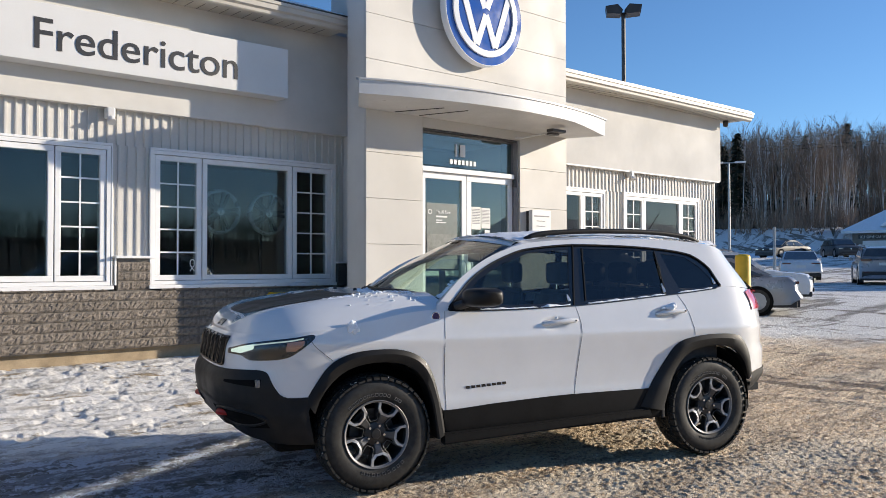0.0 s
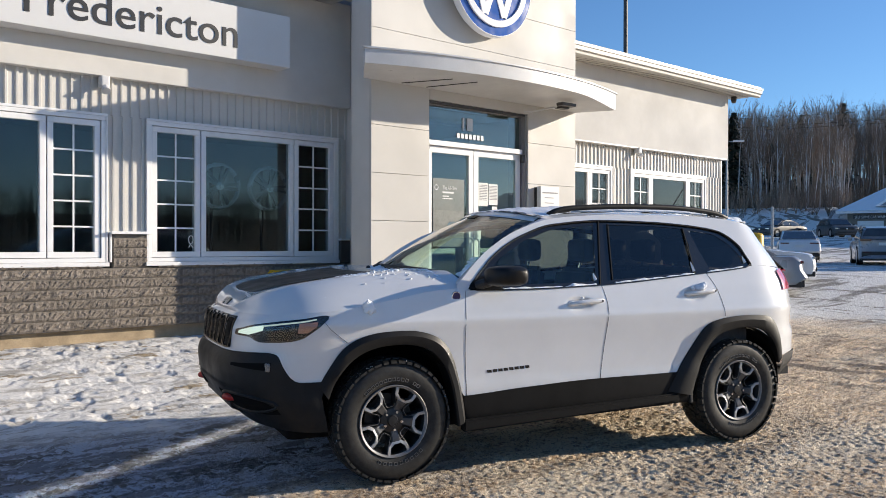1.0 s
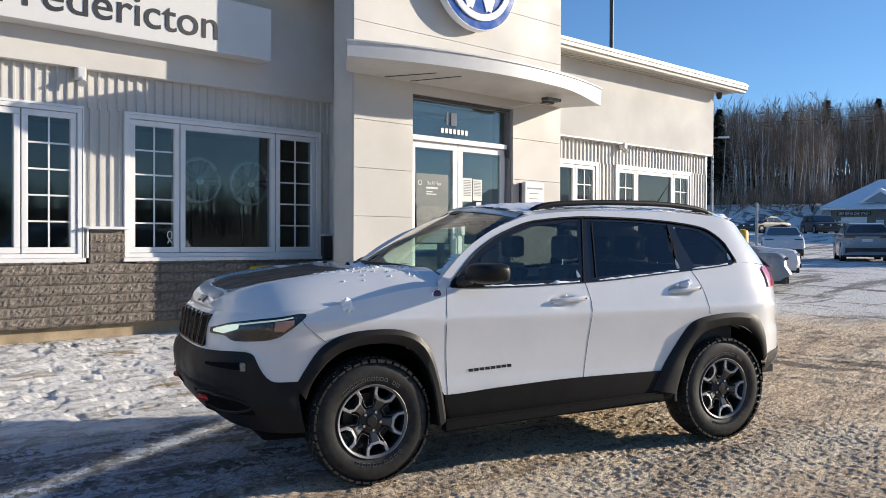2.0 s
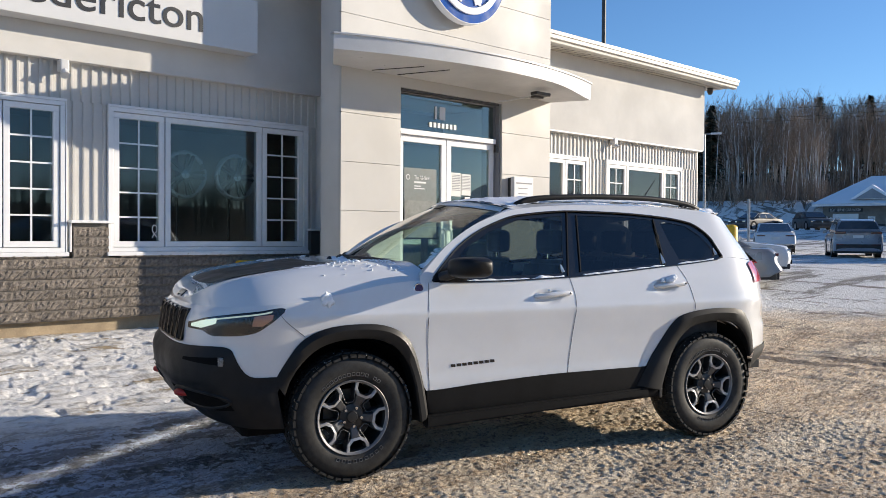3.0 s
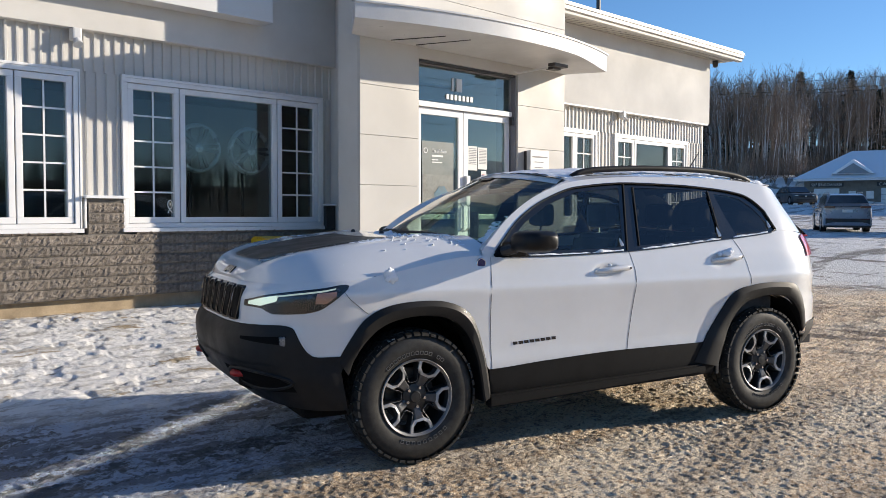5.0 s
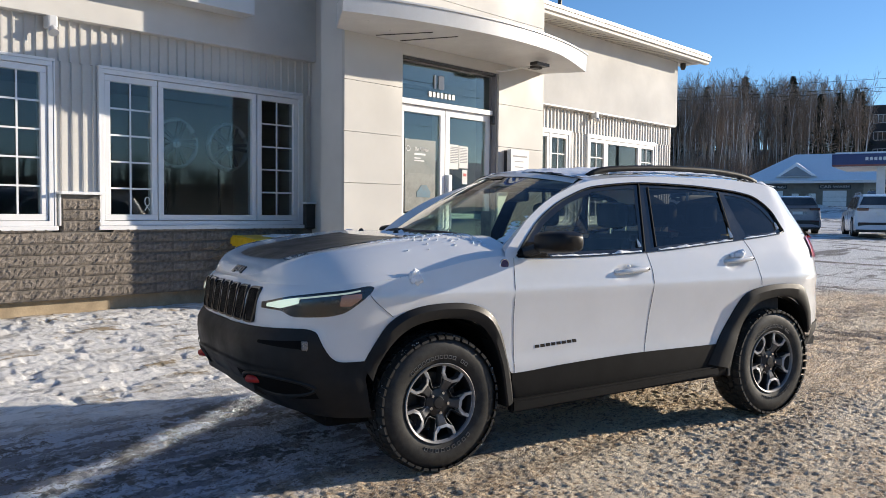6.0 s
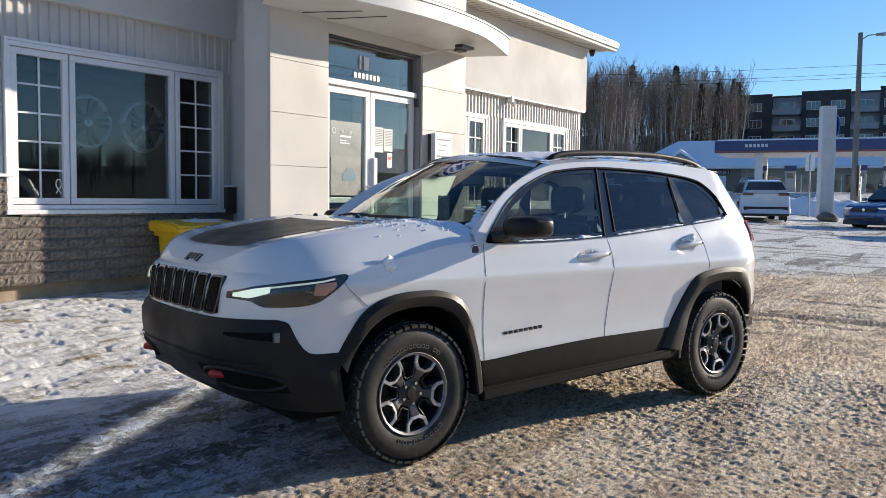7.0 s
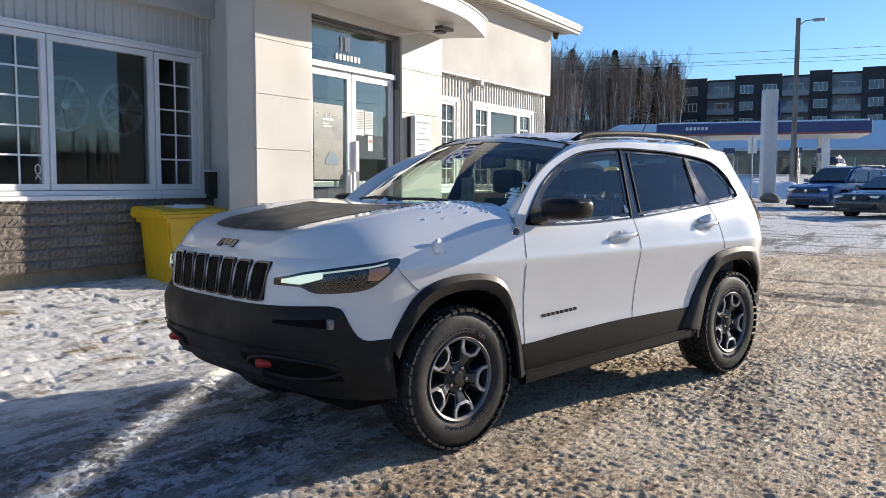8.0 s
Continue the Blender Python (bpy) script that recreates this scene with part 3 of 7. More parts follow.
JOINTS = [0.25, 0.578, 1.159, 1.740, 2.321, 2.902, 3.483, 4.080, 4.661, 5.242, 5.823, 6.404, 6.95]
for z0, z1 in zip(JOINTS, JOINTS[1:]):
    z0, z1 = z0 + 0.0022, z1 - 0.0022
    spans = [(6.217, 10.05)] if z0 > DT else [(6.217, D0), (D1, 10.05)]
    for x0, x1 in spans:
        part("panel", box(x0, x1, TOWER, 8.575, z0, z1, 0.0025), PANEL, tower)
    if z0 < DT < z1:
        part("panel", box(D0, D1, TOWER, 8.575, DT, z1, 0.004), PANEL, tower)
for x0, x1 in ((6.219, 6.26), (10.01, 10.048)):
    part("return_panel", box(x0, x1, 8.577, 8.94, 0.25, 6.948, 0.004), STUCCO, tower)
part("tower_top", box(6.2, 10.07, 8.51, 8.96, 6.951, 7.02, 0.005), ALU, tower)

# curved canopy
bm = bmesh.new()
def front(x):
    return 7.56 + 0.083 * (x - 8.14) ** 2
N = 28
xa, xb = 5.75, 10.22
low, top = [], []
for i in range(N + 1):
    x = xa + (xb - xa) * i / N
    low.append((x, front(x), 3.49 - 0.065 * ramp(x, 9.0, 10.2)))
    top.append((x, front(x) - 0.012, 3.655))
a = [bm.verts.new(p) for p in low]
b = [bm.verts.new(p) for p in top]
back_l = [bm.verts.new((6.10, TOWER, 3.44)), bm.verts.new((10.05, TOWER, 3.44))]
back_t = [bm.verts.new((6.10, TOWER, 3.70)), bm.verts.new((10.05, TOWER, 3.70))]
for i in range(N):
    bm.faces.new((a[i], a[i + 1], b[i + 1], b[i]))
inner = [bm.verts.new((6.10 + (10.05 - 6.10) * i / N, TOWER, 3.44)) for i in range(1, N)]
inn = [back_l[0], *inner, back_l[1]]
innt = [back_t[0], *[bm.verts.new((6.10 + (10.05 - 6.10) * i / N, TOWER, 3.70)) for i in range(1, N)], back_t[1]]
for i in range(N):
    bm.faces.new((a[i], inn[i], inn[i + 1], a[i + 1]))
    bm.faces.new((b[i], b[i + 1], innt[i + 1], innt[i]))
bm.faces.new((a[0], b[0], innt[0], inn[0]))
bm.faces.new((a[N], inn[N], innt[N], b[N]))
canopy = part("canopy", bm, ALU, house, "curved white metal canopy over the entrance", smooth=30)
bm = bmesh.new()
prev = None
for i in range(N + 1):
    x = xa - 0.015 + (xb - xa + 0.03) * i / N
    y = front(x) - 0.03
    cur = [bm.verts.new((x, y, 3.655)), bm.verts.new((x, y, 3.675)), bm.verts.new((x, y + 0.06, 3.685)), bm.verts.new((x, y + 0.06, 3.655))]
    if prev:
        for k in range(4):
            bm.faces.new((prev[k], cur[k], cur[(k + 1) % 4], prev[(k + 1) % 4]))
    prev = cur
part("canopy_lip", bm, ALU, canopy)
for x, s in ((6.62, 0.25), (7.02, 0.2)):
    bm = bmesh.new()
    tube(bm, [(x, 8.45, 3.433), (x + s, front(x + s) + 0.10, 3.419)], 0.006, 5)
    part("seam", bm, DARK_METAL, canopy)
bm = bmesh.new()
B(bm, 9.05, 9.34, 7.93, 8.05, 3.375, 3.42, 0.01)
B(bm, 9.12, 9.30, 8.02, 8.14, 3.35, 3.385, 0.012)
part("canopy_lamp", bm, DARK_METAL, canopy, "small dark floodlight")
bm = bmesh.new()
tube(bm, [(8.87, 8.49, 3.33), (8.95, 8.45, 3.325), (9.08, 8.3, 3.36), (9.12, 8.1, 3.37)], 0.012, 6)
part("conduit", bm, ALU, canopy)
bm = bmesh.new()
tube(bm, [(10.12, 9.48, 3.62), (10.13, 9.46, 3.35), (10.17, 9.47, 3.22)], 0.014, 6)
part("cable", bm, DARK_METAL, house)

# round emblem on stand-offs
emblem = thing("round_emblem", pose(8.10, 8.35, 4.965), "round blue and white emblem standing off the tower", "sign")
R = 0.735
bm = bmesh.new()
lathe(bm, [(0.0001, -0.10), (R - 0.03, -0.10), (R, -0.08), (R, 0.02), (R - 0.006, 0.028), (R - 0.014, 0.028)], 72, pose(0, 0, 0, 90))
part("rim", bm, LOGO_WHITE, emblem, smooth=40)
bm = bmesh.new()
lathe(bm, [(R - 0.013, 0.026), (0.3, 0.040), (0.0001, 0.045)], 72, pose(0, 0, 0, 90))
part("disc", bm, LOGO_BLUE, emblem, "glossy blue disc", smooth=40)
bm = bmesh.new()
lathe(bm, [(0.615, 0.034), (0.612, 0.055), (0.525, 0.06), (0.52, 0.038)], 72, pose(0, 0, 0, 90))
part("band", bm, LOGO_WHITE, emblem, smooth=40)
level = 0.0


def bar(p, q, w):
    p, q = Vector(p), Vector(q)
    d = (q - p).normalized() * 1.0
    s = Vector((-d.y, d.x)) * w / 2
    return [tuple(p - s), tuple(q - s), tuple(q + s), tuple(p + s)]
for p, q in [((-0.215, 0.50), (-0.02, 0.06)), ((0.215, 0.50), (0.02, 0.06)), ((-0.45, 0.29), (-0.175, -0.46)), ((0.45, 0.29), (0.175, -0.46)),
             ((-0.175, -0.46), (0.0, -0.03)), ((0.175, -0.46), (0.0, -0.03))]:
    bm = bmesh.new()
    level += 0.0006
    prism(bm, bar(p, q, 0.10), lambda u, v, w: Vector((u, -0.03 - w, v)), 0.016 + level)
    part("stroke", bm, LOGO_WHITE, emblem)
for a_ in (45, 135, 225, 315):
    bm = bmesh.new()
    x, z = 0.5 * math.cos(radians(a_)), 0.5 * math.sin(radians(a_))
    tube(bm, [(x, 0.09, z), (x, 0.185, z)], 0.02, 8)
    part("standoff", bm, ALU, emblem)

# glazed entrance
DY = 8.66
ent = part("entrance", ring(bmesh.new(), D0 + 0.002, D1 - 0.002, 0.3, DT - 0.002, 0.04, DY - 0.03, DY + 0.09, 0.003), GREY_ALU, house, "grey metal frame round a glazed entrance")
part("jamb", box(D1 - 0.03, D1 - 0.002, 8.56, DY - 0.032, 0.3, DT - 0.003), GREY_ALU, ent)
part("head", box(D0 + 0.002, D1 - 0.032, 8.56, DY - 0.032, DT - 0.03, DT - 0.003), DARK_METAL, ent)
part("transom_bar", box(D0 + 0.01, D1 - 0.055, DY - 0.07, DY + 0.05, 2.738, 2.805, 0.006), VINYL, ent)
t = part("transom_pane", box(D0 + 0.05, D1 - 0.05, DY, DY + 0.008, 2.805, DT - 0.05), DOOR_GLASS, ent)
t.visible_shadow = False
for x0, x1 in ((D0 + 0.05, 8.025), (8.035, D1 - 0.055)):
    leaf = part("door_leaf", ring(bmesh.new(), x0, x1, 0.36, 2.735, 0.085, DY - 0.025, DY + 0.03, 0.005), VINYL, house, "white aluminium glazed door")
    g = part("pane", box(x0 + 0.086, x1 - 0.086, DY, DY + 0.008, 0.447, 2.648), DOOR_GLASS, leaf)
    g.visible_shadow = False
    xh = x1 - 0.045 if x0 < 8 else x0 + 0.045
    bm = bmesh.new()
    tube(bm, [(xh, DY - 0.03, 1.18), (xh, DY - 0.08, 1.22), (xh, DY - 0.08, 1.5), (xh, DY - 0.03, 1.54)], 0.014, 8)
    part("pull", bm, ALU, leaf)
    part("push_bar", box(x0 + 0.09, x1 - 0.09, DY + 0.03, DY + 0.07, 1.33, 1.40, 0.01), ALU, leaf)
part("lock_case", box(8.055, 8.125, DY - 0.07, DY - 0.026, 1.52, 1.90, 0.01), VINYL, ent)
# number and street lettering on the transom: plain bars
bm = bmesh.new()
for x0, x1, z0, z1 in [(7.835, 7.865, 2.985, 3.155), (7.92, 8.02, 2.985, 3.155)]:
    B(bm, x0, x1, DY - 0.012, DY - 0.003, z0, z1)
part("number_bars", bm, ALU, ent)
bm = bmesh.new()
for i in range(7):
    B(bm, 7.735 + i * 0.074, 7.735 + i * 0.074 + 0.046, DY - 0.012, DY - 0.003, 2.875, 2.94)
part("street_bars", bm, SIGN_WHITE, ent)
part("door_box", box(D0 + 0.0, D0 + 0.05, 8.58, 8.62, 2.68, 2.76, 0.004), DARK_METAL, ent)
part("door_box", box(D1 - 0.075, D1 - 0.02, 8.57, 8.62, 2.62, 2.73, 0.004), DARK_METAL, ent)

# notices behind the door glass
def notice(x0, x1, z0, z1, label, ground=PAPER, bars=(), ink=INK):
    n = thing("door_notice", pose((x0 + x1) / 2, DY + 0.02, z0), label, "notice", at_world=True)
    part("sheet", box(x0, x1, DY - 0.006, DY - 0.002, z0, z1), ground, n)
    for (a, b, c, d) in bars:
        part("print", box(x0 + a * (x1 - x0), x0 + b * (x1 - x0), DY - 0.009, DY - 0.0065, z0 + c * (z1 - z0), z0 + d * (z1 - z0)), ink, n)
    return n


POSTER = mat("poster_green", (0.15, 0.17, 0.155), 0.35, var=0.15, scale=6, bump=0.02, coat=0.3)
POSTER_PALE = mat("poster_pale", (0.19, 0.20, 0.18), 0.4, var=0.3, scale=7, bump=0.02)
BLUE_PRINT = mat("print_blue", (0.03, 0.13, 0.20), 0.4, var=0.2, scale=9, bump=0)
WHITE_PRINT = mat("print_white", (0.75, 0.75, 0.74), 0.5, var=0.03, bump=0)
po = notice(7.31, 7.87, 1.42, 2.32, "grey-green poster with white print on the door", POSTER,
            [(0.30, 0.66, 0.785, 0.81), (0.30, 0.50, 0.735, 0.75), (0.30, 0.62, 0.70, 0.715)], WHITE_PRINT)
lettering("The All-New", 0.075, pose(7.48, DY - 0.008, 2.175, 90), 0.001, WHITE_PRINT, po, 0.26)
part("picture", box(7.315, 7.865, DY - 0.009, DY - 0.0065, 1.425, 1.90), POSTER_PALE, po)
bm = bmesh.new()
prism(bm, [(7.52, 1.60), (7.76, 1.60), (7.78, 1.67), (7.745, 1.70), (7.70, 1.755), (7.60, 1.755), (7.56, 1.70), (7.52, 1.67)], lambda u, v, w: Vector((u, DY - 0.0095 - w, v)), 0.003)
part("printed_shape", bm, BLUE_PRINT, po)
bm = bmesh.new()
lathe(bm, [(0.035, 0), (0.035, 0.003), (0.027, 0.003), (0.027, 0)], 20, pose(7.37, DY - 0.007, 2.20, 90))
part("printed_ring", bm, WHITE_PRINT, po)
LINES = [(0.1, 0.9, 0.88 - 0.07 * i, 0.91 - 0.07 * i) for i in range(10)]
notice(8.14, 8.32, 1.98, 2.30, "white printed notice taped to the door", PAPER, LINES)
notice(8.335, 8.51, 2.00, 2.29, "white printed notice taped to the door", PAPER, LINES)
notice(8.40, 8.50, 1.79, 1.98, "small white notice with a red mark", PAPER, [(0.2, 0.8, 0.55, 0.75)], mat("print_red", (0.5, 0.03, 0.03), 0.5, var=0.1, bump=0))

# plaque by the door
pq = thing("wall_plaque", pose(9.53, 8.5, 1.9), "white plaque with grey lines of print beside the door", "sign", at_world=True)
part("plate", box(9.125, 9.53, 8.40, 8.47, 1.72, 2.285, 0.004), SIGN_WHITE, pq)
part("plate_back", box(9.135, 9.52, 8.471, 8.529, 1.73, 2.275), DARK_METAL, pq)
for i in range(7):
    z = 2.20 - i * 0.075
    part("print", box(9.165 + (0 if i in (0, 3) else 0.05), 9.165 + (0.33 if i in (0, 3) else 0.24), 8.396, 8.3995, z - (0.005 if i % 3 else 0.012), z + 0.006), INK, pq)

# wall lamps under the fascia
for x in (3.40, 13.05):
    lampw = thing("wall_lamp", pose(x, 9.55, 3.1), "small white floodlight on the siding", "lamp", "wall lamps")
    part("body", box(-0.045, 0.045, -0.09, 0.03, 0.02, 0.14, 0.015), ALU, lampw)
    bm = bmesh.new()
    tube(bm, [(0, -0.06, 0.03), (0, -0.10, -0.03)], [0.035, 0.05], 12)
    part("head", bm, ALU, lampw)
cam_ = thing("soffit_camera", pose(16.32, 9.45, 4.47), "small dark dome camera under the eaves", "camera")
bm = bmesh.new()
lathe(bm, [(0.0001, -0.06), (0.04, -0.05), (0.055, -0.01), (0.06, 0.04), (0.06, 0.075), (0.0001, 0.075)], 16)
part("dome", bm, DARK_METAL, cam_, smooth=True)

# yellow salt bin in the corner by the wall
bin_ = thing("salt_bin", pose(5.83, 9.26, 0.325), "yellow plastic grit bin with a sloping snowy lid in the corner", "bin")
bm = bmesh.new()
prism(bm, [(-0.30, 0.0), (0.36, 0.0), (0.40, 0.68), (-0.37, 0.68)], lambda u, v, w: Vector((u, -0.22 + w, v)), 0.44)
bmesh.ops.bevel(bm, geom=list(bm.edges), offset=0.025, segments=2, affect="EDGES")
part("body", bm, YELLOW, bin_)
bm = bmesh.new()
prism(bm, [(-0.26, 0.69), (-0.26, 0.745), (-0.20, 0.775), (0.15, 0.815), (0.24, 0.80), (0.24, 0.69)], lambda u, v, w: Vector((-0.47 + w, u, v)), 0.94)
bmesh.ops.bevel(bm, geom=list(bm.edges), offset=0.02, segments=2, affect="EDGES")
part("lid", bm, YELLOW, bin_)
part("rim", box(-0.40, 0.42, -0.235, 0.23, 0.64, 0.688, 0.008), YELLOW, bin_)
bm = bmesh.new()
rows = []
for j in range(15):
    row = []
    for i in range(15):
        x, y = -0.40 + 0.80 * i / 14, -0.19 + 0.34 * j / 14
        c = 1 - ((x - 0.08) / 0.36) ** 2 - (y / 0.16) ** 2 + 0.7 * noise.noise((x * 9, y * 9, 4))
        row.append(bm.verts.new((x, y, 0.798 + 0.114 * y - 0.012 + 0.022 * max(0.0, min(1.0, c * 1.5)))))
    rows.append(row)
for r0, r1 in zip(rows, rows[1:]):
    for i in range(14):
        bm.faces.new((r0[i], r0[i + 1], r1[i + 1], r1[i]))
part("lid_snow", bm, SNOW, bin_, "thin snow on the lid", smooth=True)

# alloy wheels shown behind the window
RIM_GREY = mat("show_wheel", (0.55, 0.56, 0.57), 0.3, metal=0.6, var=0.06, bump=0.02)
GREY_SPOKE = mat("show_spoke", (0.10, 0.10, 0.105), 0.35, metal=0.5, var=0.08, bump=0.02)
show = None
for x in (4.93, 5.62):
    m = pose(x, 9.93, 2.16, 90)
    if show:
        copy_thing(show, m)
        continue
    show = thing("display_wheel", m, "silver alloy wheel on show behind the window", "wheel", "show wheels")
    bm = bmesh.new()
    lathe(bm, [(0.27, -0.05), (0.29, 0.0), (0.275, 0.05), (0.25, 0.055), (0.24, 0.0)], 40)
    part("rim", bm, RIM_GREY, show, smooth=True)
    for k in range(5):
        bm = bmesh.new()
        prism(bm, [(0.04, -0.03), (0.25, -0.055), (0.25, -0.02), (0.08, 0.0), (0.25, 0.02), (0.25, 0.055), (0.04, 0.03)],
              lambda u, v, w: Matrix.Rotation(k * 2 * math.pi / 5, 3, "Z") @ Vector((u, v, 0.02 + w)), 0.03)
        part("spoke", bm, GREY_SPOKE, show)
    bm = bmesh.new()
    lathe(bm, [(0.0001, 0.06), (0.05, 0.055), (0.06, 0.01), (0.0001, 0.01)], 20)
    part("hub", bm, RIM_GREY, show)
    rack = thing("wheel_rack", pose(5.27, 10.0, 0.42), "dark steel rack that holds the show wheels", "rack")
    for dx in (-0.35, 0.35):
        bm = bmesh.new()
        tube(bm, [(dx, 0.1, 0.0), (dx, 0.1, 2.0)], 0.02, 8)
        part("post", bm, DARK_METAL, rack)
        bm = bmesh.new()
        tube(bm, [(dx, 0.1, 1.74), (dx, -0.06, 1.74)], 0.02, 8)
        part("peg", bm, DARK_METAL, rack)

# ---------------------------------------------------------------- the white SUV
PAINT = mat("white_paint", (0.755, 0.76, 0.765), 0.22, var=0.02, scale=3, fine=300, bump=0.0, coat=1.0, stain=0.03, gloss_var=0.05)
CLAD = mat("grey_cladding", (0.012, 0.012, 0.0125), 0.55, var=0.15, scale=5, fine=260, bump=0.15, depth=0.0008, stain=0.2, spec=0.28)
SILL_CLAD = mat("sill_black", (0.010, 0.010, 0.0105), 0.6, var=0.15, scale=5, fine=260, bump=0.12, depth=0.0008, stain=0.2, spec=0.12)
GLOSSBLACK = mat("gloss_black", (0.015, 0.015, 0.016), 0.15, var=0.1, bump=0.0, coat=0.5)
DECAL = mat("matt_decal", (0.022, 0.021, 0.020), 0.42, var=0.1, scale=6, bump=0.03)
RUBBER = mat("tyre_rubber", (0.026, 0.025, 0.023), 0.60, var=0.25, scale=18, fine=140, bump=0.2, depth=0.0015, spec=0.4)
TYRE_PRINT = mat("tyre_print", (0.16, 0.155, 0.15), 0.65, var=0.15, bump=0.05)
LIP_ALLOY = mat("lip_alloy", (0.20, 0.20, 0.205), 0.5, metal=0.4, var=0.1, scale=8, bump=0.03)
GUNMETAL = mat("gunmetal", (0.085, 0.085, 0.088), 0.38, metal=0.5, var=0.12, scale=9, bump=0.03)
MACHINED = mat("machined_alloy", (0.45, 0.45, 0.45), 0.42, metal=0.45, var=0.06, scale=8, bump=0.03)
BRAKE = mat("brake_iron", (0.07, 0.065, 0.06), 0.5, metal=0.5, var=0.2, scale=20, bump=0.1)
WHEEL_BLACK = mat("wheel_black", (0.018, 0.018, 0.019), 0.35, var=0.15, scale=9, bump=0.05)
FOG = mat("fog_lens", (0.30, 0.31, 0.32), 0.25, metal=0.5, var=0.3, scale=60, bump=0.05)
CHROME = mat("chrome", (0.7, 0.7, 0.7), 0.12, metal=1.0, var=0.03, bump=0.0)
SHUT = mat("shut_line", (0.05, 0.05, 0.055), 0.8, var=0.05, bump=0.0, spec=0.2)
SEAM = mat("seam_black", (0.006, 0.006, 0.006), 0.9, var=0.05, bump=0.0, spec=0.1)
CLOTH = mat("black_cloth", (0.026, 0.026, 0.027), 0.8, var=0.15, scale=10, bump=0.1)
RED_HOOK = mat("red_hook", (0.45, 0.02, 0.015), 0.4, var=0.1, bump=0.05)
RED_LENS = mat("red_lens", (0.62, 0.05, 0.06), 0.12, var=0.05, bump=0.0, coat=1.0)
AMBER = mat("amber_lens", (0.55, 0.25, 0.16), 0.15, var=0.05, bump=0.0, coat=1.0)
LENS = glass("lamp_lens", (0.92, 0.94, 0.94), 1.3)
WINDSCREEN = glass("windscreen", (0.80, 0.93, 0.84), 1.9)
FRONT_GLASS = glass("front_side_glass", (0.76, 0.90, 0.82), 2.2)
DARK_GLASS = glass("privacy_glass", (0.15, 0.165, 0.16), 2.0)
DRL = glow("daytime_lamp", (0.84, 1.0, 0.86), 0.50)
DRL_LINE = glow("daytime_line", (0.86, 1.0, 0.88), 0.25)

car = thing("white_suv", pose(4.906, 4.886, 0.0, 0, 0, 162.73), "white SUV with dark cladding and patches of snow on icy gravel", "car")


def curve(pts):
    """Piecewise smooth interpolation through (x, value) pairs, any order."""
    pts = sorted(pts)
    xs, ys = [p[0] for p in pts], [p[1] for p in pts]
    n = len(xs)
    d = [(ys[i + 1] - ys[i]) / (xs[i + 1] - xs[i]) for i in range(n - 1)]
    m = [d[0]] + [0.0 if d[i - 1] * d[i] <= 0 else 2 * d[i - 1] * d[i] / (d[i - 1] + d[i]) for i in range(1, n - 1)] + [d[-1]]

    def at(x):
        if x <= xs[0]:
            return ys[0]
        if x >= xs[-1]:
            return ys[-1]
        i = max(k for k in range(n - 1) if xs[k] <= x)
        h = xs[i + 1] - xs[i]
        t = (x - xs[i]) / h
        return ((1 + 2 * t) * (1 - t) ** 2 * ys[i] + t * (1 - t) ** 2 * h * m[i] + t * t * (3 - 2 * t) * ys[i + 1] + t * t * (t - 1) * h * m[i + 1])
    return at


# outline curves of the body, in metres from its middle
NOSE = curve([(0.28, 2.10), (0.40, 2.22), (0.50, 2.31), (0.60, 2.355), (0.70, 2.365), (0.77, 2.345), (0.80, 2.318), (0.92, 2.31), (0.99, 2.285), (1.04, 2.23)])
TAIL = curve([(0.30, -2.00), (0.45, -2.17), (0.60, -2.32), (0.74, -2.32), (0.84, -2.27), (1.0, -2.265), (1.15, -2.25), (1.30, -2.16), (1.5, -1.98), (1.64, -1.86)])
WIDE = curve([(0.26, 0.885), (0.33, 0.915), (0.40, 0.924), (0.52, 0.926), (0.60, 0.919), (0.74, 0.923), (0.88, 0.938), (0.965, 0.948), (0.995, 0.940), (1.06, 0.926), (1.14, 0.905), (1.20, 0.882), (1.66, 0.688)])
TOPZ_CAR = curve([(2.40, 1.02), (2.2, 1.025), (2.0, 1.035), (1.74, 1.052), (1.39, 1.105), (1.17, 1.145), (0.98, 1.160), (0.90, 1.150), (0.5, 1.147), (-0.15, 1.165), (-0.93, 1.222), (-1.49, 1.272), (-1.60, 1.29), (-1.9, 1.27), (-2.3, 1.22)])
XF, XR, NF, NR = 1.55, -1.50, 3.5, 2.65
FW, RW, HUB, AXLE, ARCH = 1.390, -1.366, 0.372, 0.362, 0.474


def shell(u, z, off=0.0):
    w = WIDE(z) + off
    if u <= 1:
        a = u * math.pi / 2
        return Vector((XF + (NOSE(z) + off - XF) * max(0.0, math.cos(a)) ** (2 / NF), w * math.sin(a) ** (2 / NF), z))
    if u <= 2:
        return Vector((XF + (XR - XF) * (u - 1), w, z))
    a = (u - 2) * math.pi / 2
    return Vector((XR + (TAIL(z) - off - XR) * math.sin(a) ** (2 / NR), w * max(0.0, math.cos(a)) ** (2 / NR), z))


def side_y(x, z, off=0.0):
    w = WIDE(z) + off
    if x > XF:
        k = min(1.0, (x - XF) / (NOSE(z) - XF))
        return w * (1 - k ** NF) ** (1 / NF)
    if x < XR:
        k = min(1.0, (x - XR) / (TAIL(z) - XR))
        return w * (1 - k ** NR) ** (1 / NR)
    return w


def u_of(x):
    if x > XF:
        return math.acos(min(1, ((x - XF) / (2.31 - XF)) ** (NF / 2))) / (math.pi / 2)
    if x >= XR:
        return 1 + (x - XF) / (XR - XF)
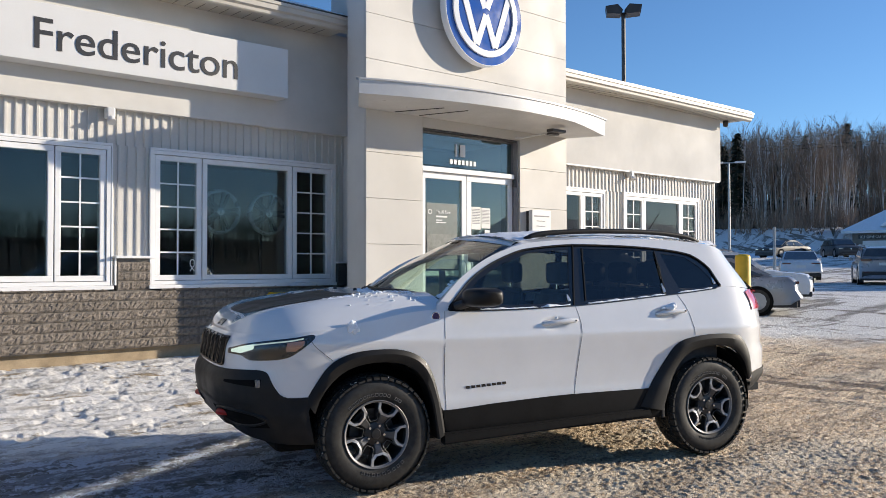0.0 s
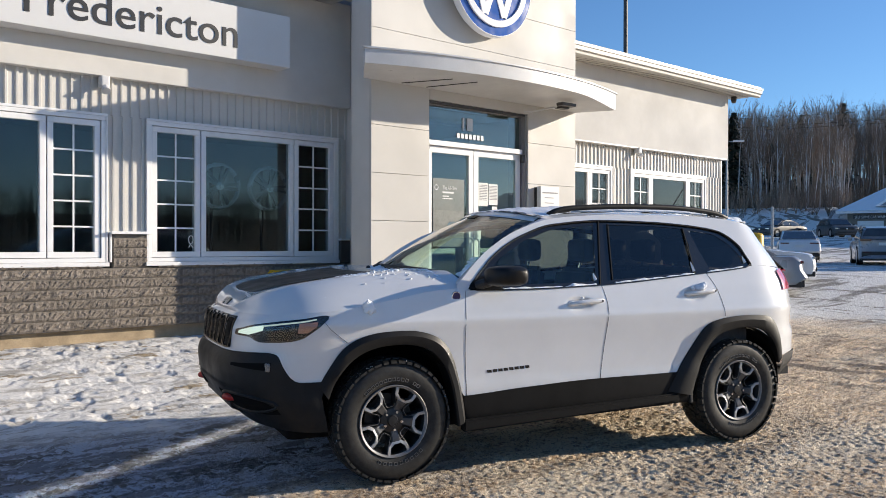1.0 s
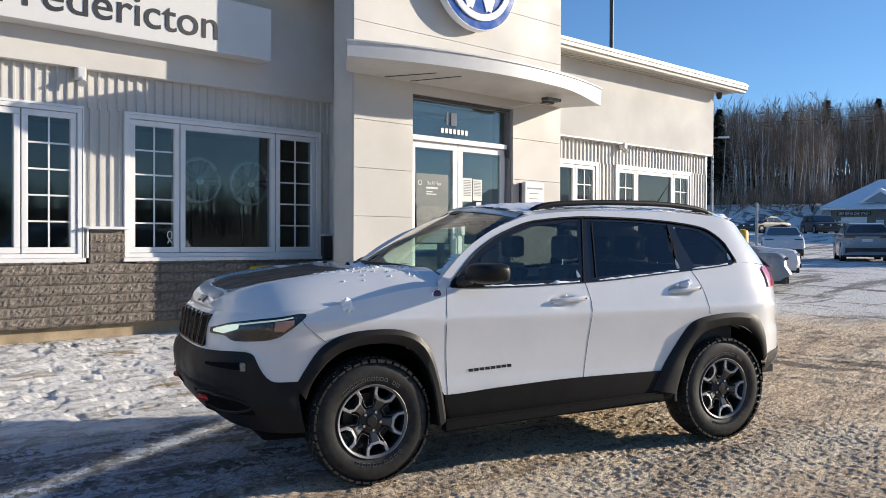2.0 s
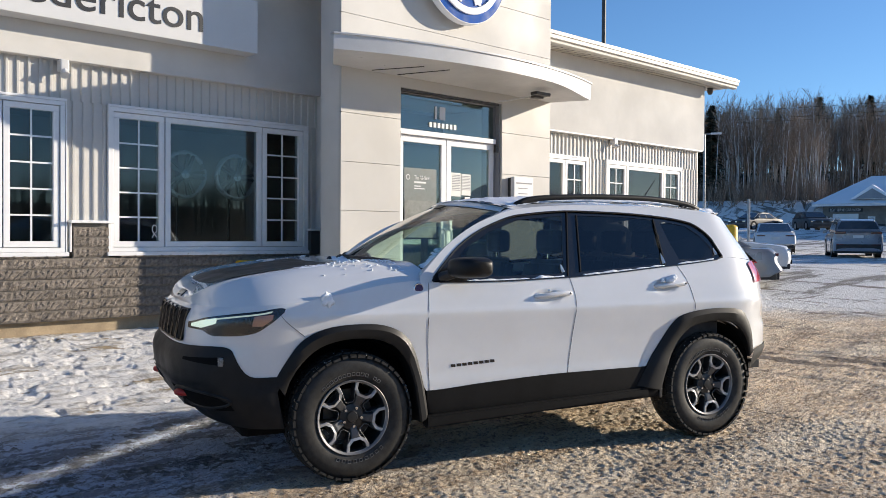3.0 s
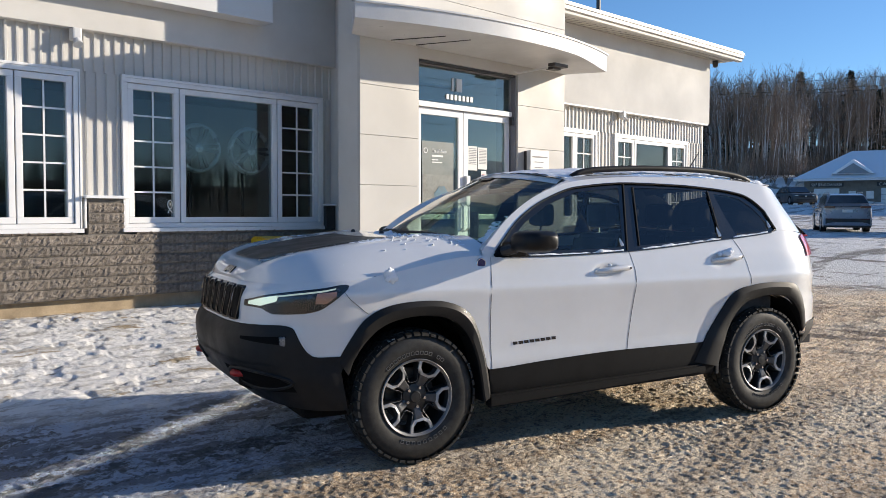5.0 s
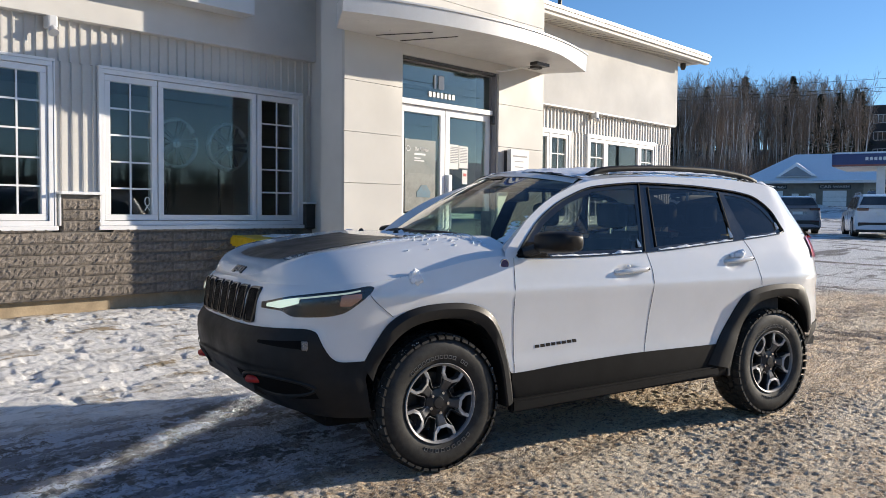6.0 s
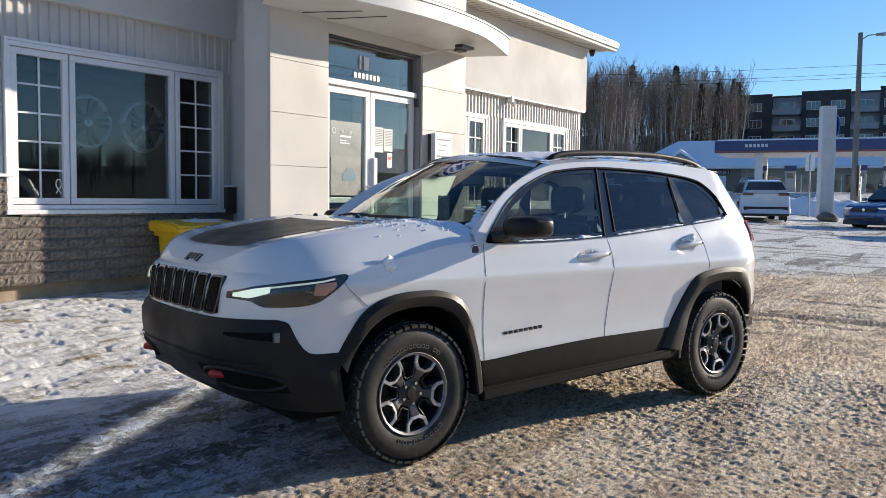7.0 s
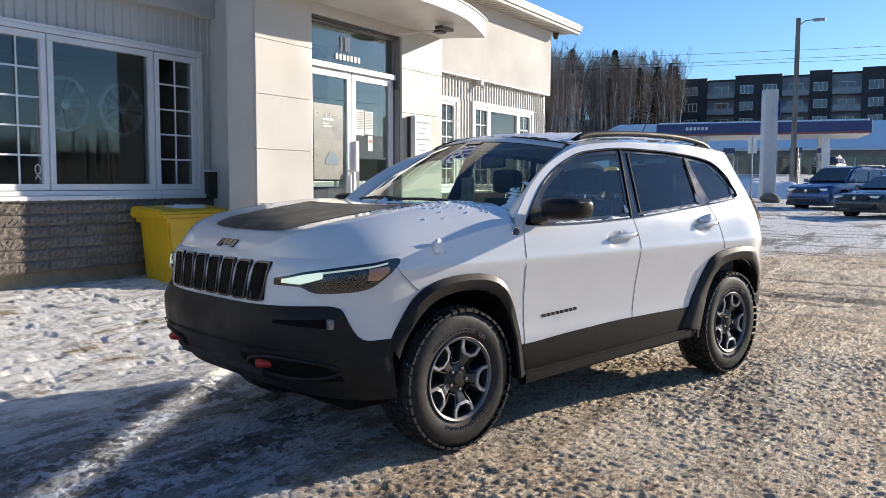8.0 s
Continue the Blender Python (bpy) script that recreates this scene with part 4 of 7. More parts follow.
    return 2 + math.asin(min(1, ((x - XR) / (-2.27 - XR)) ** (NR / 2))) / (math.pi / 2)


SILL = curve([(2.4, 0.36), (2.0, 0.33), (1.7, 0.33), (0.9, 0.27), (-0.9, 0.31), (-1.7, 0.40), (-1.86, 0.46), (-2.05, 0.55), (-2.4, 0.59)])
# where the paint ends and the dark cladding begins
SPLIT = curve([(2.40, 0.77), (2.33, 0.77), (2.315, 0.79), (2.14, 0.805), (2.08, 0.79), (1.97, 0.64), (1.93, 0.63), (1.70, 0.63), (0.92, 0.485), (0.5, 0.508), (-0.12, 0.53), (-0.8, 0.532), (-1.7, 0.56), (-1.9, 0.61), (-2.32, 0.62)])


def low(x):
    """Lower edge of the body: the sill, or the wheel arch."""
    z = SILL(x)
    for c in (FW, RW):
        if abs(x - c) < ARCH:
            z = max(z, HUB + math.sqrt(ARCH ** 2 - (x - c) ** 2))
    return z


US = sorted({round(k / 44, 5) for k in range(45)} | {round(1 + k / 130, 5) for k in range(131)} | {round(2 + k / 40, 5) for k in range(41)})


def strip_mesh(us, zlo, zhi, rows, off=0.0, both=True):
    """The skin between two heights, column by column; mirrored to the other side."""
    bm = bmesh.new()
    for s in ((1, -1) if both else (1,)):
        prev = None
        for u in us:
            x = shell(u, 0.9).x
            a, b = zlo(x), zhi(x)
            if b - a < 0.004:
                prev = None
                continue
            col = []
            for k in range(rows + 1):
                p = shell(u, a + (b - a) * k / rows, off)
                col.append(bm.verts.new((p.x, s * p.y, p.z)))
            if prev:
                for k in range(rows):
                    bm.faces.new((prev[k], col[k], col[k + 1], prev[k + 1]))
            prev = col
    bmesh.ops.remove_doubles(bm, verts=bm.verts, dist=0.0008)
    return bm


CUPS = ((0.045, 1.042), (-0.955, 1.088))
bm = strip_mesh(US, lambda x: max(low(x), SPLIT(x)), TOPZ_CAR, 44)
for v in bm.verts:
    for cx_, cz_ in CUPS:
        far_ = ((v.co.x - cx_) / 0.105) ** 2 + ((v.co.z - cz_) / 0.046) ** 2
        if far_ < 1:
            v.co.y -= math.copysign(0.022 * (1 - far_) ** 0.7, v.co.y)
part("body", bm, PAINT, car, "glossy white painted body", smooth=50)
part("front_bumper", strip_mesh([u for u in US if u < u_of(1.60)], low, SPLIT, 12, 0.006), CLAD, car, "black textured front bumper", smooth=50)
for side in (1, -1):
    bm = strip_mesh([u for u in US if u_of(1.60) <= u <= u_of(-1.72)], low, lambda x: max(low(x), SPLIT(x)), 8, 0.007, both=False)
    for v in bm.verts:
        v.co.y *= side
    part("sill_cladding", bm, SILL_CLAD, car, "dark grey sill cladding", smooth=50)
part("rear_bumper", strip_mesh([u for u in US if u > u_of(-1.72)], low, SPLIT, 8, 0.006), CLAD, car, "dark grey rear bumper", smooth=50)

# bonnet
HOOD = curve([(2.262, 1.030), (2.245, 1.058), (2.20, 1.104), (2.13, 1.150), (2.05, 1.180), (1.95, 1.205), (1.5, 1.268), (1.2, 1.290), (0.95, 1.285), (0.7, 1.28)])


def bonnet(k, t):
    """k: how far round the nose; t across, -1 to 1."""
    p = shell(k, 0.9)
    x = p.x
    ze = TOPZ_CAR(x)
    e = shell(k, ze)
    back = 0.17 * ramp(1.25 - e.x, 0, 0.40) * (1 - t * t)
    h = HOOD(e.x)
    a = abs(t)
    rise = 0.89 + 0.11 * (a / 0.72) ** 3 if a < 0.72 else 1 - ((a - 0.72) / 0.28) ** 1.7
    return Vector((e.x + back, t * e.y, ze + (h - ze - 0.008) * rise))


def bonnet_mesh(t0=-1.0, t1=1.0, ks=None, nt=44, lift=0.0, narrow=None):
    bm = bmesh.new()
    rows = []
    for k in ks:
        a, b = (t0, t1) if narrow is None else narrow(k)
        rows.append([bm.verts.new(bonnet(k, a + (b - a) * i / nt) + Vector((0, 0, lift))) for i in range(nt + 1)])
    for r0, r1 in zip(rows, rows[1:]):
        for i in range(nt):
            bm.faces.new((r0[i], r0[i + 1], r1[i + 1], r1[i]))
    bmesh.ops.remove_doubles(bm, verts=bm.verts, dist=0.0008)
    return bm


KS = [(k / 52) ** 1.75 for k in range(53)] + [1 + (XF - x) / (XF - XR) for x in [1.5 - 0.04 * i for i in range(1, 17)]]
part("bonnet", bonnet_mesh(ks=KS), PAINT, car, "white bonnet with thin snow", smooth=True)
def k_at(x):
    """How far round the nose the bonnet's edge stands at x."""
    lo_, hi_ = 0.0, 2.0
    for _ in range(30):
        mid = (lo_ + hi_) / 2
        lo_, hi_ = (mid, hi_) if bonnet(mid, 0.45).x > x else (lo_, mid)
    return lo_


dk = [k_at(x) for x in [2.122 - 0.005 * i for i in range(9)] + [2.08 - 0.03 * i for i in range(1, 25)]]


def decal_span(k):
    x = bonnet(k, 0.45).x
    w = curve([(2.122, 0.10), (2.118, 0.24), (2.10, 0.36), (2.05, 0.405), (1.96, 0.437), (1.76, 0.46), (1.55, 0.484), (1.38, 0.52), (1.15, 0.53)])(x)
    w = w / side_y(x, 1.05)
    return -w, w


part("bonnet_decal", bonnet_mesh(ks=dk, nt=24, lift=0.0025, narrow=decal_span), DECAL, car, "matt black bonnet decal", smooth=True)
for y in (-0.25, 0.25):
    bm = bmesh.new()
    lathe(bm, [(0.0001, 0.02), (0.012, 0.016), (0.018, 0.0)], 10, pose(1.32, y, HOOD(1.32) - 0.005))
    part("washer_jet", bm, BLACK, car, smooth=True)

# wheel arch flares
def resample(pts, n):
    pts = [Vector(p) for p in pts]
    L = [0.0]
    for a, b in zip(pts, pts[1:]):
        L.append(L[-1] + (b - a).length)
    out = []
    for i in range(n + 1):
        s = L[-1] * i / n
        k = min(len(pts) - 2, max(j for j in range(len(pts) - 1) if L[j] <= s + 1e-9))
        t = (s - L[k]) / (L[k + 1] - L[k])
        # smooth through neighbours
        p0, p1, p2, p3 = pts[max(k - 1, 0)], pts[k], pts[k + 1], pts[min(k + 2, len(pts) - 1)]
        out.append(0.5 * ((2 * p1) + (p2 - p0) * t + (2 * p0 - 5 * p1 + 4 * p2 - p3) * t * t + (3 * p1 - p0 - 3 * p2 + p3) * t ** 3))
    return out


def flare(outer, inner, s, front):
    bm = bmesh.new()
    o, i_ = resample(outer, 34), resample(inner, 34)
    prev = None
    for idx, (a, b) in enumerate(zip(o, i_)):
        g = ramp(idx, -1, 5) if front else ramp(35 - idx, 0, 6)
        ya, yb = side_y(a.x, a.y), side_y(b.x, max(b.y, 0.5))
        m = a.lerp(b, 0.35)
        q = a.lerp(b, 0.85)
        col = [(a.x, ya - 0.015, a.y), (a.x, ya + 0.010 * g, a.y), (m.x, max(ya, yb) + 0.004 + 0.026 * g, m.y), (q.x, yb + 0.004 + 0.030 * g, q.y), (b.x, yb + 0.026 * g, b.y), (b.x, yb - 0.10, b.y)]
        col = [bm.verts.new((x, s * y, z)) for x, y, z in col]
        if prev:
            for k in range(len(col) - 1):
                bm.faces.new((prev[k], col[k], col[k + 1], prev[k + 1]))
        prev = col
    return bm


F_OUT = [(1.86, 0.60), (1.84, 0.64), (1.79, 0.72), (1.71, 0.825), (1.60, 0.885), (1.45, 0.912), (1.24, 0.908), (1.10, 0.86), (1.015, 0.77), (0.955, 0.60), (0.905, 0.33)]
F_IN = [(1.80, 0.52), (1.775, 0.60), (1.72, 0.69), (1.64, 0.765), (1.55, 0.808), (1.42, 0.830), (1.26, 0.822), (1.14, 0.775), (1.055, 0.675), (1.005, 0.54), (0.965, 0.30)]
R_OUT = [(-0.70, 0.40), (-0.78, 0.53), (-0.94, 0.74), (-1.05, 0.86), (-1.20, 0.905), (-1.42, 0.922), (-1.64, 0.905), (-1.74, 0.83), (-1.81, 0.72), (-1.84, 0.60)]
R_IN = [(-0.90, 0.36), (-0.945, 0.50), (-1.03, 0.67), (-1.12, 0.765), (-1.22, 0.812), (-1.42, 0.832), (-1.58, 0.805), (-1.67, 0.74), (-1.74, 0.65), (-1.79, 0.54)]
for s in (1, -1):
    part("wheel_flare", flare(F_OUT, F_IN, s, True), CLAD, car, "dark grey wheel-arch flare", smooth=35)
    part("wheel_flare", flare(R_OUT, R_IN, s, False), CLAD, car, "dark grey wheel-arch flare", smooth=35)
    for c in (FW, RW):
        bm = bmesh.new()
        prev = None
        for i in range(25):
            a = math.pi * i / 24
            x, z = c + 0.455 * math.cos(a), HUB + 0.455 * math.sin(a)
            yo_ = min(0.93, side_y(x, max(0.5, z)) - 0.02)
            cur = (bm.verts.new((x, s * yo_, z)), bm.verts.new((x, s * 0.55, z)), bm.verts.new((c, s * 0.55, HUB)))
            if prev:
                bm.faces.new((prev[0], cur[0], cur[1], prev[1]))
                bm.faces.new((prev[1], cur[1], cur[2]))
            prev = cur
        part("wheel_liner", bm, SEAM, car)
part("underbody", box(-1.9, 2.02, -0.80, 0.80, 0.27, 0.42, 0.04), SEAM, car)
for s in (1, -1):
    bm = bmesh.new()
    prism(bm, [(0.93, 0.335), (-0.78, 0.385), (-0.80, 0.325), (0.93, 0.258)], lambda u, v, w: Vector((u, s * (0.90 + w), v)), 0.058)
    bmesh.ops.bevel(bm, geom=list(bm.edges), offset=0.012, segments=2, affect="EDGES")
    part("rocker", bm, SILL_CLAD, car, "dark grey rocker moulding")
    bm = bmesh.new()
    B(bm, -0.93, -0.90, s * 0.72, s * 0.93, 0.30, 0.40, 0.008)
    part("mud_flap", bm, BLACK, car)

# cabin: roof edge, pillars, window line
EDGE = curve([(0.95, 1.185), (0.70, 1.395), (0.45, 1.532), (0.17, 1.618), (-0.1, 1.648), (-0.5, 1.665), (-1.0, 1.665), (-1.4, 1.645), (-1.66, 1.605), (-1.80, 1.54), (-1.92, 1.42), (-2.02, 1.28)])
FRAME_UP = curve([(0.87, 1.165), (0.62, 1.385), (0.40, 1.50), (0.14, 1.578), (-0.31, 1.612), (-0.7, 1.605), (-1.03, 1.585), (-1.32, 1.545), (-1.48, 1.45), (-1.545, 1.34), (-1.56, 1.29)])


def cab_y(x, z):
    return side_y(x, z)


for s in (1, -1):
    bm = bmesh.new()
    prev = None
    xs = [0.95 - 0.03 * i for i in range(100)]
    xs = [x for x in xs if x > -1.99]
    for x in xs:
        lo_ = FRAME_UP(x) if -1.555 < x < 0.87 else TOPZ_CAR(x)
        hi = EDGE(x)
        if hi - lo_ < 0.002:
            prev = None
            continue
        col = [bm.verts.new((x, s * cab_y(x, lo_ + (hi - lo_) * k / 8), lo_ + (hi - lo_) * k / 8)) for k in range(9)]
        if prev:
            for k in range(8):
                bm.faces.new((prev[k], col[k], col[k + 1], prev[k + 1]))
        prev = col
    part("roof_pillar", bm, PAINT, car, smooth=50)

ROOFC = curve([(0.32, 1.688), (0.0, 1.722), (-0.5, 1.742), (-1.0, 1.738), (-1.4, 1.715), (-1.7, 1.675), (-1.95, 1.625)])
bm = bmesh.new()
rows = []
RX = [0.17 - 0.06 * i for i in range(31)]
for x in RX:
    ze, ye = EDGE(x), cab_y(x, EDGE(x))
    row = []
    for i in range(33):
        t = -1 + 2 * i / 32
        fwd = 0.15 * (1 - t * t) * ramp(x, -0.5, 0.17)
        back = -0.18 * (1 - abs(t) ** 3) * ramp(-x, 1.2, 1.63)
        zc = ROOFC(x + fwd + back)
        row.append(bm.verts.new((x + fwd + back, t * ye, ze + (zc - ze) * (1 - abs(t) ** 2.4))))
    rows.append(row)
for r0, r1 in zip(rows, rows[1:]):
    for i in range(32):
        bm.faces.new((r0[i], r0[i + 1], r1[i + 1], r1[i]))
# rear lip of the spoiler and the tailgate below it
last = [v.co.copy() for v in rows[-1]]
lip = [bm.verts.new(v + Vector((-0.03, 0, -0.05))) for v in last]
for i in range(32):
    bm.faces.new((rows[-1][i], rows[-1][i + 1], lip[i + 1], lip[i]))
part("roof", bm, PAINT, car, "white roof with a rear spoiler", smooth=40)
bm = bmesh.new()
rows = []
for k in range(9):
    z = 1.56 - k * 0.04
    w = cab_y(-1.93, z) * 0.97
    rows.append([bm.verts.new((TAIL(z) + 0.02 + 0.16 * (abs(-1 + 2 * i / 16) ** 3), (-1 + 2 * i / 16) * w, z)) for i in range(17)])
for r0, r1 in zip(rows, rows[1:]):
    for i in range(16):
        bm.faces.new((r0[i], r0[i + 1], r1[i + 1], r1[i]))
part("rear_window", bm, GLOSSBLACK, car, "dark tinted rear window", smooth=True)

# windscreen and the pillar faces beside it
def screen(t, v):
    """t across -1..1, v up 0..1"""
    bx, by, bz = 0.90 + 0.22 * (1 - t * t), 0.775 * t, 1.205 + 0.035 * (1 - t * t)
    tx, ty, tz = 0.17 + 0.15 * (1 - t * t), 0.612 * t, 1.628 + 0.058 * (1 - t * t)
    bow = 0.018 * math.sin(math.pi * v)
    return Vector((bx + (tx - bx) * v + bow, by + (ty - by) * v, bz + (tz - bz) * v + bow * 1.3))


bm = bmesh.new()
g = [[bm.verts.new(screen(-1 + 2 * i / 20, v / 10)) for i in range(21)] for v in range(11)]
for r0, r1 in zip(g, g[1:]):
    for i in range(20):
        bm.faces.new((r0[i], r0[i + 1], r1[i + 1], r1[i]))
ws = part("windscreen", bm, WINDSCREEN, car, "clear windscreen, lower edge snowed", smooth=True)
ws.visible_shadow = False
bm = bmesh.new()
for t0, t1, v0, v1 in [(-1, 1, 0.988, 1.0), (-1, -0.98, 0, 0.988), (0.98, 1, 0, 0.988), (-1, 1, 0.0, 0.05), (-0.12, 0.12, 0.88, 0.988)]:
    n = 12
    r0 = [bm.verts.new(screen(t0 + (t1 - t0) * i / n, v0) + Vector((0.004, 0, 0.004))) for i in range(n + 1)]
    r1 = [bm.verts.new(screen(t0 + (t1 - t0) * i / n, v1) + Vector((0.004, 0, 0.004))) for i in range(n + 1)]
    for i in range(n):
        bm.faces.new((r0[i], r0[i + 1], r1[i + 1], r1[i]))
part("screen_border", bm, GLOSSBLACK, ws)
for s in (1, -1):
    bm = bmesh.new()
    prev = None
    for k in range(15):
        v = k / 14
        x = 0.95 + (0.17 - 0.95) * v
        a = Vector((x, s * cab_y(x, EDGE(x)), EDGE(x)))
        b = screen(s, v)
        m = a.lerp(b, 0.5) + Vector((0.006, s * 0.004, 0.010))
        cur = [bm.verts.new(p) for p in (a, m, b)]
        if prev:
            for j in (0, 1):
                bm.faces.new((prev[j], cur[j], cur[j + 1], prev[j + 1]))
        prev = cur
    part("front_pillar", bm, PAINT, car, smooth=60)
bm = bmesh.new()
g = [[bm.verts.new(screen(-1 + 2 * i / 20, v) + Vector((0.007, 0, 0.007)) * (0.4 if k == 0 else 1.0)) for i in range(21)] for k, v in enumerate((0.925, 0.95, 0.975, 1.0))]
for r0, r1 in zip(g, g[1:]):
    for i in range(20):
        bm.faces.new((r0[i], r0[i + 1], r1[i + 1], r1[i]))
part("roof_brow", bm, PAINT, car, smooth=True)
# cowl between bonnet and screen, wipers
bm = bmesh.new()
prev = None
for i in range(21):
    t = -1 + i / 10
    a = screen(t, 0) + Vector((0, 0, -0.004))
    b = a + Vector((0.13, 0.02 * t, -0.012))
    cur = [bm.verts.new(a), bm.verts.new(b), bm.verts.new(b + Vector((0.02, 0, -0.06)))]
    if prev:
        for j in (0, 1):
            bm.faces.new((prev[j], cur[j], cur[j + 1], prev[j + 1]))
    prev = cur
part("cowl", bm, BLACK, car)
for t0, t1, v in ((-0.60, 0.12, 0.05), (0.05, 0.80, 0.045)):
    wiper = part("wiper", tube(bmesh.new(), [screen(t0 + (t1 - t0) * k / 6, v + 0.015 * math.sin(k / 2)) + Vector((0.02, 0, 0.022)) for k in range(7)], 0.009, 6), BLACK, car)
    part("wiper_arm", tube(bmesh.new(), [screen(t1, 0) + Vector((0.06, 0, 0.01)), screen((t0 + t1) / 2, v) + Vector((0.025, 0, 0.035))], 0.008, 6), BLACK, wiper)

# side windows: black surround and panes
def on_side(u, v, off, s):
    return Vector((u, s * (cab_y(u, v) + off), v))


GLASS_F = [(0.78, 1.185), (0.60, 1.352), (0.39, 1.468), (0.15, 1.548), (-0.205, 1.582), (-0.115, 1.192), (0.3, 1.18)]
GLASS_R = [(-0.325, 1.585), (-0.7, 1.583), (-0.975, 1.566), (-1.02, 1.45), (-0.985, 1.248), (-0.6, 1.22), (-0.255, 1.200)]
GLASS_Q = [(-1.055, 1.552), (-1.18, 1.540), (-1.29, 1.520), (-1.40, 1.45), (-1.465, 1.38), (-1.515, 1.31), (-1.46, 1.288), (-1.30, 1.276), (-1.155, 1.262), (-1.10, 1.40)]
for s in (1, -1):
    bm = bmesh.new()
    outer = [(x, FRAME_UP(x) + 0.006) for x in [0.875 - 0.0375 * i for i in range(66)] if x > -1.55] + [(-1.56, 1.30)]
    outer += [(x, TOPZ_CAR(x) - 0.006) for x in [-1.545 + 0.08 * i for i in range(31)] if x < 0.87]
    loops = [outer, GLASS_F, GLASS_R, GLASS_Q]
    edges = []
    for lp in loops:
        vs = [bm.verts.new(on_side(u, v, -0.010, 1)) for u, v in lp]
        edges += [bm.edges.new((vs[i], vs[(i + 1) % len(vs)])) for i in range(len(vs))]
    bmesh.ops.triangle_fill(bm, edges=edges, use_beauty=True)
    if s < 0:
        for v in bm.verts:
            v.co.y = -v.co.y
    part("window_surround", bm, GLOSSBLACK, car, "black window surround")
    for poly, m, nm in ((GLASS_F, FRONT_GLASS, "front_door_glass"), (GLASS_R, DARK_GLASS, "rear_door_glass"), (GLASS_Q, DARK_GLASS, "quarter_glass")):
        bm = bmesh.new()
        bm.faces.new([bm.verts.new(on_side(u, v, -0.014, s)) for u, v in poly])
        part(nm, bm, m, car)
    # bright trim round the glasshouse
    line = [on_side(x, FRAME_UP(x) + 0.004, 0.002, s) for x in [0.86 - 0.04 * i for i in range(60)] if x > -1.555] + [on_side(-1.56, 1.30, 0.002, s)]
    line += [on_side(x, TOPZ_CAR(x) + 0.002, 0.004, s) for x in [-1.50 + 0.08 * i for i in range(30)] if x < 0.86]
    part("window_trim", tube(bmesh.new(), line, 0.006, 5), GLOSSBLACK, car)
    for lean in (((-0.145, 1.165), (-0.255, 1.61)), ((-0.255, 1.20), (-0.33, 1.59)), ((-1.00, 1.235), (-1.0, 1.57))):
        pts = [on_side(u, v, -0.004, s) for u, v in lean]
        part("pillar_trim", tube(bmesh.new(), pts, 0.006, 5), CLAD, car)
    # shut lines of the doors
    def seam(pts, nm="door_seam"):
        part(nm, tube(bmesh.new(), [Vector((x, s * (side_y(x, z) + 0.0004), z)) for x, z in resample([(a, b, 0) for a, b in pts], 16) and [(p.x, p.y) for p in resample([(a, b, 0) for a, b in pts], 16)]], 0.0015, 5), SHUT, car)
    seam([(0.895, 1.148), (0.905, 1.05), (0.912, 0.9), (0.90, 0.6), (0.895, 0.40)])
    seam([(-0.150, 1.165), (-0.175, 1.06), (-0.178, 0.98), (-0.150, 0.72), (-0.122, 0.53), (-0.092, 0.40)])
    seam([(-1.10, 1.235), (-1.145, 1.16), (-1.185, 1.06), (-1.215, 0.92)])
    seam([(1.83, 0.985), (1.80, 0.945), (1.74, 0.895), (1.69, 0.855)], "wing_seam")
    # fuller shoulder: handles
    for hx, hz in ((0.015, 1.052), (-0.985, 1.098)):
        hy = side_y(hx, hz)
        pts = [(hx + 0.125, hy - 0.006, hz - 0.010), (hx + 0.10, hy + 0.012, hz - 0.006), (hx, hy + 0.018, hz + 0.002), (hx - 0.09, hy + 0.015, hz + 0.009), (hx - 0.135, hy + 0.012, hz + 0.010), (hx - 0.165, hy - 0.004, hz + 0.009)]
        bm = tube(bmesh.new(), [(x, s * y, z) for x, y, z in pts], [0.010, 0.015, 0.017, 0.018, 0.018, 0.012], 10)
        hd = part("door_handle", bm, PAINT, car, smooth=True)
        part("lock_cap", lathe(bmesh.new(), [(0.0001, 0.004), (0.007, 0.003), (0.008, -0.004)], 10, Matrix.Translation((hx - 0.135, s * (hy + 0.029), hz + 0.010)) @ Matrix.Rotation(radians(-90 * s), 4, "X")), GUNMETAL, hd)

# door mirrors
for s in (1, -1):
    bm = bmesh.new()
    rings = []
    prof = [(0.0, 0.10, 0.050), (0.03, 0.125, 0.062), (0.08, 0.13, 0.066), (0.15, 0.125, 0.064), (0.20, 0.105, 0.055), (0.225, 0.07, 0.035)]
    for d, a, b in prof:
        ring_ = []
        for k in range(20):
            an = 2 * math.pi * k / 20
            ca, sa = math.cos(an), math.sin(an)
            ring_.append(bm.verts.new((0.665 + 0.135 * (abs(ca) ** 0.55) * (1 if ca > 0 else -0.75) * a / 0.13 - 0.10 * d, s * (0.925 + d), 1.240 + b * (abs(sa) ** 0.55) * (1 if sa > 0 else -1) + 0.03 * d)))
        rings.append(ring_)
    for r0, r1 in zip(rings, rings[1:]):
        for k in range(20):
            bm.faces.new((r0[k], r0[(k + 1) % 20], r1[(k + 1) % 20], r1[k]))
    bm.faces.new(rings[0])
    bm.faces.new(rings[-1])
    mir = part("door_mirror", bm, MIRROR_BLACK, car, "black door mirror", smooth=50)
    part("mirror_foot", tube(bmesh.new(), [(0.80, s * 0.875, 1.178), (0.74, s * 0.94, 1.205)], [0.035, 0.032], 10), BLACK, mir)
    bm = bmesh.new()
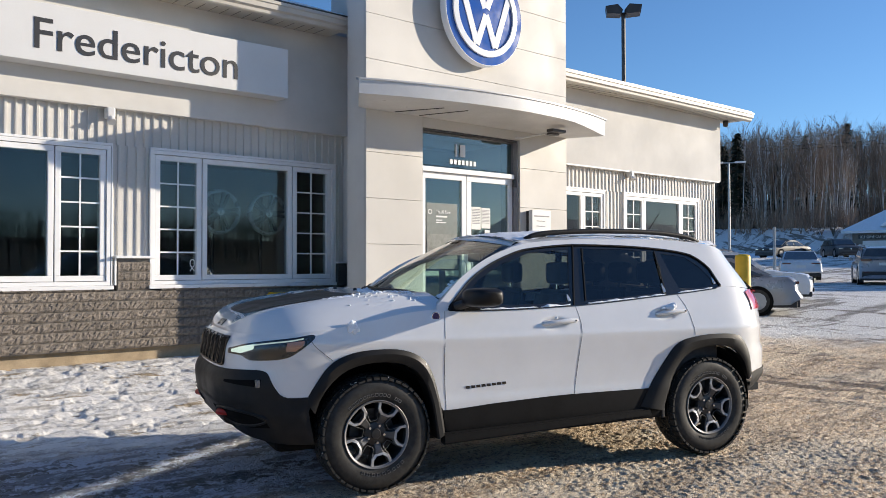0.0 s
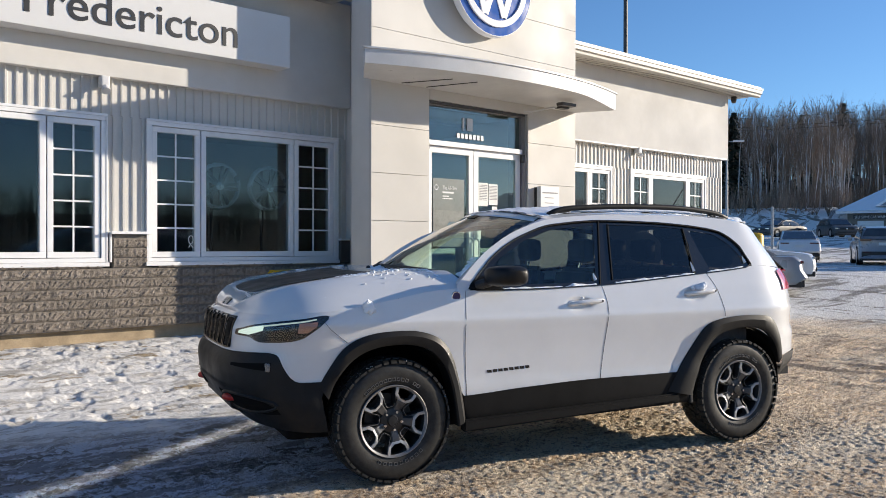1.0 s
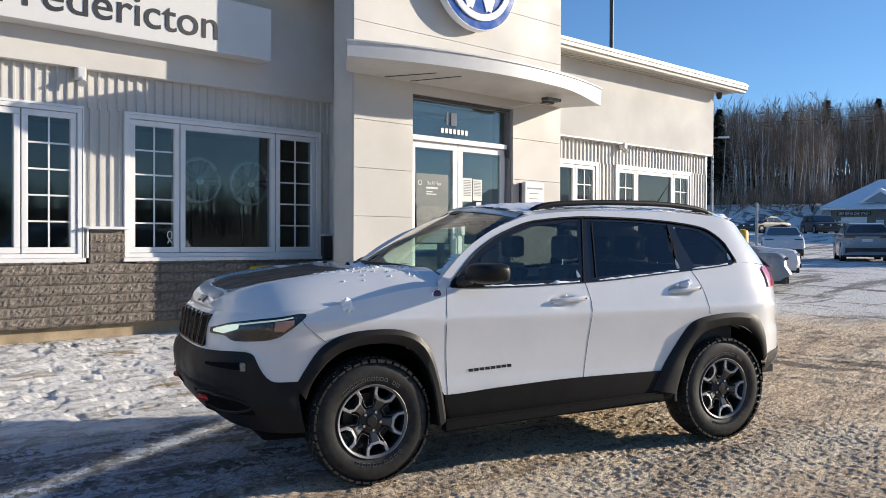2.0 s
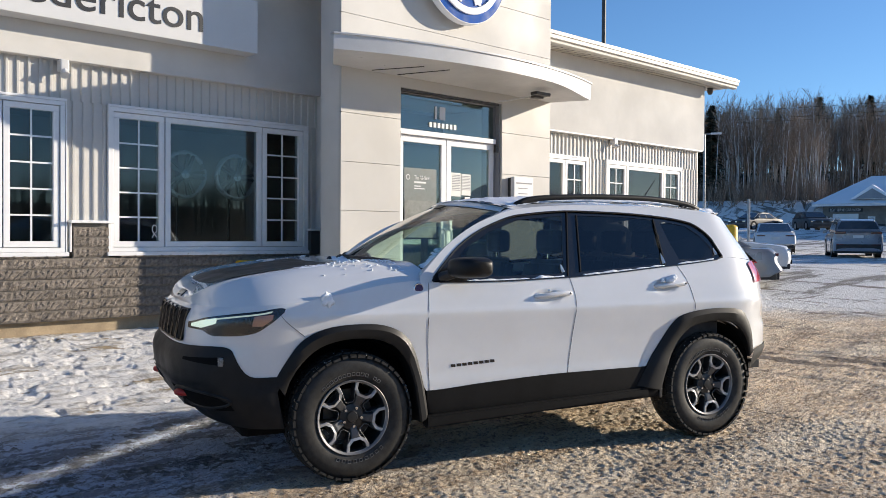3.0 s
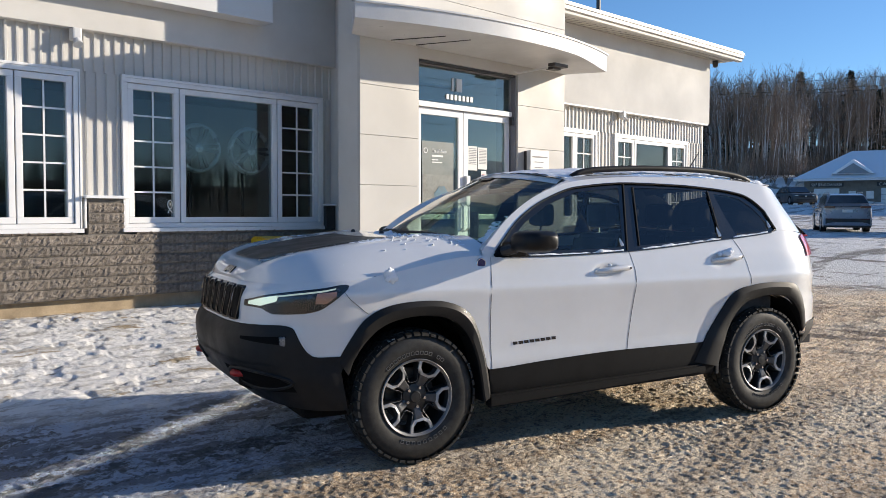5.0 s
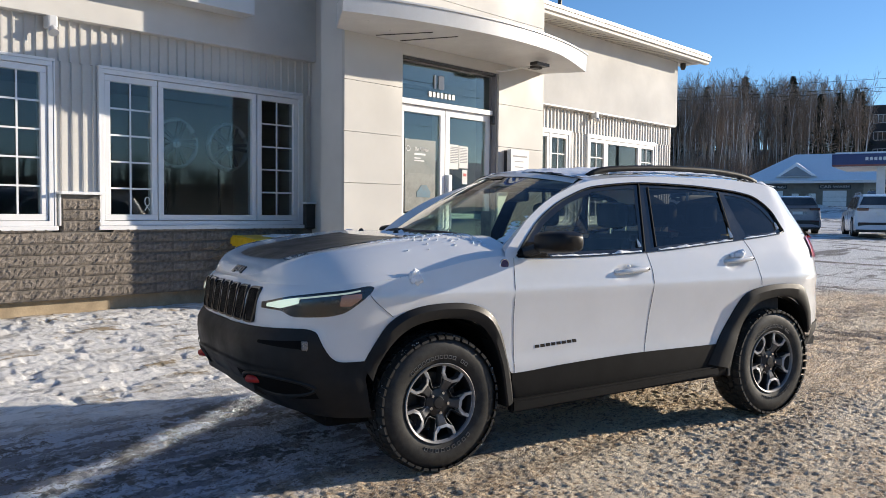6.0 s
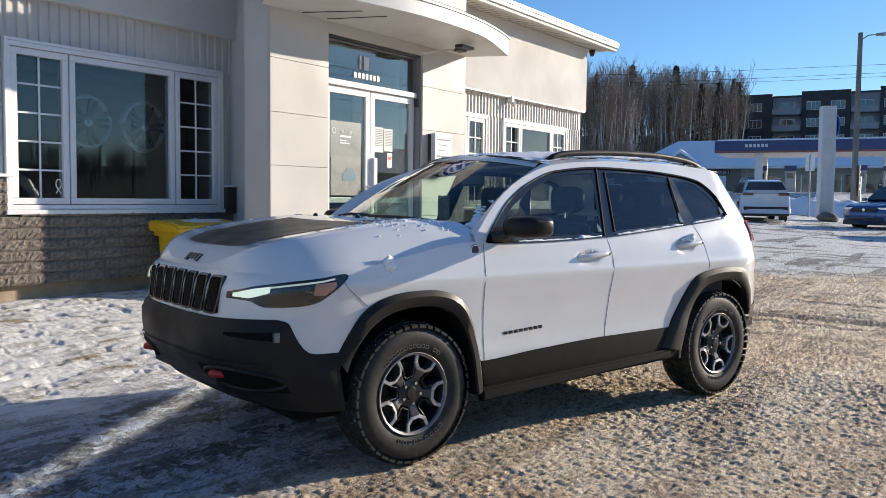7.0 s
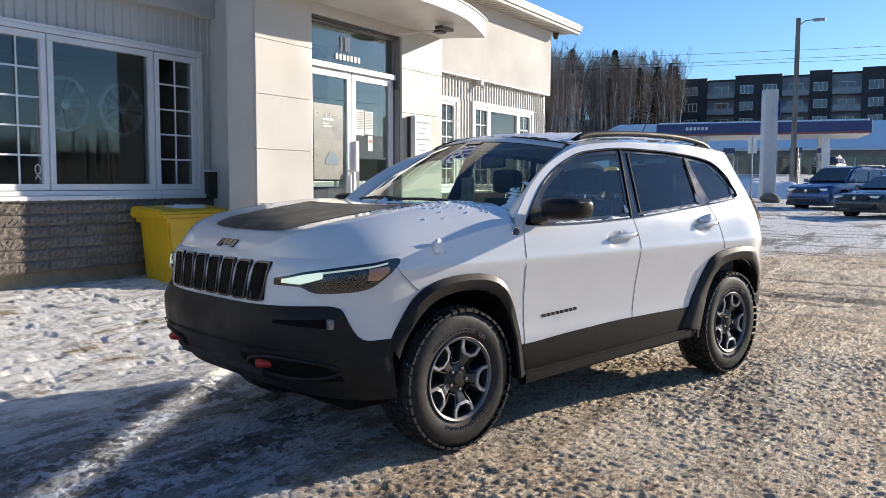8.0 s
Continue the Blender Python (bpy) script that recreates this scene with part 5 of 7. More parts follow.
    bm.faces.new([bm.verts.new(on_side(u, v, 0.004, s)) for u, v in [(0.875, 1.158), (0.72, 1.290), (0.70, 1.160)]])
    part("mirror_sail", bm, GLOSSBLACK, mir)
    bm = bmesh.new()
    lathe(bm, [(0.0001, 0.002), (0.052, 0.0)], 18, Matrix.Translation((0.563, s * 1.03, 1.242)) @ Matrix.Rotation(radians(-90), 4, "Y") @ Matrix.Diagonal((0.95, 1.7, 1, 1)))
    part("mirror_glass", bm, CHROME, mir)

# roof rails and aerial
for s in (1, -1):
    pts = [(0.10, 1.652), (0.03, 1.684), (-0.10, 1.706), (-0.5, 1.726), (-1.0, 1.727), (-1.28, 1.710), (-1.45, 1.686), (-1.54, 1.655)]
    rail = part("roof_rail", tube(bmesh.new(), [(p.x, s * (0.615 - 0.02 * abs(p.x + 0.7)), p.y) for p in resample([(a, b, 0) for a, b in pts], 26)], 0.020, 8), CLAD, car, "dark grey roof rail", smooth=True)
    for x in (-0.02, -1.42):
        part("rail_foot", box(x - 0.06, x + 0.06, s * 0.582, s * 0.612, 1.645, 1.690, 0.012), CLAD, rail)
part("aerial", tube(bmesh.new(), [(-1.45, 0.0, 1.70), (-1.62, 0.0, 1.92)], [0.007, 0.003], 6), BLACK, car)

# face: seven slots, badge, lamps, bumper details
def nose(y, z, off=0.0):
    w = WIDE(z)
    return Vector((XF + (NOSE(z) + off - XF) * (1 - min(1, abs(y) / w) ** NF) ** (1 / NF), y, z))


def rounded(w, h, r, n=4):
    out = []
    for cx, cz, a0 in ((w - r, h - r, 0), (-w + r, h - r, 90), (-w + r, -h + r, 180), (w - r, -h + r, 270)):
        for k in range(n + 1):
            a = radians(a0 + 90 * k / n)
            out.append((cx + r * math.cos(a), cz + r * math.sin(a)))
    return out


for i in range(-3, 4):
    yc = 0.146 * i
    lean = 0.012 * i
    out_ = rounded(0.060, 0.098, 0.022)
    inn_ = rounded(0.050, 0.088, 0.018)
    bm = bmesh.new()
    rings = []
    for lp, off in ((out_, 0.0), (out_, 0.016), (inn_, 0.015), (inn_, 0.004)):
        rings.append([bm.verts.new(nose(yc + u + lean * (v / 0.1) * 0.5, 0.905 + v, off)) for u, v in lp])
    n = len(out_)
    for r0, r1 in zip(rings, rings[1:]):
        for k in range(n):
            bm.faces.new((r0[k], r0[(k + 1) % n], r1[(k + 1) % n], r1[k]))
    slot = part("grille_slot", bm, GLOSSBLACK, car, "black grille slot")
    bm = bmesh.new()
    gv = [[bm.verts.new(nose(yc - 0.052 + 0.104 * q / 4, 0.905 - 0.090 + 0.18 * r / 10, 0.005)) for q in range(5)] for r in range(11)]
    for r0, r1 in zip(gv, gv[1:]):
        for q in range(4):
            bm.faces.new((r0[q], r0[q + 1], r1[q + 1], r1[q]))
    part("grille_back", bm, SEAM, slot)
    bm = bmesh.new()
    for r in range(7):
        for c in range(4):
            y0, z0 = yc - 0.036 + 0.024 * c + (0.012 if r % 2 else 0), 0.833 + 0.024 * r
            if abs(y0 - yc) > 0.042:
                continue
            ring6 = [(y0 + 0.0105 * math.cos(k * math.pi / 3), z0 + 0.0115 * math.sin(k * math.pi / 3)) for k in range(6)]
            ring7 = [(y0 + 0.007 * math.cos(k * math.pi / 3), z0 + 0.008 * math.sin(k * math.pi / 3)) for k in range(6)]
            a = [bm.verts.new(nose(*p, 0.010)) for p in ring6]
            b = [bm.verts.new(nose(*p, 0.010)) for p in ring7]
            for k in range(6):
                bm.faces.new((a[k], a[(k + 1) % 6], b[(k + 1) % 6], b[k]))
    part("grille_mesh", bm, CLAD, slot)
# badge on the bonnet's lip and on the wings: plain shapes
bm = bmesh.new()


def k_mid(x):
    lo_, hi_ = 0.0, 1.0
    for _ in range(30):
        mid = (lo_ + hi_) / 2
        lo_, hi_ = (mid, hi_) if bonnet(mid, 0.0).x > x else (lo_, mid)
    return lo_


ka, kb, kc = k_mid(2.246), k_mid(2.238), k_mid(2.208)
for y0, w0, k1 in ((0.082, 0.016, ka), (0.038, 0.020, kb), (-0.008, 0.020, kb), (-0.056, 0.021, ka)):
    c4 = [Vector((bonnet(k, 0).x, y, bonnet(k, 0).z)) for k, y in ((k1, y0 - w0), (k1, y0 + w0), (kc, y0 + w0), (kc, y0 - w0))]
    up = Vector((0.7, 0, 0.7))
    a4, b4 = [bm.verts.new(c - 0.004 * up) for c in c4], [bm.verts.new(c + 0.009 * up) for c in c4]
    bm.faces.new(b4)
    for i in range(4):
        bm.faces.new((a4[i], a4[(i + 1) % 4], b4[(i + 1) % 4], b4[i]))
part("bonnet_badge", bm, GLOSSBLACK, car, "small black emblem")
bm = bmesh.new()
for k in range(8):
    x0 = 0.745 - 0.040 * k
    z0 = 0.628 + 0.002 * k
    prism(bm, [(x0, z0 - 0.009), (x0 - 0.030, z0 - 0.009), (x0 - 0.027, z0 + 0.009), (x0 + 0.003, z0 + 0.009)], lambda u, v, w: Vector((u, side_y(u, v) - 0.002 + w, v)), 0.0045)
part("door_lettering", bm, GLOSSBLACK, car, "black raised name strip, plain bars")
for s in (1, -1):
    m = Matrix.Translation((0.965, s * (side_y(0.965, 1.115) - 0.001), 1.115)) @ Matrix.Rotation(radians(-90 * s), 4, "X")
    bg = part("wing_badge", lathe(bmesh.new(), [(0.0001, 0.004), (0.030, 0.004), (0.033, 0.0)], 24, m), CHROME, car, "round silver and red wing badge")
    part("badge_face", lathe(bmesh.new(), [(0.0001, 0.0055), (0.026, 0.005)], 24, m), mat("badge_blue", (0.05, 0.03, 0.12), 0.3, var=0.2, scale=60, bump=0), bg)


def skin(u0, u1, lo_, hi, off, s, rows=4, n=30):
    """A patch of the skin between two heights that change with u."""
    bm = bmesh.new()
    prev = None
    for i in range(n + 1):
        f_ = i / n
        u = u0 + (u1 - u0) * f_
        a, b = lo_(f_), hi(f_)
        col = []
        for k in range(rows + 1):
            p = shell(u, a + (b - a) * k / rows, off)
            col.append(bm.verts.new((p.x, s * p.y, p.z)))
        if prev:
            for k in range(rows):
                bm.faces.new((prev[k], col[k], col[k + 1], prev[k + 1]))
        prev = col
    bmesh.ops.remove_doubles(bm, verts=bm.verts, dist=0.0003)
    return bm


LAMP_LO = curve([(2.285, 0.903), (2.25, 0.901), (2.215, 0.897), (2.185, 0.876), (2.165, 0.869), (2.05, 0.873), (1.965, 0.888), (1.88, 0.943), (1.815, 1.004)])
LAMP_HI = curve([(2.285, 0.910), (2.26, 0.930), (2.20, 0.963), (2.10, 0.984), (1.95, 1.002), (1.84, 1.018), (1.815, 1.012)])
LAMP_GREY = mat("lamp_grey", (0.075, 0.08, 0.085), 0.16, metal=0.7, var=0.3, scale=24, bump=0.05)


def u_at(x, z=0.95):
    lo_, hi_ = 0.0, 1.0
    for _ in range(30):
        mid = (lo_ + hi_) / 2
        lo_, hi_ = (mid, hi_) if shell(mid, z).x > x else (lo_, mid)
    return lo_


def lamp_skin(x0, x1, lo_, hi, off, s, n=30):
    u0, u1 = u_at(x0), u_at(x1)
    at = lambda f_: shell(u0 + (u1 - u0) * f_, 0.95).x
    return skin(u0, u1, lambda f_: lo_(at(f_)), lambda f_: hi(at(f_)), off, s, 4, n)


for s in (1, -1):
    hl = part("headlamp", lamp_skin(2.268, 1.815, lambda x: LAMP_LO(x) - 0.005, lambda x: LAMP_HI(x) + 0.005, 0.003, s, 40), GLOSSBLACK, car, "slim headlamp with lit daytime strip", smooth=True)
    part("lamp_pocket", lamp_skin(2.24, 1.86, lambda x: LAMP_LO(x) + 0.010, lambda x: LAMP_HI(x) - 0.013, 0.0045, s), LAMP_GREY, hl)
    part("lamp_shade", lamp_skin(2.22, 2.00, lambda x: LAMP_LO(x) + 0.004, lambda x: 0.905 + 0.15 * (2.22 - x), 0.006, s), GLOSSBLACK, hl)
    part("daytime_strip", lamp_skin(2.255, 2.155, lambda x: max(LAMP_LO(x) + 0.008, 0.906 + 0.50 * max(0, 2.215 - x)), lambda x: LAMP_HI(x) - 0.007, 0.008, s), DRL, hl, "lit white daytime lamp")
    part("daytime_line", lamp_skin(2.16, 1.885, lambda x: LAMP_HI(x) - 0.017, lambda x: LAMP_HI(x) - 0.008, 0.008, s), DRL_LINE, hl, "lit white daytime lamp")
    part("turn_lens", lamp_skin(1.978, 1.875, lambda x: max(0.922, LAMP_LO(x) + 0.012), lambda x: 0.978 + 0.08 * (1.978 - x), 0.008, s), AMBER, hl, "amber turn lens")
    for x0, r0 in ((2.10, 0.024), (2.045, 0.015)):
        p = shell(u_at(x0), 0.930, 0.004)
        bm = bmesh.new()
        bmesh.ops.create_uvsphere(bm, u_segments=14, v_segments=8, radius=r0, matrix=Matrix.Translation((p.x - 0.012, s * (p.y - 0.004), p.z)))
        part("projector", bm, LAMP_GREY, hl, smooth=True)
    cover = part("lamp_cover", lamp_skin(2.266, 1.818, LAMP_LO, LAMP_HI, 0.016, s, 40), LENS, hl, smooth=True)
    cover.visible_shadow = False
    # fog lamp; its recess is a near-black patch painted on for the shade
    bm = skin(u_of(2.26), u_of(2.09), lambda f_: 0.700 + 0.02 * (1 - f_), lambda f_: 0.748 - 0.012 * (1 - f_), 0.0085, s)
    part("fog_recess", bm, SEAM, car)
    p = shell(u_of(2.105), 0.722, 0.010)
    bm = bmesh.new()
    B(bm, p.x - 0.02, p.x + 0.010, s * p.y - 0.022, s * p.y + 0.016, 0.697, 0.747, 0.008)
    part("fog_lamp", bm, FOG, car, "small clear fog lamp")
    # lower grille opening, a near-black patch for the hollow's shade, and tow hooks
    part("lower_opening", skin(u_of(2.305), 0.62, lambda f_: 0.42 + 0.02 * f_, lambda f_: 0.545 - 0.01 * f_ - 0.05 * ramp(f_, 0.75, 1), 0.008, s), SEAM, car)
    bm = bmesh.new()
    hp = [(2.20, 0.44, 0.505), (2.305, 0.445, 0.51), (2.325, 0.48, 0.51), (2.30, 0.515, 0.51), (2.20, 0.515, 0.505)]
    tube(bm, [(x, s * y, z) for x, y, z in hp], 0.022, 8)
    part("tow_hook", bm, RED_HOOK, car, "red tow hook", smooth=True)
    # pocket rim round the hook
    bm = bmesh.new()
    ring8 = [(0.36 + 0.24 * (1 - math.cos(a)) , 0.495 + 0.055 * math.sin(a)) for a in [2 * math.pi * k / 28 for k in range(29)]]
    tube(bm, [(nose(y, z, 0.010).x, s * y, z) for y, z in ring8], 0.011, 6)
    part("hook_pocket_rim", bm, CLAD, car, smooth=True)
    # tail lamp round the corner
    part("tail_lamp", skin(u_of(-1.86), 2.62, lambda f_: 1.10 + 0.02 * f_, lambda f_: 1.245 - 0.02 * f_ + 0.02 * ramp(f_, 0, 0.2), 0.012, s), RED_LENS, car, "red wraparound tail lamp", smooth=True)
part("bumper_lip", skin(0.0, 0.55, lambda f_: 0.572, lambda f_: 0.588, 0.014, 1), CLAD, car)
part("bumper_lip", skin(0.0, 0.55, lambda f_: 0.572, lambda f_: 0.588, 0.014, -1), CLAD, car)
bm = bmesh.new()
prism(bm, [(2.30, 0.43), (2.33, 0.55), (2.20, 0.40), (1.95, 0.27), (1.90, 0.27), (2.1, 0.34)], lambda u, v, w: Vector((u - 0.02, -0.45 + w, v)), 0.90)
part("skid_plate", bm, CLAD, car)

# cabin inside
bm = bmesh.new()
prism(bm, [(0.62, 1.00), (0.74, 1.12), (1.06, 1.19), (1.06, 0.8), (0.62, 0.8)], lambda u, v, w: Vector((u, -0.76 + w, v)), 1.52)
bmesh.ops.bevel(bm, geom=list(bm.edges), offset=0.03, segments=2, affect="EDGES")
part("dashboard", bm, CLOTH, car)
part("cabin_floor", box(-1.95, 0.95, -0.84, 0.84, 0.44, 0.5), CLOTH, car)
for s in (1, -1):
    part("door_lining", box(-1.5, 0.85, s * 0.835, s * 0.865, 0.5, 1.13, 0.01), CLOTH, car)
part("load_cover", box(-2.0, -1.42, -0.74, 0.74, 1.02, 1.06, 0.01), CLOTH, car)
part("headlining", box(-1.70, 0.05, -0.60, 0.60, 1.615, 1.632, 0.006), mat("grey_lining", (0.38, 0.38, 0.37), 0.9, var=0.05, bump=0.1), car, "pale grey headlining")
m = Matrix.Translation((0.50, 0.36, 1.06)) @ Matrix.Rotation(radians(65), 4, "Y")
wheel_ = part("steering_wheel", lathe(bmesh.new(), [(0.175 + 0.014 * math.cos(a), 0.014 * math.sin(a)) for a in [2 * math.pi * k / 10 for k in range(10)]], 32, m, closed=True), CLOTH, car, smooth=True)
part("wheel_hub", box(0.48, 0.56, 0.28, 0.44, 1.0, 1.10, 0.02), CLOTH, wheel_)


def seat(x, y, w):
    bm = bmesh.new()
    prism(bm, [(x + 0.28, 0.62), (x + 0.30, 0.74), (x - 0.18, 0.70), (x - 0.22, 0.60)], lambda u, v, q: Vector((u, y - w + q, v)), 2 * w)
    bmesh.ops.bevel(bm, geom=list(bm.edges), offset=0.04, segments=2, affect="EDGES")
    so = part("seat", bm, CLOTH, car, "black cloth seat")
    bm = bmesh.new()
    prism(bm, [(x - 0.12, 0.68), (x - 0.27, 1.28), (x - 0.38, 1.26), (x - 0.26, 0.64)], lambda u, v, q: Vector((u, y - w + q, v)), 2 * w)
    bmesh.ops.bevel(bm, geom=list(bm.edges), offset=0.045, segments=3, affect="EDGES")
    part("backrest", bm, CLOTH, so)
    part("head_restraint", box(x - 0.40, x - 0.29, y - 0.12, y + 0.12, 1.31, 1.49, 0.045), CLOTH, so)
    part("restraint_stay", tube(bmesh.new(), [(x - 0.33, y, 1.24), (x - 0.345, y, 1.34)], 0.01, 6), CHROME, so)


for x, y, w in ((0.02, 0.38, 0.25), (0.02, -0.38, 0.25), (-0.85, 0.40, 0.24), (-0.85, -0.40, 0.24), (-0.85, 0.0, 0.15)):
    seat(x, y, w)
bm = box(0.20, 0.235, -0.11, 0.11, 1.49, 1.56, 0.015)
part("rear_view_mirror", bm, BLACK, car)
# grey card added to imitate a sticker's reflection in the windscreen
part("screen_paper", box(0.56, 0.563, 0.05, 0.17, 1.24, 1.42), POSTER_PALE, car, "grey sheet in place of a sticker's reflection in the screen")

# wheels
def build_wheel(m, s):
    """s: which side faces out (+1: local +y)."""
    w = part("wheel", bmesh.new(), RUBBER, car, "all-terrain tyre on a machined alloy wheel")
    w.matrix_basis = m
    q = Matrix.Rotation(radians(-90), 4, "X")     # local z becomes +y

    R, wd = 0.384, 0.115
    prof = [(0.218, -wd + 0.02), (0.25, -wd + 0.002), (0.30, -wd - 0.006), (0.340, -wd + 0.004), (0.366, -wd + 0.02), (0.372, -wd + 0.035),
            (0.372, wd - 0.035), (0.366, wd - 0.02), (0.340, wd - 0.004), (0.30, wd + 0.006), (0.25, wd - 0.002), (0.222, wd - 0.014), (0.216, wd - 0.03)]
    part("tyre", lathe(bmesh.new(), prof, 64, q), RUBBER, w, "black all-terrain tyre", smooth=40)
    bm = bmesh.new()
    nb = 44
    for k in range(nb):
        for row, (y0, y1, ph) in enumerate(((-0.122, -0.074, 0), (-0.068, -0.026, 0.5), (-0.020, 0.020, 0.1), (0.026, 0.068, 0.6), (0.074, 0.122, 0.2))):
            a = 2 * math.pi * (k + ph) / nb
            da = 2 * math.pi / nb * ((0.30 + 0.16 * ((k * 37) % 11) / 10) if row in (0, 4) else 0.40)
            edge = row in (0, 4)
            top = R - (0.005 if edge else 0.0)
            sk = 0.012 if row % 2 else -0.012
            vs = []
            for r in (0.363, top):
                for aa, yy, sg in ((a - da, y0, -1), (a + da, y0, -1), (a + da, y1, 1), (a - da, y1, 1)):
                    rr = r if r > 0.372 or abs(yy) < 0.12 else 0.355
                    if edge and r > 0.372 and abs(yy) > 0.1:
                        rr = R - 0.015
                    vs.append(bm.verts.new((rr * math.cos(aa + sg * sk), yy, rr * math.sin(aa + sg * sk))))
            for f_ in ((4, 5, 6, 7), (0, 1, 5, 4), (1, 2, 6, 5), (2, 3, 7, 6), (3, 0, 4, 7)):
                bm.faces.new([vs[i] for i in f_])
    tr = part("tread", bm, RUBBER, w)
    tr["kind"] = "stuff"
    bm = bmesh.new()
    rng = random.Random(5 if m.translation.x > 0 else 9)
    for k in range(1500):
        a, y = rng.uniform(0, 2 * math.pi), rng.uniform(-0.11, 0.112) * s
        r = 0.370 + rng.uniform(-0.004, 0.005)
        if noise.noise((3 * math.cos(a) * 2, y * 22, 3 * math.sin(a) * 2)) < 0.12:
            continue
        c = Vector((r * math.cos(a), y, r * math.sin(a)))
        vs = [bm.verts.new(c + rng.uniform(0.002, 0.0065) * Vector(d)) for d in ((1, 0, 0), (-1, 0, 0), (0, 1, 0), (0, -1, 0), (0, 0, 1), (0, 0, -1))]
        for f_ in ((0, 2, 4), (2, 1, 4), (1, 3, 4), (3, 0, 4), (2, 0, 5), (1, 2, 5), (3, 1, 5), (0, 3, 5)):
            bm.faces.new([vs[i] for i in f_])
    part("tread_snow", bm, GREY_SNOW, w, smooth=True)["kind"] = "stuff"
    # sidewall print: plain bars
    bm = bmesh.new()
    for c0, cnt in ((96, 14), (270, 9)):
        for k in range(cnt):
            if cnt == 14 and k == 11:
                continue
            a = radians(c0 + ((cnt - 1) / 2 - k) * (6.3 if cnt == 14 else 8.0) * -s)
            da = radians(2.3)
            for r0, r1, a0, a1 in ((0.248, 0.251, -da, da), (0.266, 0.269, -da, da), (0.248, 0.269, -da, -da * 0.72), (0.248, 0.269, da * 0.72, da)):
                pts = [(r * math.cos(a + aa), r * math.sin(a + aa)) for r, aa in ((r0, a0), (r0, a1), (r1, a1), (r1, a0))]
                prism(bm, pts, lambda u, v, q_: Vector((u, s * (wd - 0.002 + q_), v)), 0.0045)
    part("sidewall_print", bm, TYRE_PRINT, w)["kind"] = "stuff"
    part("barrel", lathe(bmesh.new(), [(0.222, wd - 0.018), (0.214, wd - 0.03), (0.205, 0.05), (0.20, -0.09), (0.21, -0.10)], 48, q if s > 0 else Matrix.Rotation(radians(90), 4, "X")), WHEEL_BLACK, w, smooth=40)
    part("rim_lip", lathe(bmesh.new(), [(0.222, wd - 0.020), (0.2235, wd - 0.006), (0.220, wd - 0.003), (0.209, wd - 0.010), (0.2065, wd - 0.03)], 56, q if s > 0 else Matrix.Rotation(radians(90), 4, "X")), LIP_ALLOY, w, smooth=30)
    part("brake_disc", lathe(bmesh.new(), [(0.0001, 0.0), (0.155, 0.0), (0.155, -0.02), (0.0001, -0.02)], 32, q if s > 0 else Matrix.Rotation(radians(90), 4, "X")), BRAKE, w)
    face = wd - 0.014
    for k in range(5):
        a2 = radians(126 + 72 * k)
        rot2 = Matrix.Rotation(-a2, 3, "Y")

        def ringed(loops, closed_floor=False, rot2=rot2):
            """Loops of (u, v, d): radius, across, proud of the face; bridged one after another."""
            b_ = bmesh.new()
            rings_ = [[b_.verts.new(rot2 @ Vector((u, s * (face + d), v))) for u, v, d in lp] for lp in loops]
            for r0, r1 in zip(rings_, rings_[1:]):
                for i in range(len(r0)):
                    b_.faces.new((r0[i], r0[(i + 1) % len(r0)], r1[(i + 1) % len(r0)], r1[i]))
            if closed_floor:
                b_.faces.new(rings_[-1])
            return b_
        # gunmetal stem from the hub, with a raised spine
        half = [(0.034, 0.026), (0.060, 0.024), (0.085, 0.023), (0.112, 0.026), (0.136, 0.034)]
        loop_ = half + [(u, -v) for u, v in reversed(half)]

        def dish(u):
            return -0.030 + 0.024 * ramp(u, 0.05, 0.13)
        part("spoke", ringed([[(u, v * 1.12, dish(u) - 0.05) for u, v in loop_], [(u, v * 1.05, dish(u) - 0.006) for u, v in loop_],
                              [(u, v * 0.80, dish(u) + 0.001) for u, v in loop_]], True), GUNMETAL, w, "gunmetal spoke stem")
        # forked, machined head of the spoke round a six-sided opening
        hexo = [(0.123, 0.024), (0.137, 0.044), (0.151, 0.062), (0.190, 0.073), (0.2075, 0.075), (0.2145, 0.040), (0.2165, 0.0)]
        hexi = [(0.141, 0.021), (0.152, 0.034), (0.1635, 0.0475), (0.184, 0.0525), (0.1995, 0.0555), (0.2045, 0.030), (0.206, 0.0)]
        hexo, hexi = (lp + [(u, -v) for u, v in reversed(lp[:-1])] for lp in (hexo, hexi))
        part("spoke_frame", ringed([[(u, v * 1.03, -0.055) for u, v in hexo], [(u, v, -0.003 + 0.3 * min(0, u - 0.15)) for u, v in hexo],
                                    [(u + 0.002 * (1 if u < 0.17 else -1), v * 0.96, 0.001 + 0.3 * min(0, u - 0.15)) for u, v in hexo],
                                    [(u, v, 0.0) for u, v in hexi], [(u, v * 0.97, -0.008) for u, v in hexi]]), MACHINED, w, "bright machined spoke head")
        part("opening_wall", ringed([[(u, v * 0.975, -0.0075) for u, v in hexi], [(0.172 + (u - 0.172) * 0.9, v * 0.85, -0.045) for u, v in hexi]]), GUNMETAL, w)
        # black pocket between two spokes, with a thin bright chamfer
        a1 = a2 + radians(36)
        rot1 = Matrix.Rotation(-a1, 3, "Y")
        rim_ = [(0.088, 0.020), (0.100, 0.029), (0.150, 0.038), (0.192, 0.050), (0.2045, 0.048), (0.2075, 0.0)]
        rim_ = rim_ + [(u, -v) for u, v in reversed(rim_[:-1])]
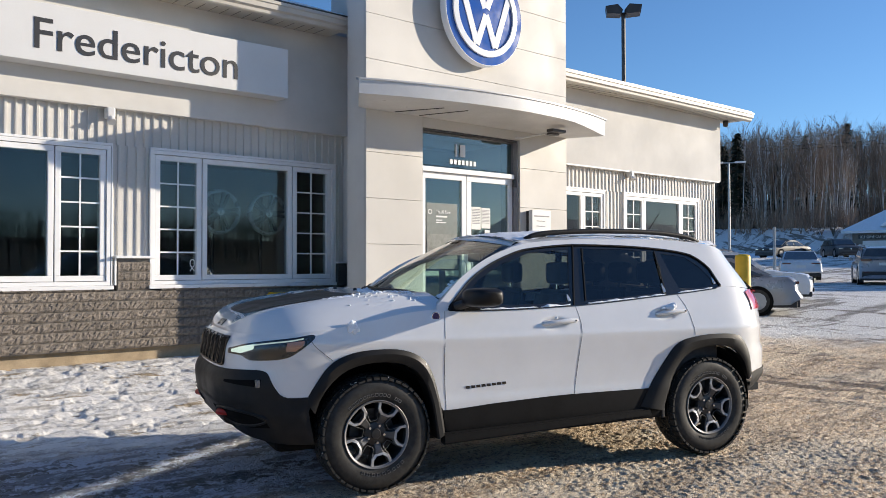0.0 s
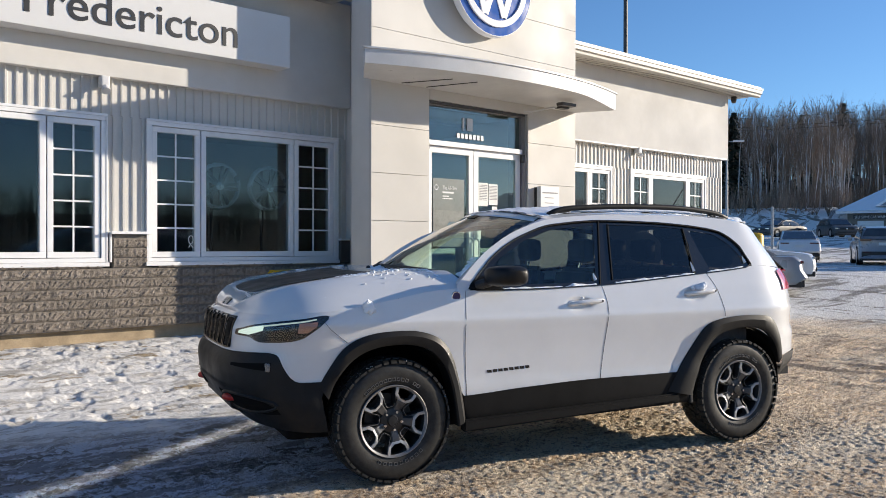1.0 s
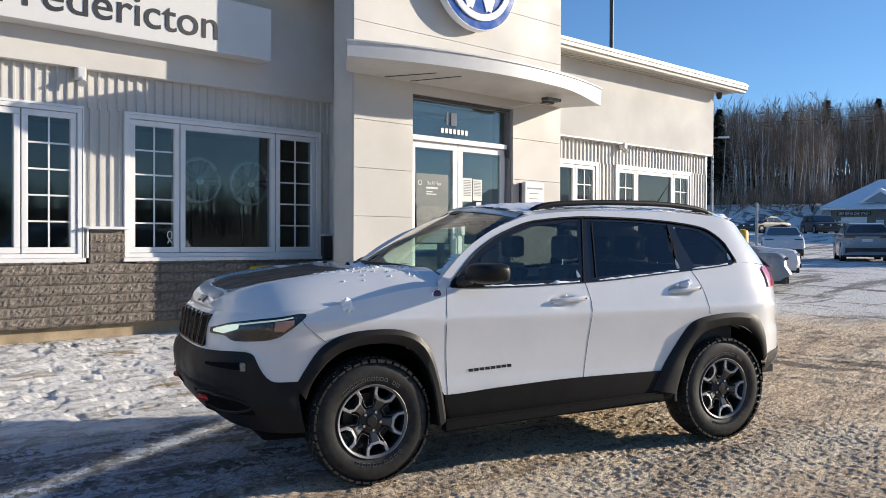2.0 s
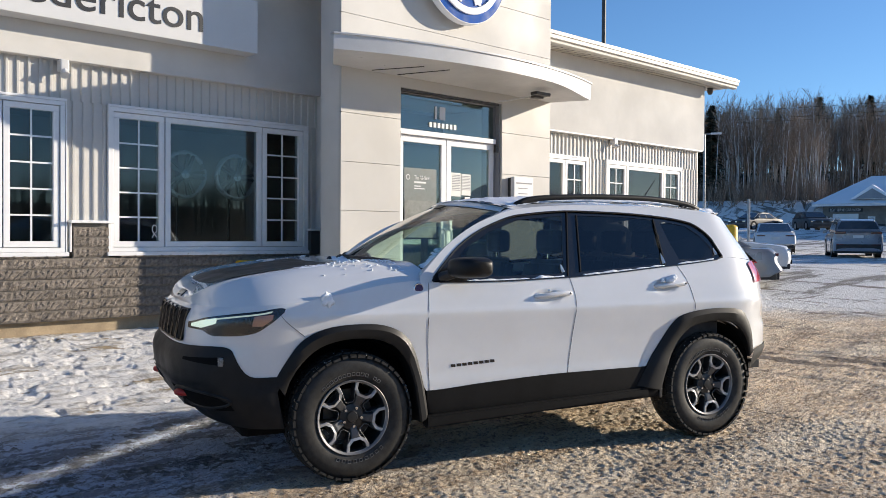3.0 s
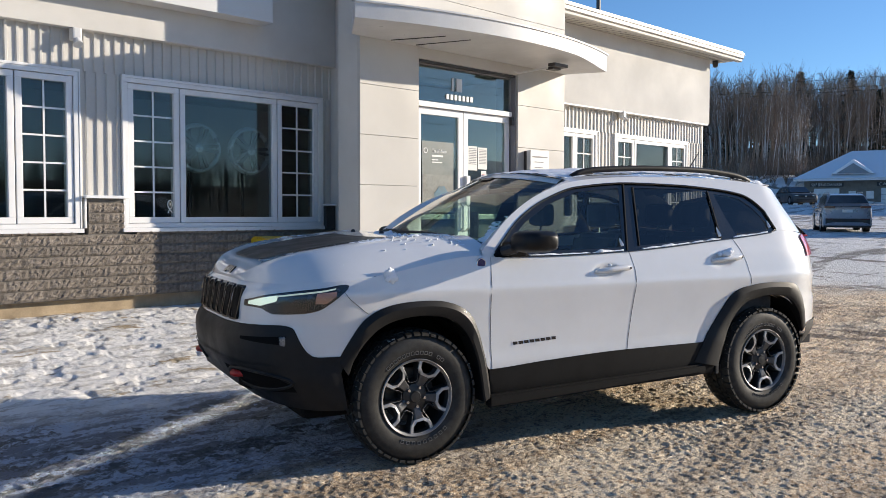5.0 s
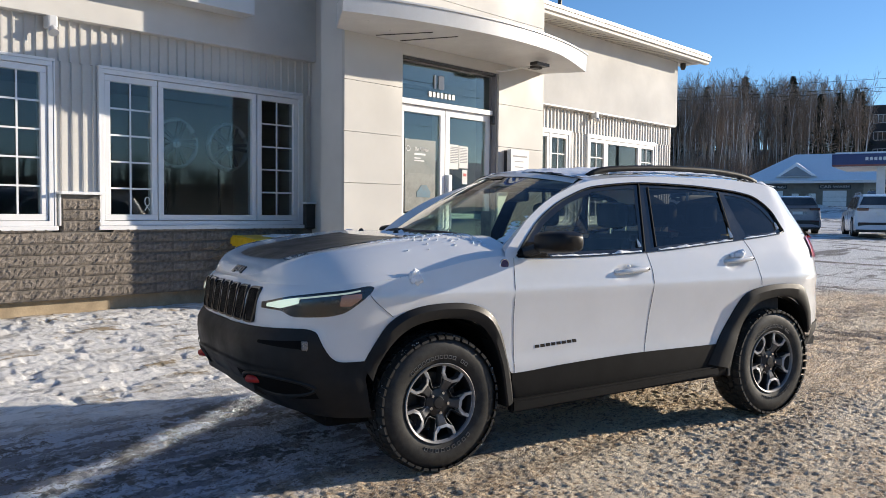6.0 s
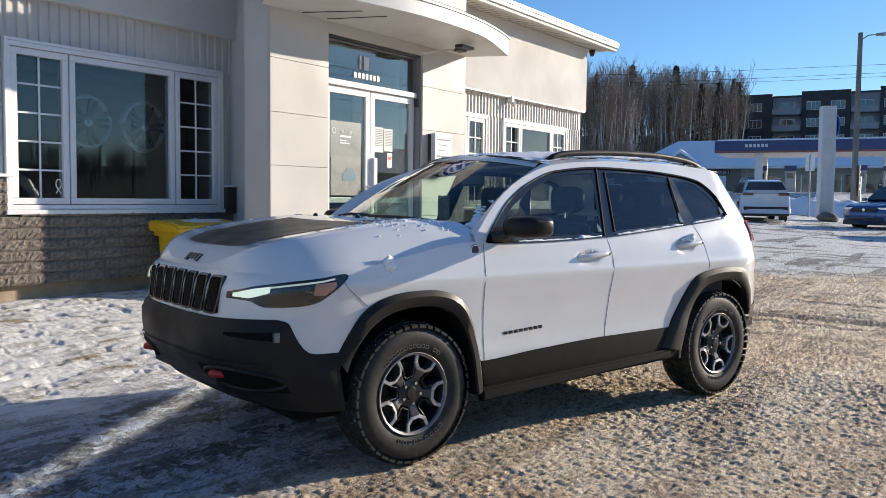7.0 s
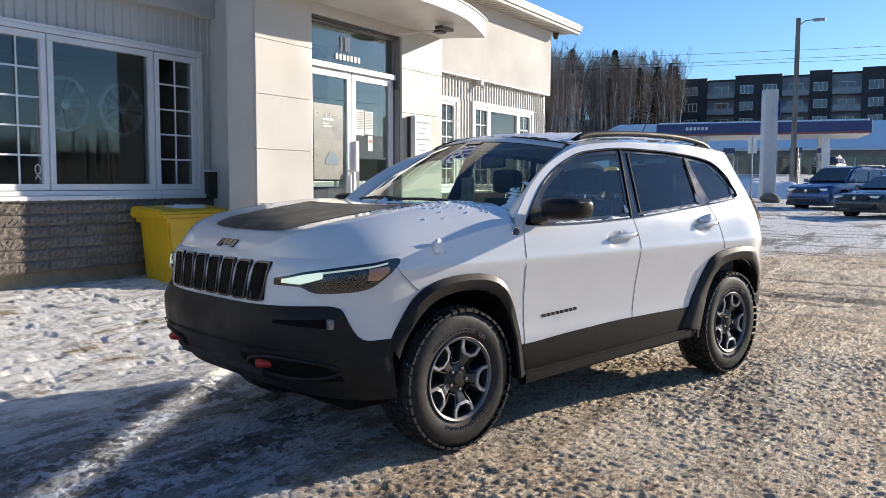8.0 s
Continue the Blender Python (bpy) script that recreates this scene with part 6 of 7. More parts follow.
        part("pocket", ringed([[(u, v, -0.006 + 0.25 * min(0, u - 0.14)) for u, v in rim_], [(0.15 + (u - 0.15) * 0.95, v * 0.93, -0.011 + 0.25 * min(0, u - 0.14)) for u, v in rim_],
                               [(0.15 + (u - 0.15) * 0.82, v * 0.76, -0.052) for u, v in rim_]], False, rot1), WHEEL_BLACK, w)
        edge_ = [rot1 @ Vector((u, s * (face - 0.004 + 0.25 * min(0, u - 0.14)), v)) for u, v in rim_]
        part("pocket_edge", tube(bmesh.new(), edge_ + [edge_[0]], 0.0014, 5, cap=False), LIP_ALLOY, w)
        nut = Vector((0.057 * math.cos(a2), s * (wd - 0.047), 0.057 * math.sin(a2)))
        part("wheel_nut", tube(bmesh.new(), [nut, nut + Vector((0, s * 0.024, 0))], [0.0115, 0.009], 6), CHROME, w)
    hubm = Matrix.Translation((0, s * (wd - 0.052), 0)) @ (q if s > 0 else Matrix.Rotation(radians(90), 4, "X"))
    part("hub", lathe(bmesh.new(), [(0.0001, 0.03), (0.030, 0.028), (0.036, 0.018), (0.075, 0.010), (0.085, -0.02)], 24, hubm), WHEEL_BLACK, w, smooth=30)
    return w


for x in (FW, RW):
    for s in (1, -1):
        build_wheel(pose(x, s * 0.82, AXLE, 0, 10, 0), s)


# snow lying on the car
def snow_on(name, at, nu, nv, cover, thick, parent, label=""):
    """Snow on a surface at(u, v): only where cover(u, v) is above zero, thin at its ragged edge."""
    bm = bmesh.new()
    g_ = {}

    def vert(i, j):
        if (i, j) not in g_:
            u, v = i / nu, j / nv
            c_ = cover(u, v)
            p = at(u, v)
            lump = 0.6 + 0.8 * noise.noise((p.x * 14, p.y * 14, 3)) + 0.4 * noise.noise((p.x * 40, p.y * 40, 1))
            g_[(i, j)] = bm.verts.new(p + Vector((0, 0, -0.004 + thick * min(1.0, max(0.0, c_ * 4)) * max(0.25, lump))))
        return g_[(i, j)]
    for i in range(nu):
        for j in range(nv):
            if cover((i + 0.5) / nu, (j + 0.5) / nv) > 0:
                bm.faces.new((vert(i, j), vert(i + 1, j), vert(i + 1, j + 1), vert(i, j + 1)))
    o = part(name, bm, SNOW, parent, label, smooth=True)
    return o


def n2(x, y, s, k=0.0):
    return noise.noise((x * s, y * s, k)) + 0.5 * noise.noise((x * s * 2.3, y * s * 2.3, k + 4))


def roof_at(u, v):
    x = 0.15 - 1.75 * u
    t = -0.90 + 1.80 * v
    ze, ye = EDGE(x), cab_y(x, EDGE(x))
    fwd = 0.15 * (1 - t * t) * ramp(x, -0.5, 0.17)
    return Vector((x + fwd, t * ye, ze + (ROOFC(x + fwd) - ze) * (1 - abs(t) ** 2.4)))


snow_on("roof_snow", roof_at, 90, 70, lambda u, v: 0.60 + 0.6 * n2(u * 3, v * 2, 2.6, 1) - 1.6 * max(0, abs(v - 0.5) - 0.46) * 4, 0.014, car, "thin patchy snow on the roof")


def bonnet_at(u, v):
    k = u_of(2.05 - 1.05 * u)
    return bonnet(k, -0.96 + 1.92 * v)


snow_on("bonnet_snow", bonnet_at, 130, 200, lambda u, v: -0.80 + 0.9 * n2(u * 2.2, v * 9, 3.6, 7) + 0.62 * ramp(v, 0.84, 0.87) * (1 - ramp(v, 0.89, 0.93)) * ramp(u, 0.40, 0.55) + 0.62 * ramp(u, 0.93, 1.0) * ramp(v, 0.6, 0.8), 0.014, car, "scattered snow crumbs on the bonnet")["kind"] = "stuff"
random.seed(31)
crumbs = bmesh.new()
for _ in range(130):
    u, v = random.triangular(0.35, 1.0, 0.97), random.choice((random.uniform(0.83, 0.90), random.uniform(0.80, 0.97)))
    p = bonnet_at(u, v)
    bmesh.ops.create_icosphere(crumbs, subdivisions=1, radius=random.uniform(0.002, 0.008), matrix=Matrix.Translation(p + Vector((0, 0, 0.003))) @ Matrix.Rotation(random.uniform(0, 3), 4, "Z") @ Matrix.Diagonal((1.4, 1.0, 0.7, 1)))
snow_on("bonnet_frost", bonnet_at, 110, 220, lambda u, v: -0.60 + 0.95 * n2(u * 0.9, v * 13, 3.4, 2) + 0.45 * ramp(v, 0.66, 0.74) * (1 - ramp(v, 0.88, 0.94)) * ramp(u, 0.18, 0.40) + 0.35 * ramp(u, 0.75, 1.0), 0.0075, car, "thin streaks of frost on the bonnet")["kind"] = "stuff"
part("bonnet_crumbs", crumbs, SNOW, car, smooth=True)["kind"] = "stuff"


def cowl_at(u, v):
    t = -0.97 + 1.94 * v
    a = screen(t, 0.10)
    b = screen(t, 0.0) + Vector((0.13, 0, -0.012))
    return b.lerp(a, u)


snow_on("cowl_snow", cowl_at, 16, 130, lambda u, v: 0.34 + 0.55 * n2(u * 0.8, v * 9, 2.2, 3) - 1.0 * ramp(u, 0.40, 1.0) + 0.25 * ramp(abs(v - 0.5), 0.2, 0.5), 0.030, car, "crumbly snow along the foot of the windscreen")


snow_on("pillar_snow", lambda u, v: screen(0.86 + 0.16 * u, 0.70 * v), 12, 90, lambda u, v: -0.30 + 0.55 * n2(u * 0.7, v * 8, 2.4, 11) + 0.85 * u * (1 - ramp(v, 0.15, 0.75)) - 0.2 * v, 0.017, car, "snow lodged along the screen pillar")["kind"] = "stuff"


def wing_clump(x, z, r, seed):
    bm = bmesh.new()
    bmesh.ops.create_icosphere(bm, subdivisions=3, radius=r)
    for v in bm.verts:
        v.co *= 1 + 0.6 * noise.noise(v.co * 60 + Vector((seed, 0, 0)))
        v.co.y *= 0.32
    o = part("snow_clump", bm, SNOW, car, smooth=True)
    o.location = (x, side_y(x, z) + 0.008, z)


wing_clump(1.56, 1.075, 0.030, 1)
wing_clump(1.54, 1.050, 0.026, 4)
wing_clump(1.575, 1.048, 0.016, 7)


def ledge(x0, x1, seed, s=1, r=0.014, lift=0.008):
    n_ = int(abs(x1 - x0) / 0.012)
    pts, rs = [], []
    for i in range(n_ + 1):
        x = x0 + (x1 - x0) * i / n_
        k = n2(x, seed, 9, seed)
        pts.append(on_side(x, TOPZ_CAR(x) + lift + 0.004 * k, -0.002, s))
        rs.append(max(0.0012, r * (0.55 + 0.75 * k)))
    part("sill_snow", tube(bmesh.new(), pts, rs, 6), SNOW, car, smooth=True)


ledge(0.62, -0.11, 2.0)
ledge(-0.27, -0.99, 5.0)
ledge(-1.12, -1.47, 9.0, r=0.013)
for x, z, r_, dx in ((-1.00, 1.135, 0.035, 0.0), (-0.93, 1.128, 0.016, 0.03), (-1.03, 1.15, 0.028, 0.0), (0.03, 1.082, 0.011, 0.0)):
    bm = bmesh.new()
    bmesh.ops.create_icosphere(bm, subdivisions=3, radius=r_)
    for v in bm.verts:
        v.co *= 1 + 0.45 * noise.noise(v.co * 45 + Vector((x, z, 0)))
        v.co.z *= 0.75
    part("handle_snow", bm, SNOW, car, smooth=True).location = (x, side_y(x, z) + 0.012, z)
for x, z0, z1 in ((-0.105, 1.20, 1.25), (-0.985, 1.25, 1.32), (-1.50, 1.31, 1.36)):
    part("corner_snow", tube(bmesh.new(), [on_side(x - 0.01, z0, -0.004, 1), on_side(x - 0.004, (z0 + z1) / 2, -0.004, 1), on_side(x - 0.002, z1, -0.006, 1)], [0.012, 0.010, 0.002], 6), SNOW, car)


def spoiler_at(u, v):
    x = -1.42 - 0.27 * u
    t = -1 + 2 * v
    ze, ye = EDGE(x), cab_y(x, EDGE(x))
    back = -0.18 * (1 - abs(t) ** 3) * ramp(-x, 1.2, 1.63)
    return Vector((x + back, t * ye * 0.98, ze + (ROOFC(x + back) - ze) * (1 - abs(t) ** 2.4)))


snow_on("spoiler_snow", spoiler_at, 14, 70, lambda u, v: 0.35 + 0.5 * n2(u * 0.8, v * 4, 2.5, 6) - 0.6 * (1 - u), 0.035, car, "snow on the rear spoiler")

# ---------------------------------------------------------------- far side of the lot
STANDS = {0: (0.0, 0.0), 3: (0.29, 0.48), 6: (-0.10, 1.35), 8: (-0.48, 2.29)}


def out(heading, dist, stand=6):
    """A place by its bearing (degrees from +Y towards +X) and distance from a spot on the lot."""
    ox, oy = STANDS[stand]
    return ox + dist * math.sin(radians(heading)), oy + dist * math.cos(radians(heading))


STORE_WALL = mat("store_wall", (0.20, 0.18, 0.15), 0.85, var=0.1, scale=2, bump=0.2)
STORE_PALE = mat("store_pale", (0.34, 0.30, 0.24), 0.8, var=0.08, scale=2, bump=0.1)
STATION_BLUE = mat("station_blue", (0.035, 0.055, 0.17), 0.4, var=0.08, scale=0.5, bump=0.02)
STATION_RED = mat("station_red", (0.30, 0.09, 0.07), 0.4, var=0.1, bump=0.02)
FLAT_DARK = mat("flat_dark", (0.050, 0.052, 0.055), 0.7, var=0.15, scale=0.6, bump=0.1)
FLAT_PALE = mat("flat_pale", (0.26, 0.28, 0.30), 0.7, var=0.1, scale=0.6, bump=0.1)
WOOD_POLE = mat("weathered_pole", (0.21, 0.20, 0.18), 0.85, var=0.2, scale=3, fine=40, bump=0.3, stretch=(1, 1, 0.15))
GALV = mat("galvanised", (0.35, 0.36, 0.37), 0.45, metal=0.6, var=0.1, bump=0.05)
FAR_GLASS = mat("far_glass", (0.05, 0.06, 0.07), 0.08, var=0.3, scale=0.7, bump=0.0, coat=1.0)
WHITE_STEEL = mat("white_steel", (0.72, 0.72, 0.71), 0.45, var=0.04, bump=0.03, stain=0.08)

# corner store with car wash
hx, hy = out(78, 98)
store = thing("corner_store", pose(hx, hy, lie(hx, hy), 0, 0, 90 - 78 - 90), "low corner store with a snowy hipped roof and car-wash bays", "building")
# local axes: x to the right as seen from the lot, y away from it


def S(x0, x1, y0, y1, z0, z1, bevel=0.0):
    return box(x0, x1, y0, y1, z0, z1, bevel)


part("wall", S(-17.4, 26, 0.5, 12, -1.5, 3.0), STORE_WALL, store, "grey-brown store wall")
part("wall", S(-6.0, 26, 0.35, 0.5, -1.5, 3.0), STORE_PALE, store, "pale store front")
bm = bmesh.new()
ev, rg = 3.05, 6.3
pts = [(-18.4, -0.8, ev), (27, -0.8, ev), (27, 13, ev), (-18.4, 13, ev), (-13.5, 6.1, rg), (22, 6.1, rg)]
v = [bm.verts.new(p) for p in pts]
for f_ in ((0, 1, 5, 4), (1, 2, 5), (2, 3, 4, 5), (3, 0, 4), (0, 3, 2, 1)):
    bm.faces.new([v[i] for i in f_])
part("roof", bm, SNOW, store, "snow-covered hipped roof")
part("eave", S(-18.3, 26.9, -0.78, -0.6, 2.78, 3.04), WHITE_STEEL, store)
bm = bmesh.new()
gx0, gx1, gz0, gz1 = -14.6, -10.4, 3.5, 5.0
v = [bm.verts.new(p) for p in [(gx0, -0.4, gz0), (gx1, -0.4, gz0), ((gx0 + gx1) / 2, -0.4, gz1), (gx0, 3, gz0), (gx1, 3, gz0), ((gx0 + gx1) / 2, 4.6, gz1)]]
for f_ in ((0, 1, 2), (0, 2, 5, 3), (1, 4, 5, 2)):
    bm.faces.new([v[i] for i in f_])
part("gable", bm, SNOW, store)
bm = bmesh.new()
prism(bm, [(gx0 + 0.5, gz0 + 0.05), (gx1 - 0.5, gz0 + 0.05), ((gx0 + gx1) / 2, gz1 - 0.4)], lambda u, v_, w: Vector((u, -0.45 - w, v_)), 0.03)
part("gable_face", bm, FLAT_PALE, store)
for x0, x1, txt in ((-16.4, -13.9, "SELF SERVE CAR WASH"), (-9.9, -7.6, "CAR WASH")):
    door = part("bay_door", S(x0, x1, 0.42, 0.498, -1.4, 2.0), WHITE_STEEL, store, "white sectional car-wash door")
    for k in range(5):
        part("door_joint", S(x0, x1, 0.405, 0.419, -0.7 + 0.5 * k, -0.66 + 0.5 * k), GALV, door)
    part("sign_board", S(x0 - 0.4, x1 + 0.4, 0.38, 0.499, 2.2, 2.62), FLAT_DARK, store)
    lettering(txt, 0.42, pose(x0 - 0.25, 0.36, 2.27, 90), 0.005, WHITE_STEEL, store, x1 - x0 + 0.5)
for x in (-13.0, -11.3):
    part("wall_sign", S(x, x + 0.7, 0.44, 0.498, 0.9, 1.7), PAPER, store)
part("side_door", S(-12.2, -11.4, 0.45, 0.499, -1.4, 0.9), FLAT_DARK, store)
for x in (-5.4, -1.5, 2.4, 6.3, 10.2, 14.1):
    part("shop_window", S(x, x + 3.2, 0.30, 0.349, -0.6, 2.1), FAR_GLASS, store)
    part("window_post", S(x + 1.55, x + 1.65, 0.27, 0.299, -0.6, 2.1), WHITE_STEEL, store)
part("shop_door", S(17.9, 20, 0.30, 0.349, -1.3, 1.9), FAR_GLASS, store)

# fuel canopy
cx, cy = out(80, 69, 8)
fuel = thing("fuel_canopy", pose(cx, cy, lie(cx, cy) - 0.36, 0, 0, -80), "blue-banded fuel station canopy on white columns", "canopy")
part("deck", S(-7.7, 7.5, 0, 8, 3.35, 4.25), WHITE_STEEL, fuel, "white canopy deck")
part("band", S(-7.74, 7.54, -0.05, -0.003, 3.42, 4.28, 0.01), STATION_BLUE, fuel, "dark blue canopy band")
part("stripe", S(-7.74, 7.54, -0.08, -0.053, 3.36, 3.50), STATION_RED, fuel)
part("side_band", S(-7.79, -7.745, -0.05, 8, 3.40, 4.28), STATION_BLUE, fuel)
part("side_band", S(7.545, 7.59, -0.05, 8, 3.40, 4.28), WHITE_STEEL, fuel)
part("deck_snow", S(-7.6, 7.4, 0.1, 7.9, 4.285, 4.42, 0.05), SNOW, fuel)
bm = bmesh.new()
for k in range(6):
    B(bm, -5.55 + 0.29 * k, -5.35 + 0.29 * k, -0.075, -0.055, 3.78, 4.02)
part("band_bars", bm, WHITE_STEEL, fuel, "white bars in place of a name")
for x in (-4.6, 4.6):
    for y in (1.2, 6.6):
        part("column", S(x - 0.28, x + 0.28, y - 0.28, y + 0.28, -0.9, 3.35, 0.03), WHITE_STEEL, fuel)
pump = None
for x in (-4.6, -2.4, 2.6, 4.6):
    px_, py_ = cx + x * math.cos(radians(-80)) * 1 , cy + x * math.sin(radians(-80))
    q = Vector((px_, py_, 0)) + Vector((math.sin(radians(80)), math.cos(radians(80)), 0)) * 3.6
    m = pose(q.x, q.y, lie(q.x, q.y), 0, 0, -80)
    if pump:
        copy_thing(pump, m)
        continue
    pump = thing("fuel_pump", m, "grey and blue fuel pump under the canopy", "fuel pump", "fuel pumps")
    part("cabinet", box(-0.4, 0.4, -0.25, 0.25, 0, 1.7, 0.03), GALV, pump)
    part("head", box(-0.45, 0.45, -0.28, 0.28, 1.72, 2.1, 0.03), STATION_BLUE, pump)
    part("display", box(-0.25, 0.25, -0.27, -0.255, 1.1, 1.5), FAR_GLASS, pump)

# apartment block beyond
ax_, ay_ = out(85, 165, 8)
flats = thing("apartment_building", pose(ax_, ay_, 1.9, 0, 0, -85), "dark grey apartment building with pale balcony bays", "building")
bays = [(-30.0, -24.2, 0, 1), (-24.2, -19.2, 1, 1), (-19.2, -11.2, 0, 2), (-11.2, -6.6, 1, 1), (-6.6, -3.0, 0, 1), (-3.0, 1.8, 1, 1), (1.8, 6.2, 0, 1), (6.2, 11.2, 1, 1), (11.2, 15.6, 0, 1), (15.6, 20.8, 1, 1), (20.8, 29, 0, 2), (29, 34, 1, 1), (34, 40, 0, 1)]
for x0, x1, pale, cols in bays:
    top_ = 18.6 + (0 if pale else 0.45) + 0.02 * (x0 + 30)
    y0 = 0.9 if pale else 0.0
    part("wall", box(x0, x1, y0, 14, -3, top_), FLAT_PALE if pale else FLAT_DARK, flats)
    part("parapet", box(x0 - 0.05, x1 + 0.05, y0 - 0.08, y0 - 0.003, top_ - 0.35, top_ + 0.02), FLAT_DARK, flats)
    for st in range(6):
        z = 0.9 + 3.0 * st
        for c in range(cols):
            xm = x0 + (x1 - x0) * (c + 0.5) / cols
            w = 1.15 if not pale else 1.3
            win = part("window", box(xm - w, xm + w, y0 - 0.06, y0 - 0.004, z, z + 1.55), WHITE_STEEL, flats)
            for i in range(2 if pale else 3):
                n = 2 if pale else 3
                part("pane", box(xm - w + 0.1 + i * (2 * w - 0.1) / n, xm - w + (i + 1) * (2 * w - 0.1) / n, y0 - 0.08, y0 - 0.061, z + 0.1, z + 1.45), FAR_GLASS, win)
        if pale:
            bal = part("balcony", box(x0 + 0.1, x1 - 0.1, -0.5, 0.85, z - 0.75, z - 0.6), FLAT_PALE, flats)
            part("rail", box(x0 + 0.1, x1 - 0.1, -0.5, -0.46, z - 0.58, z + 0.45), mat("rail_glass", (0.30, 0.32, 0.34), 0.25, var=0.1, bump=0) if st == 0 and x0 < -24 else bpy.data.materials["rail_glass"], bal)

# brand pylon, utility pole, wires, small posts
px_, py_ = out(80.45, 41.5, 8)
pyl = thing("pylon_sign", pose(px_, py_, lie(px_, py_), 0, 0, -62), "tall white ribbed pylon sign on a dark stone base", "sign")
bm = bmesh.new()
B(bm, -0.30, 0.30, -0.26, 0.26, 0.1, 5.08, 0.02)
part("column", bm, WHITE_STEEL, pyl)
for k in range(9):
    part("rib", box(-0.285 + 0.065 * k, -0.255 + 0.065 * k, -0.285, -0.262, 0.12, 5.04), WHITE_STEEL, pyl)
bm = bmesh.new()
lathe(bm, [(0.0001, 0.06), (0.5, 0.04), (0.52, 0.0), (0.0001, 0.0)], 28, pose(0.34, 0.05, 4.2, 0, 90, 0))
part("disc", bm, LOGO_BLUE, pyl)
bm = bmesh.new()
bmesh.ops.create_icosphere(bm, subdivisions=3, radius=0.44)
for v in bm.verts:
    v.co *= 1 + 0.25 * noise.noise(v.co * 2.5)
    v.co.z *= 0.6
part("base_stone", bm, STORE_WALL, pyl, "dark boulder at the foot").location = (0, -0.5, 0.15)

ux, uy = out(81.9, 50, 8)
pole = thing("utility_pole", pose(ux, uy, lie(ux, uy) - 1.0, 0.3, -0.8, 0), "weathered wooden utility pole with a street lamp and signs", "pole")
part("shaft", tube(bmesh.new(), [(0, 0, 0), (0, 0, 10.4)], [0.17, 0.12], 10), WOOD_POLE, pole)
arm = part("lamp_arm", tube(bmesh.new(), [(0, 0, 10.0), (0.15, -0.35, 10.25), (0.25, -0.9, 10.3)], 0.03, 6), GALV, pole)
part("lamp_head", box(0.12, 0.42, -1.3, -0.7, 10.2, 10.34, 0.04), GALV, arm)
part("sign_board", box(-0.20, 0.12, -0.26, -0.2, 1.9, 3.5, 0.02), FLAT_DARK, pole, "dark street sign board, plain bars")
for k in range(4):
    part("print", box(-0.15, 0.06, -0.28, -0.262, 2.2 + 0.3 * k, 2.3 + 0.3 * k), WHITE_STEEL, pole)
part("meter_box", box(0.1, 0.4, -0.3, 0.0, 1.1, 2.9, 0.02), GALV, pole)
for rise_l, rise_p, rise_r in ((8.18, 8.19, 8.10), (7.62, 7.70, 7.66), (7.42, 7.48, 7.46)):
    a = Vector((*out(62.0, 90, 8), 1.39 + 90 * math.tan(radians(rise_l))))
    b = Vector((ux, uy, 1.39 + 50 * math.tan(radians(rise_p))))
    c = Vector((*out(100, 44, 8), 1.39 + 44 * math.tan(radians(rise_r))))
    w = thing("overhead_wire", Matrix.Translation(b), "thin black overhead wire from pole to pole", "wire", "overhead wires", at_world=True)
    for p, q in ((a, b), (b, c)):
        part("span", tube(bmesh.new(), [p.lerp(q, k / 10) - Vector((0, 0, 0.5 * (k / 10) * (1 - k / 10))) for k in range(11)], 0.010, 4), SEAM, w)
sx, sy = out(79.5, 44, 8)
sp = thing("sign_post", pose(sx, sy, lie(sx, sy), 0, 0, -40), "thin metal sign post seen edge-on by the street", "post")
part("post", tube(bmesh.new(), [(0, 0, 0), (0, 0, 3.0)], 0.04, 8), GALV, sp)
part("plate", box(-0.02, 0.02, -0.3, 0.3, 2.2, 3.0), WHITE_STEEL, sp)
sx, sy = out(62.8, 52, 0)
sp = thing("marker_post", pose(sx, sy, lie(sx, sy)), "pale marker post by the snow bank", "post")
part("post", tube(bmesh.new(), [(0, 0, 0), (0, 0, 2.6)], 0.085, 8), GALV, sp)

# lamp posts of the lots
lx, ly = out(60.1, 55, 0)
lot_lamp = thing("lot_lamp", pose(lx, ly, lie(lx, ly), 0, 0, -60), "slim grey lot lamp post with two heads", "lamp post")
part("shaft", tube(bmesh.new(), [(0, 0, 0), (0, 0, 6.6)], [0.09, 0.06], 8), GALV, lot_lamp)
for s in (-1, 1):
    part("head", box(s * 0.35, s * 1.0, -0.14, 0.14, 6.54, 6.64, 0.03), WHITE_STEEL, lot_lamp)
    part("arm", box(s * 0.02, s * 0.36, -0.03, 0.03, 6.54, 6.60), GALV, lot_lamp)
lx, ly = out(53.5, 30, 0)
flood = thing("lot_lamp", pose(lx, ly, lie(lx, ly), 0, 0, -50), "tall dark lot lamp post behind the showroom", "lamp post")
part("shaft", tube(bmesh.new(), [(0, 0, -0.5), (0, 0, 9.9)], 0.075, 10), DARK_METAL, flood)
part("collar", tube(bmesh.new(), [(0, 0, 5.55), (0, 0, 5.9)], 0.14, 10), DARK_METAL, flood)
for s in (-1, 1):
    bm = bmesh.new()
    prism(bm, [(s * 0.03, 9.95), (s * 0.2, 10.15), (s * 0.62, 10.10), (s * 0.58, 9.84), (s * 0.1, 9.80)], lambda u, v_, w: Vector((u, -0.28 + w, v_)), 0.56)
    part("head", bm, DARK_METAL, flood, "dark floodlight head")
bx, by = out(60.9, 13.6, 0)
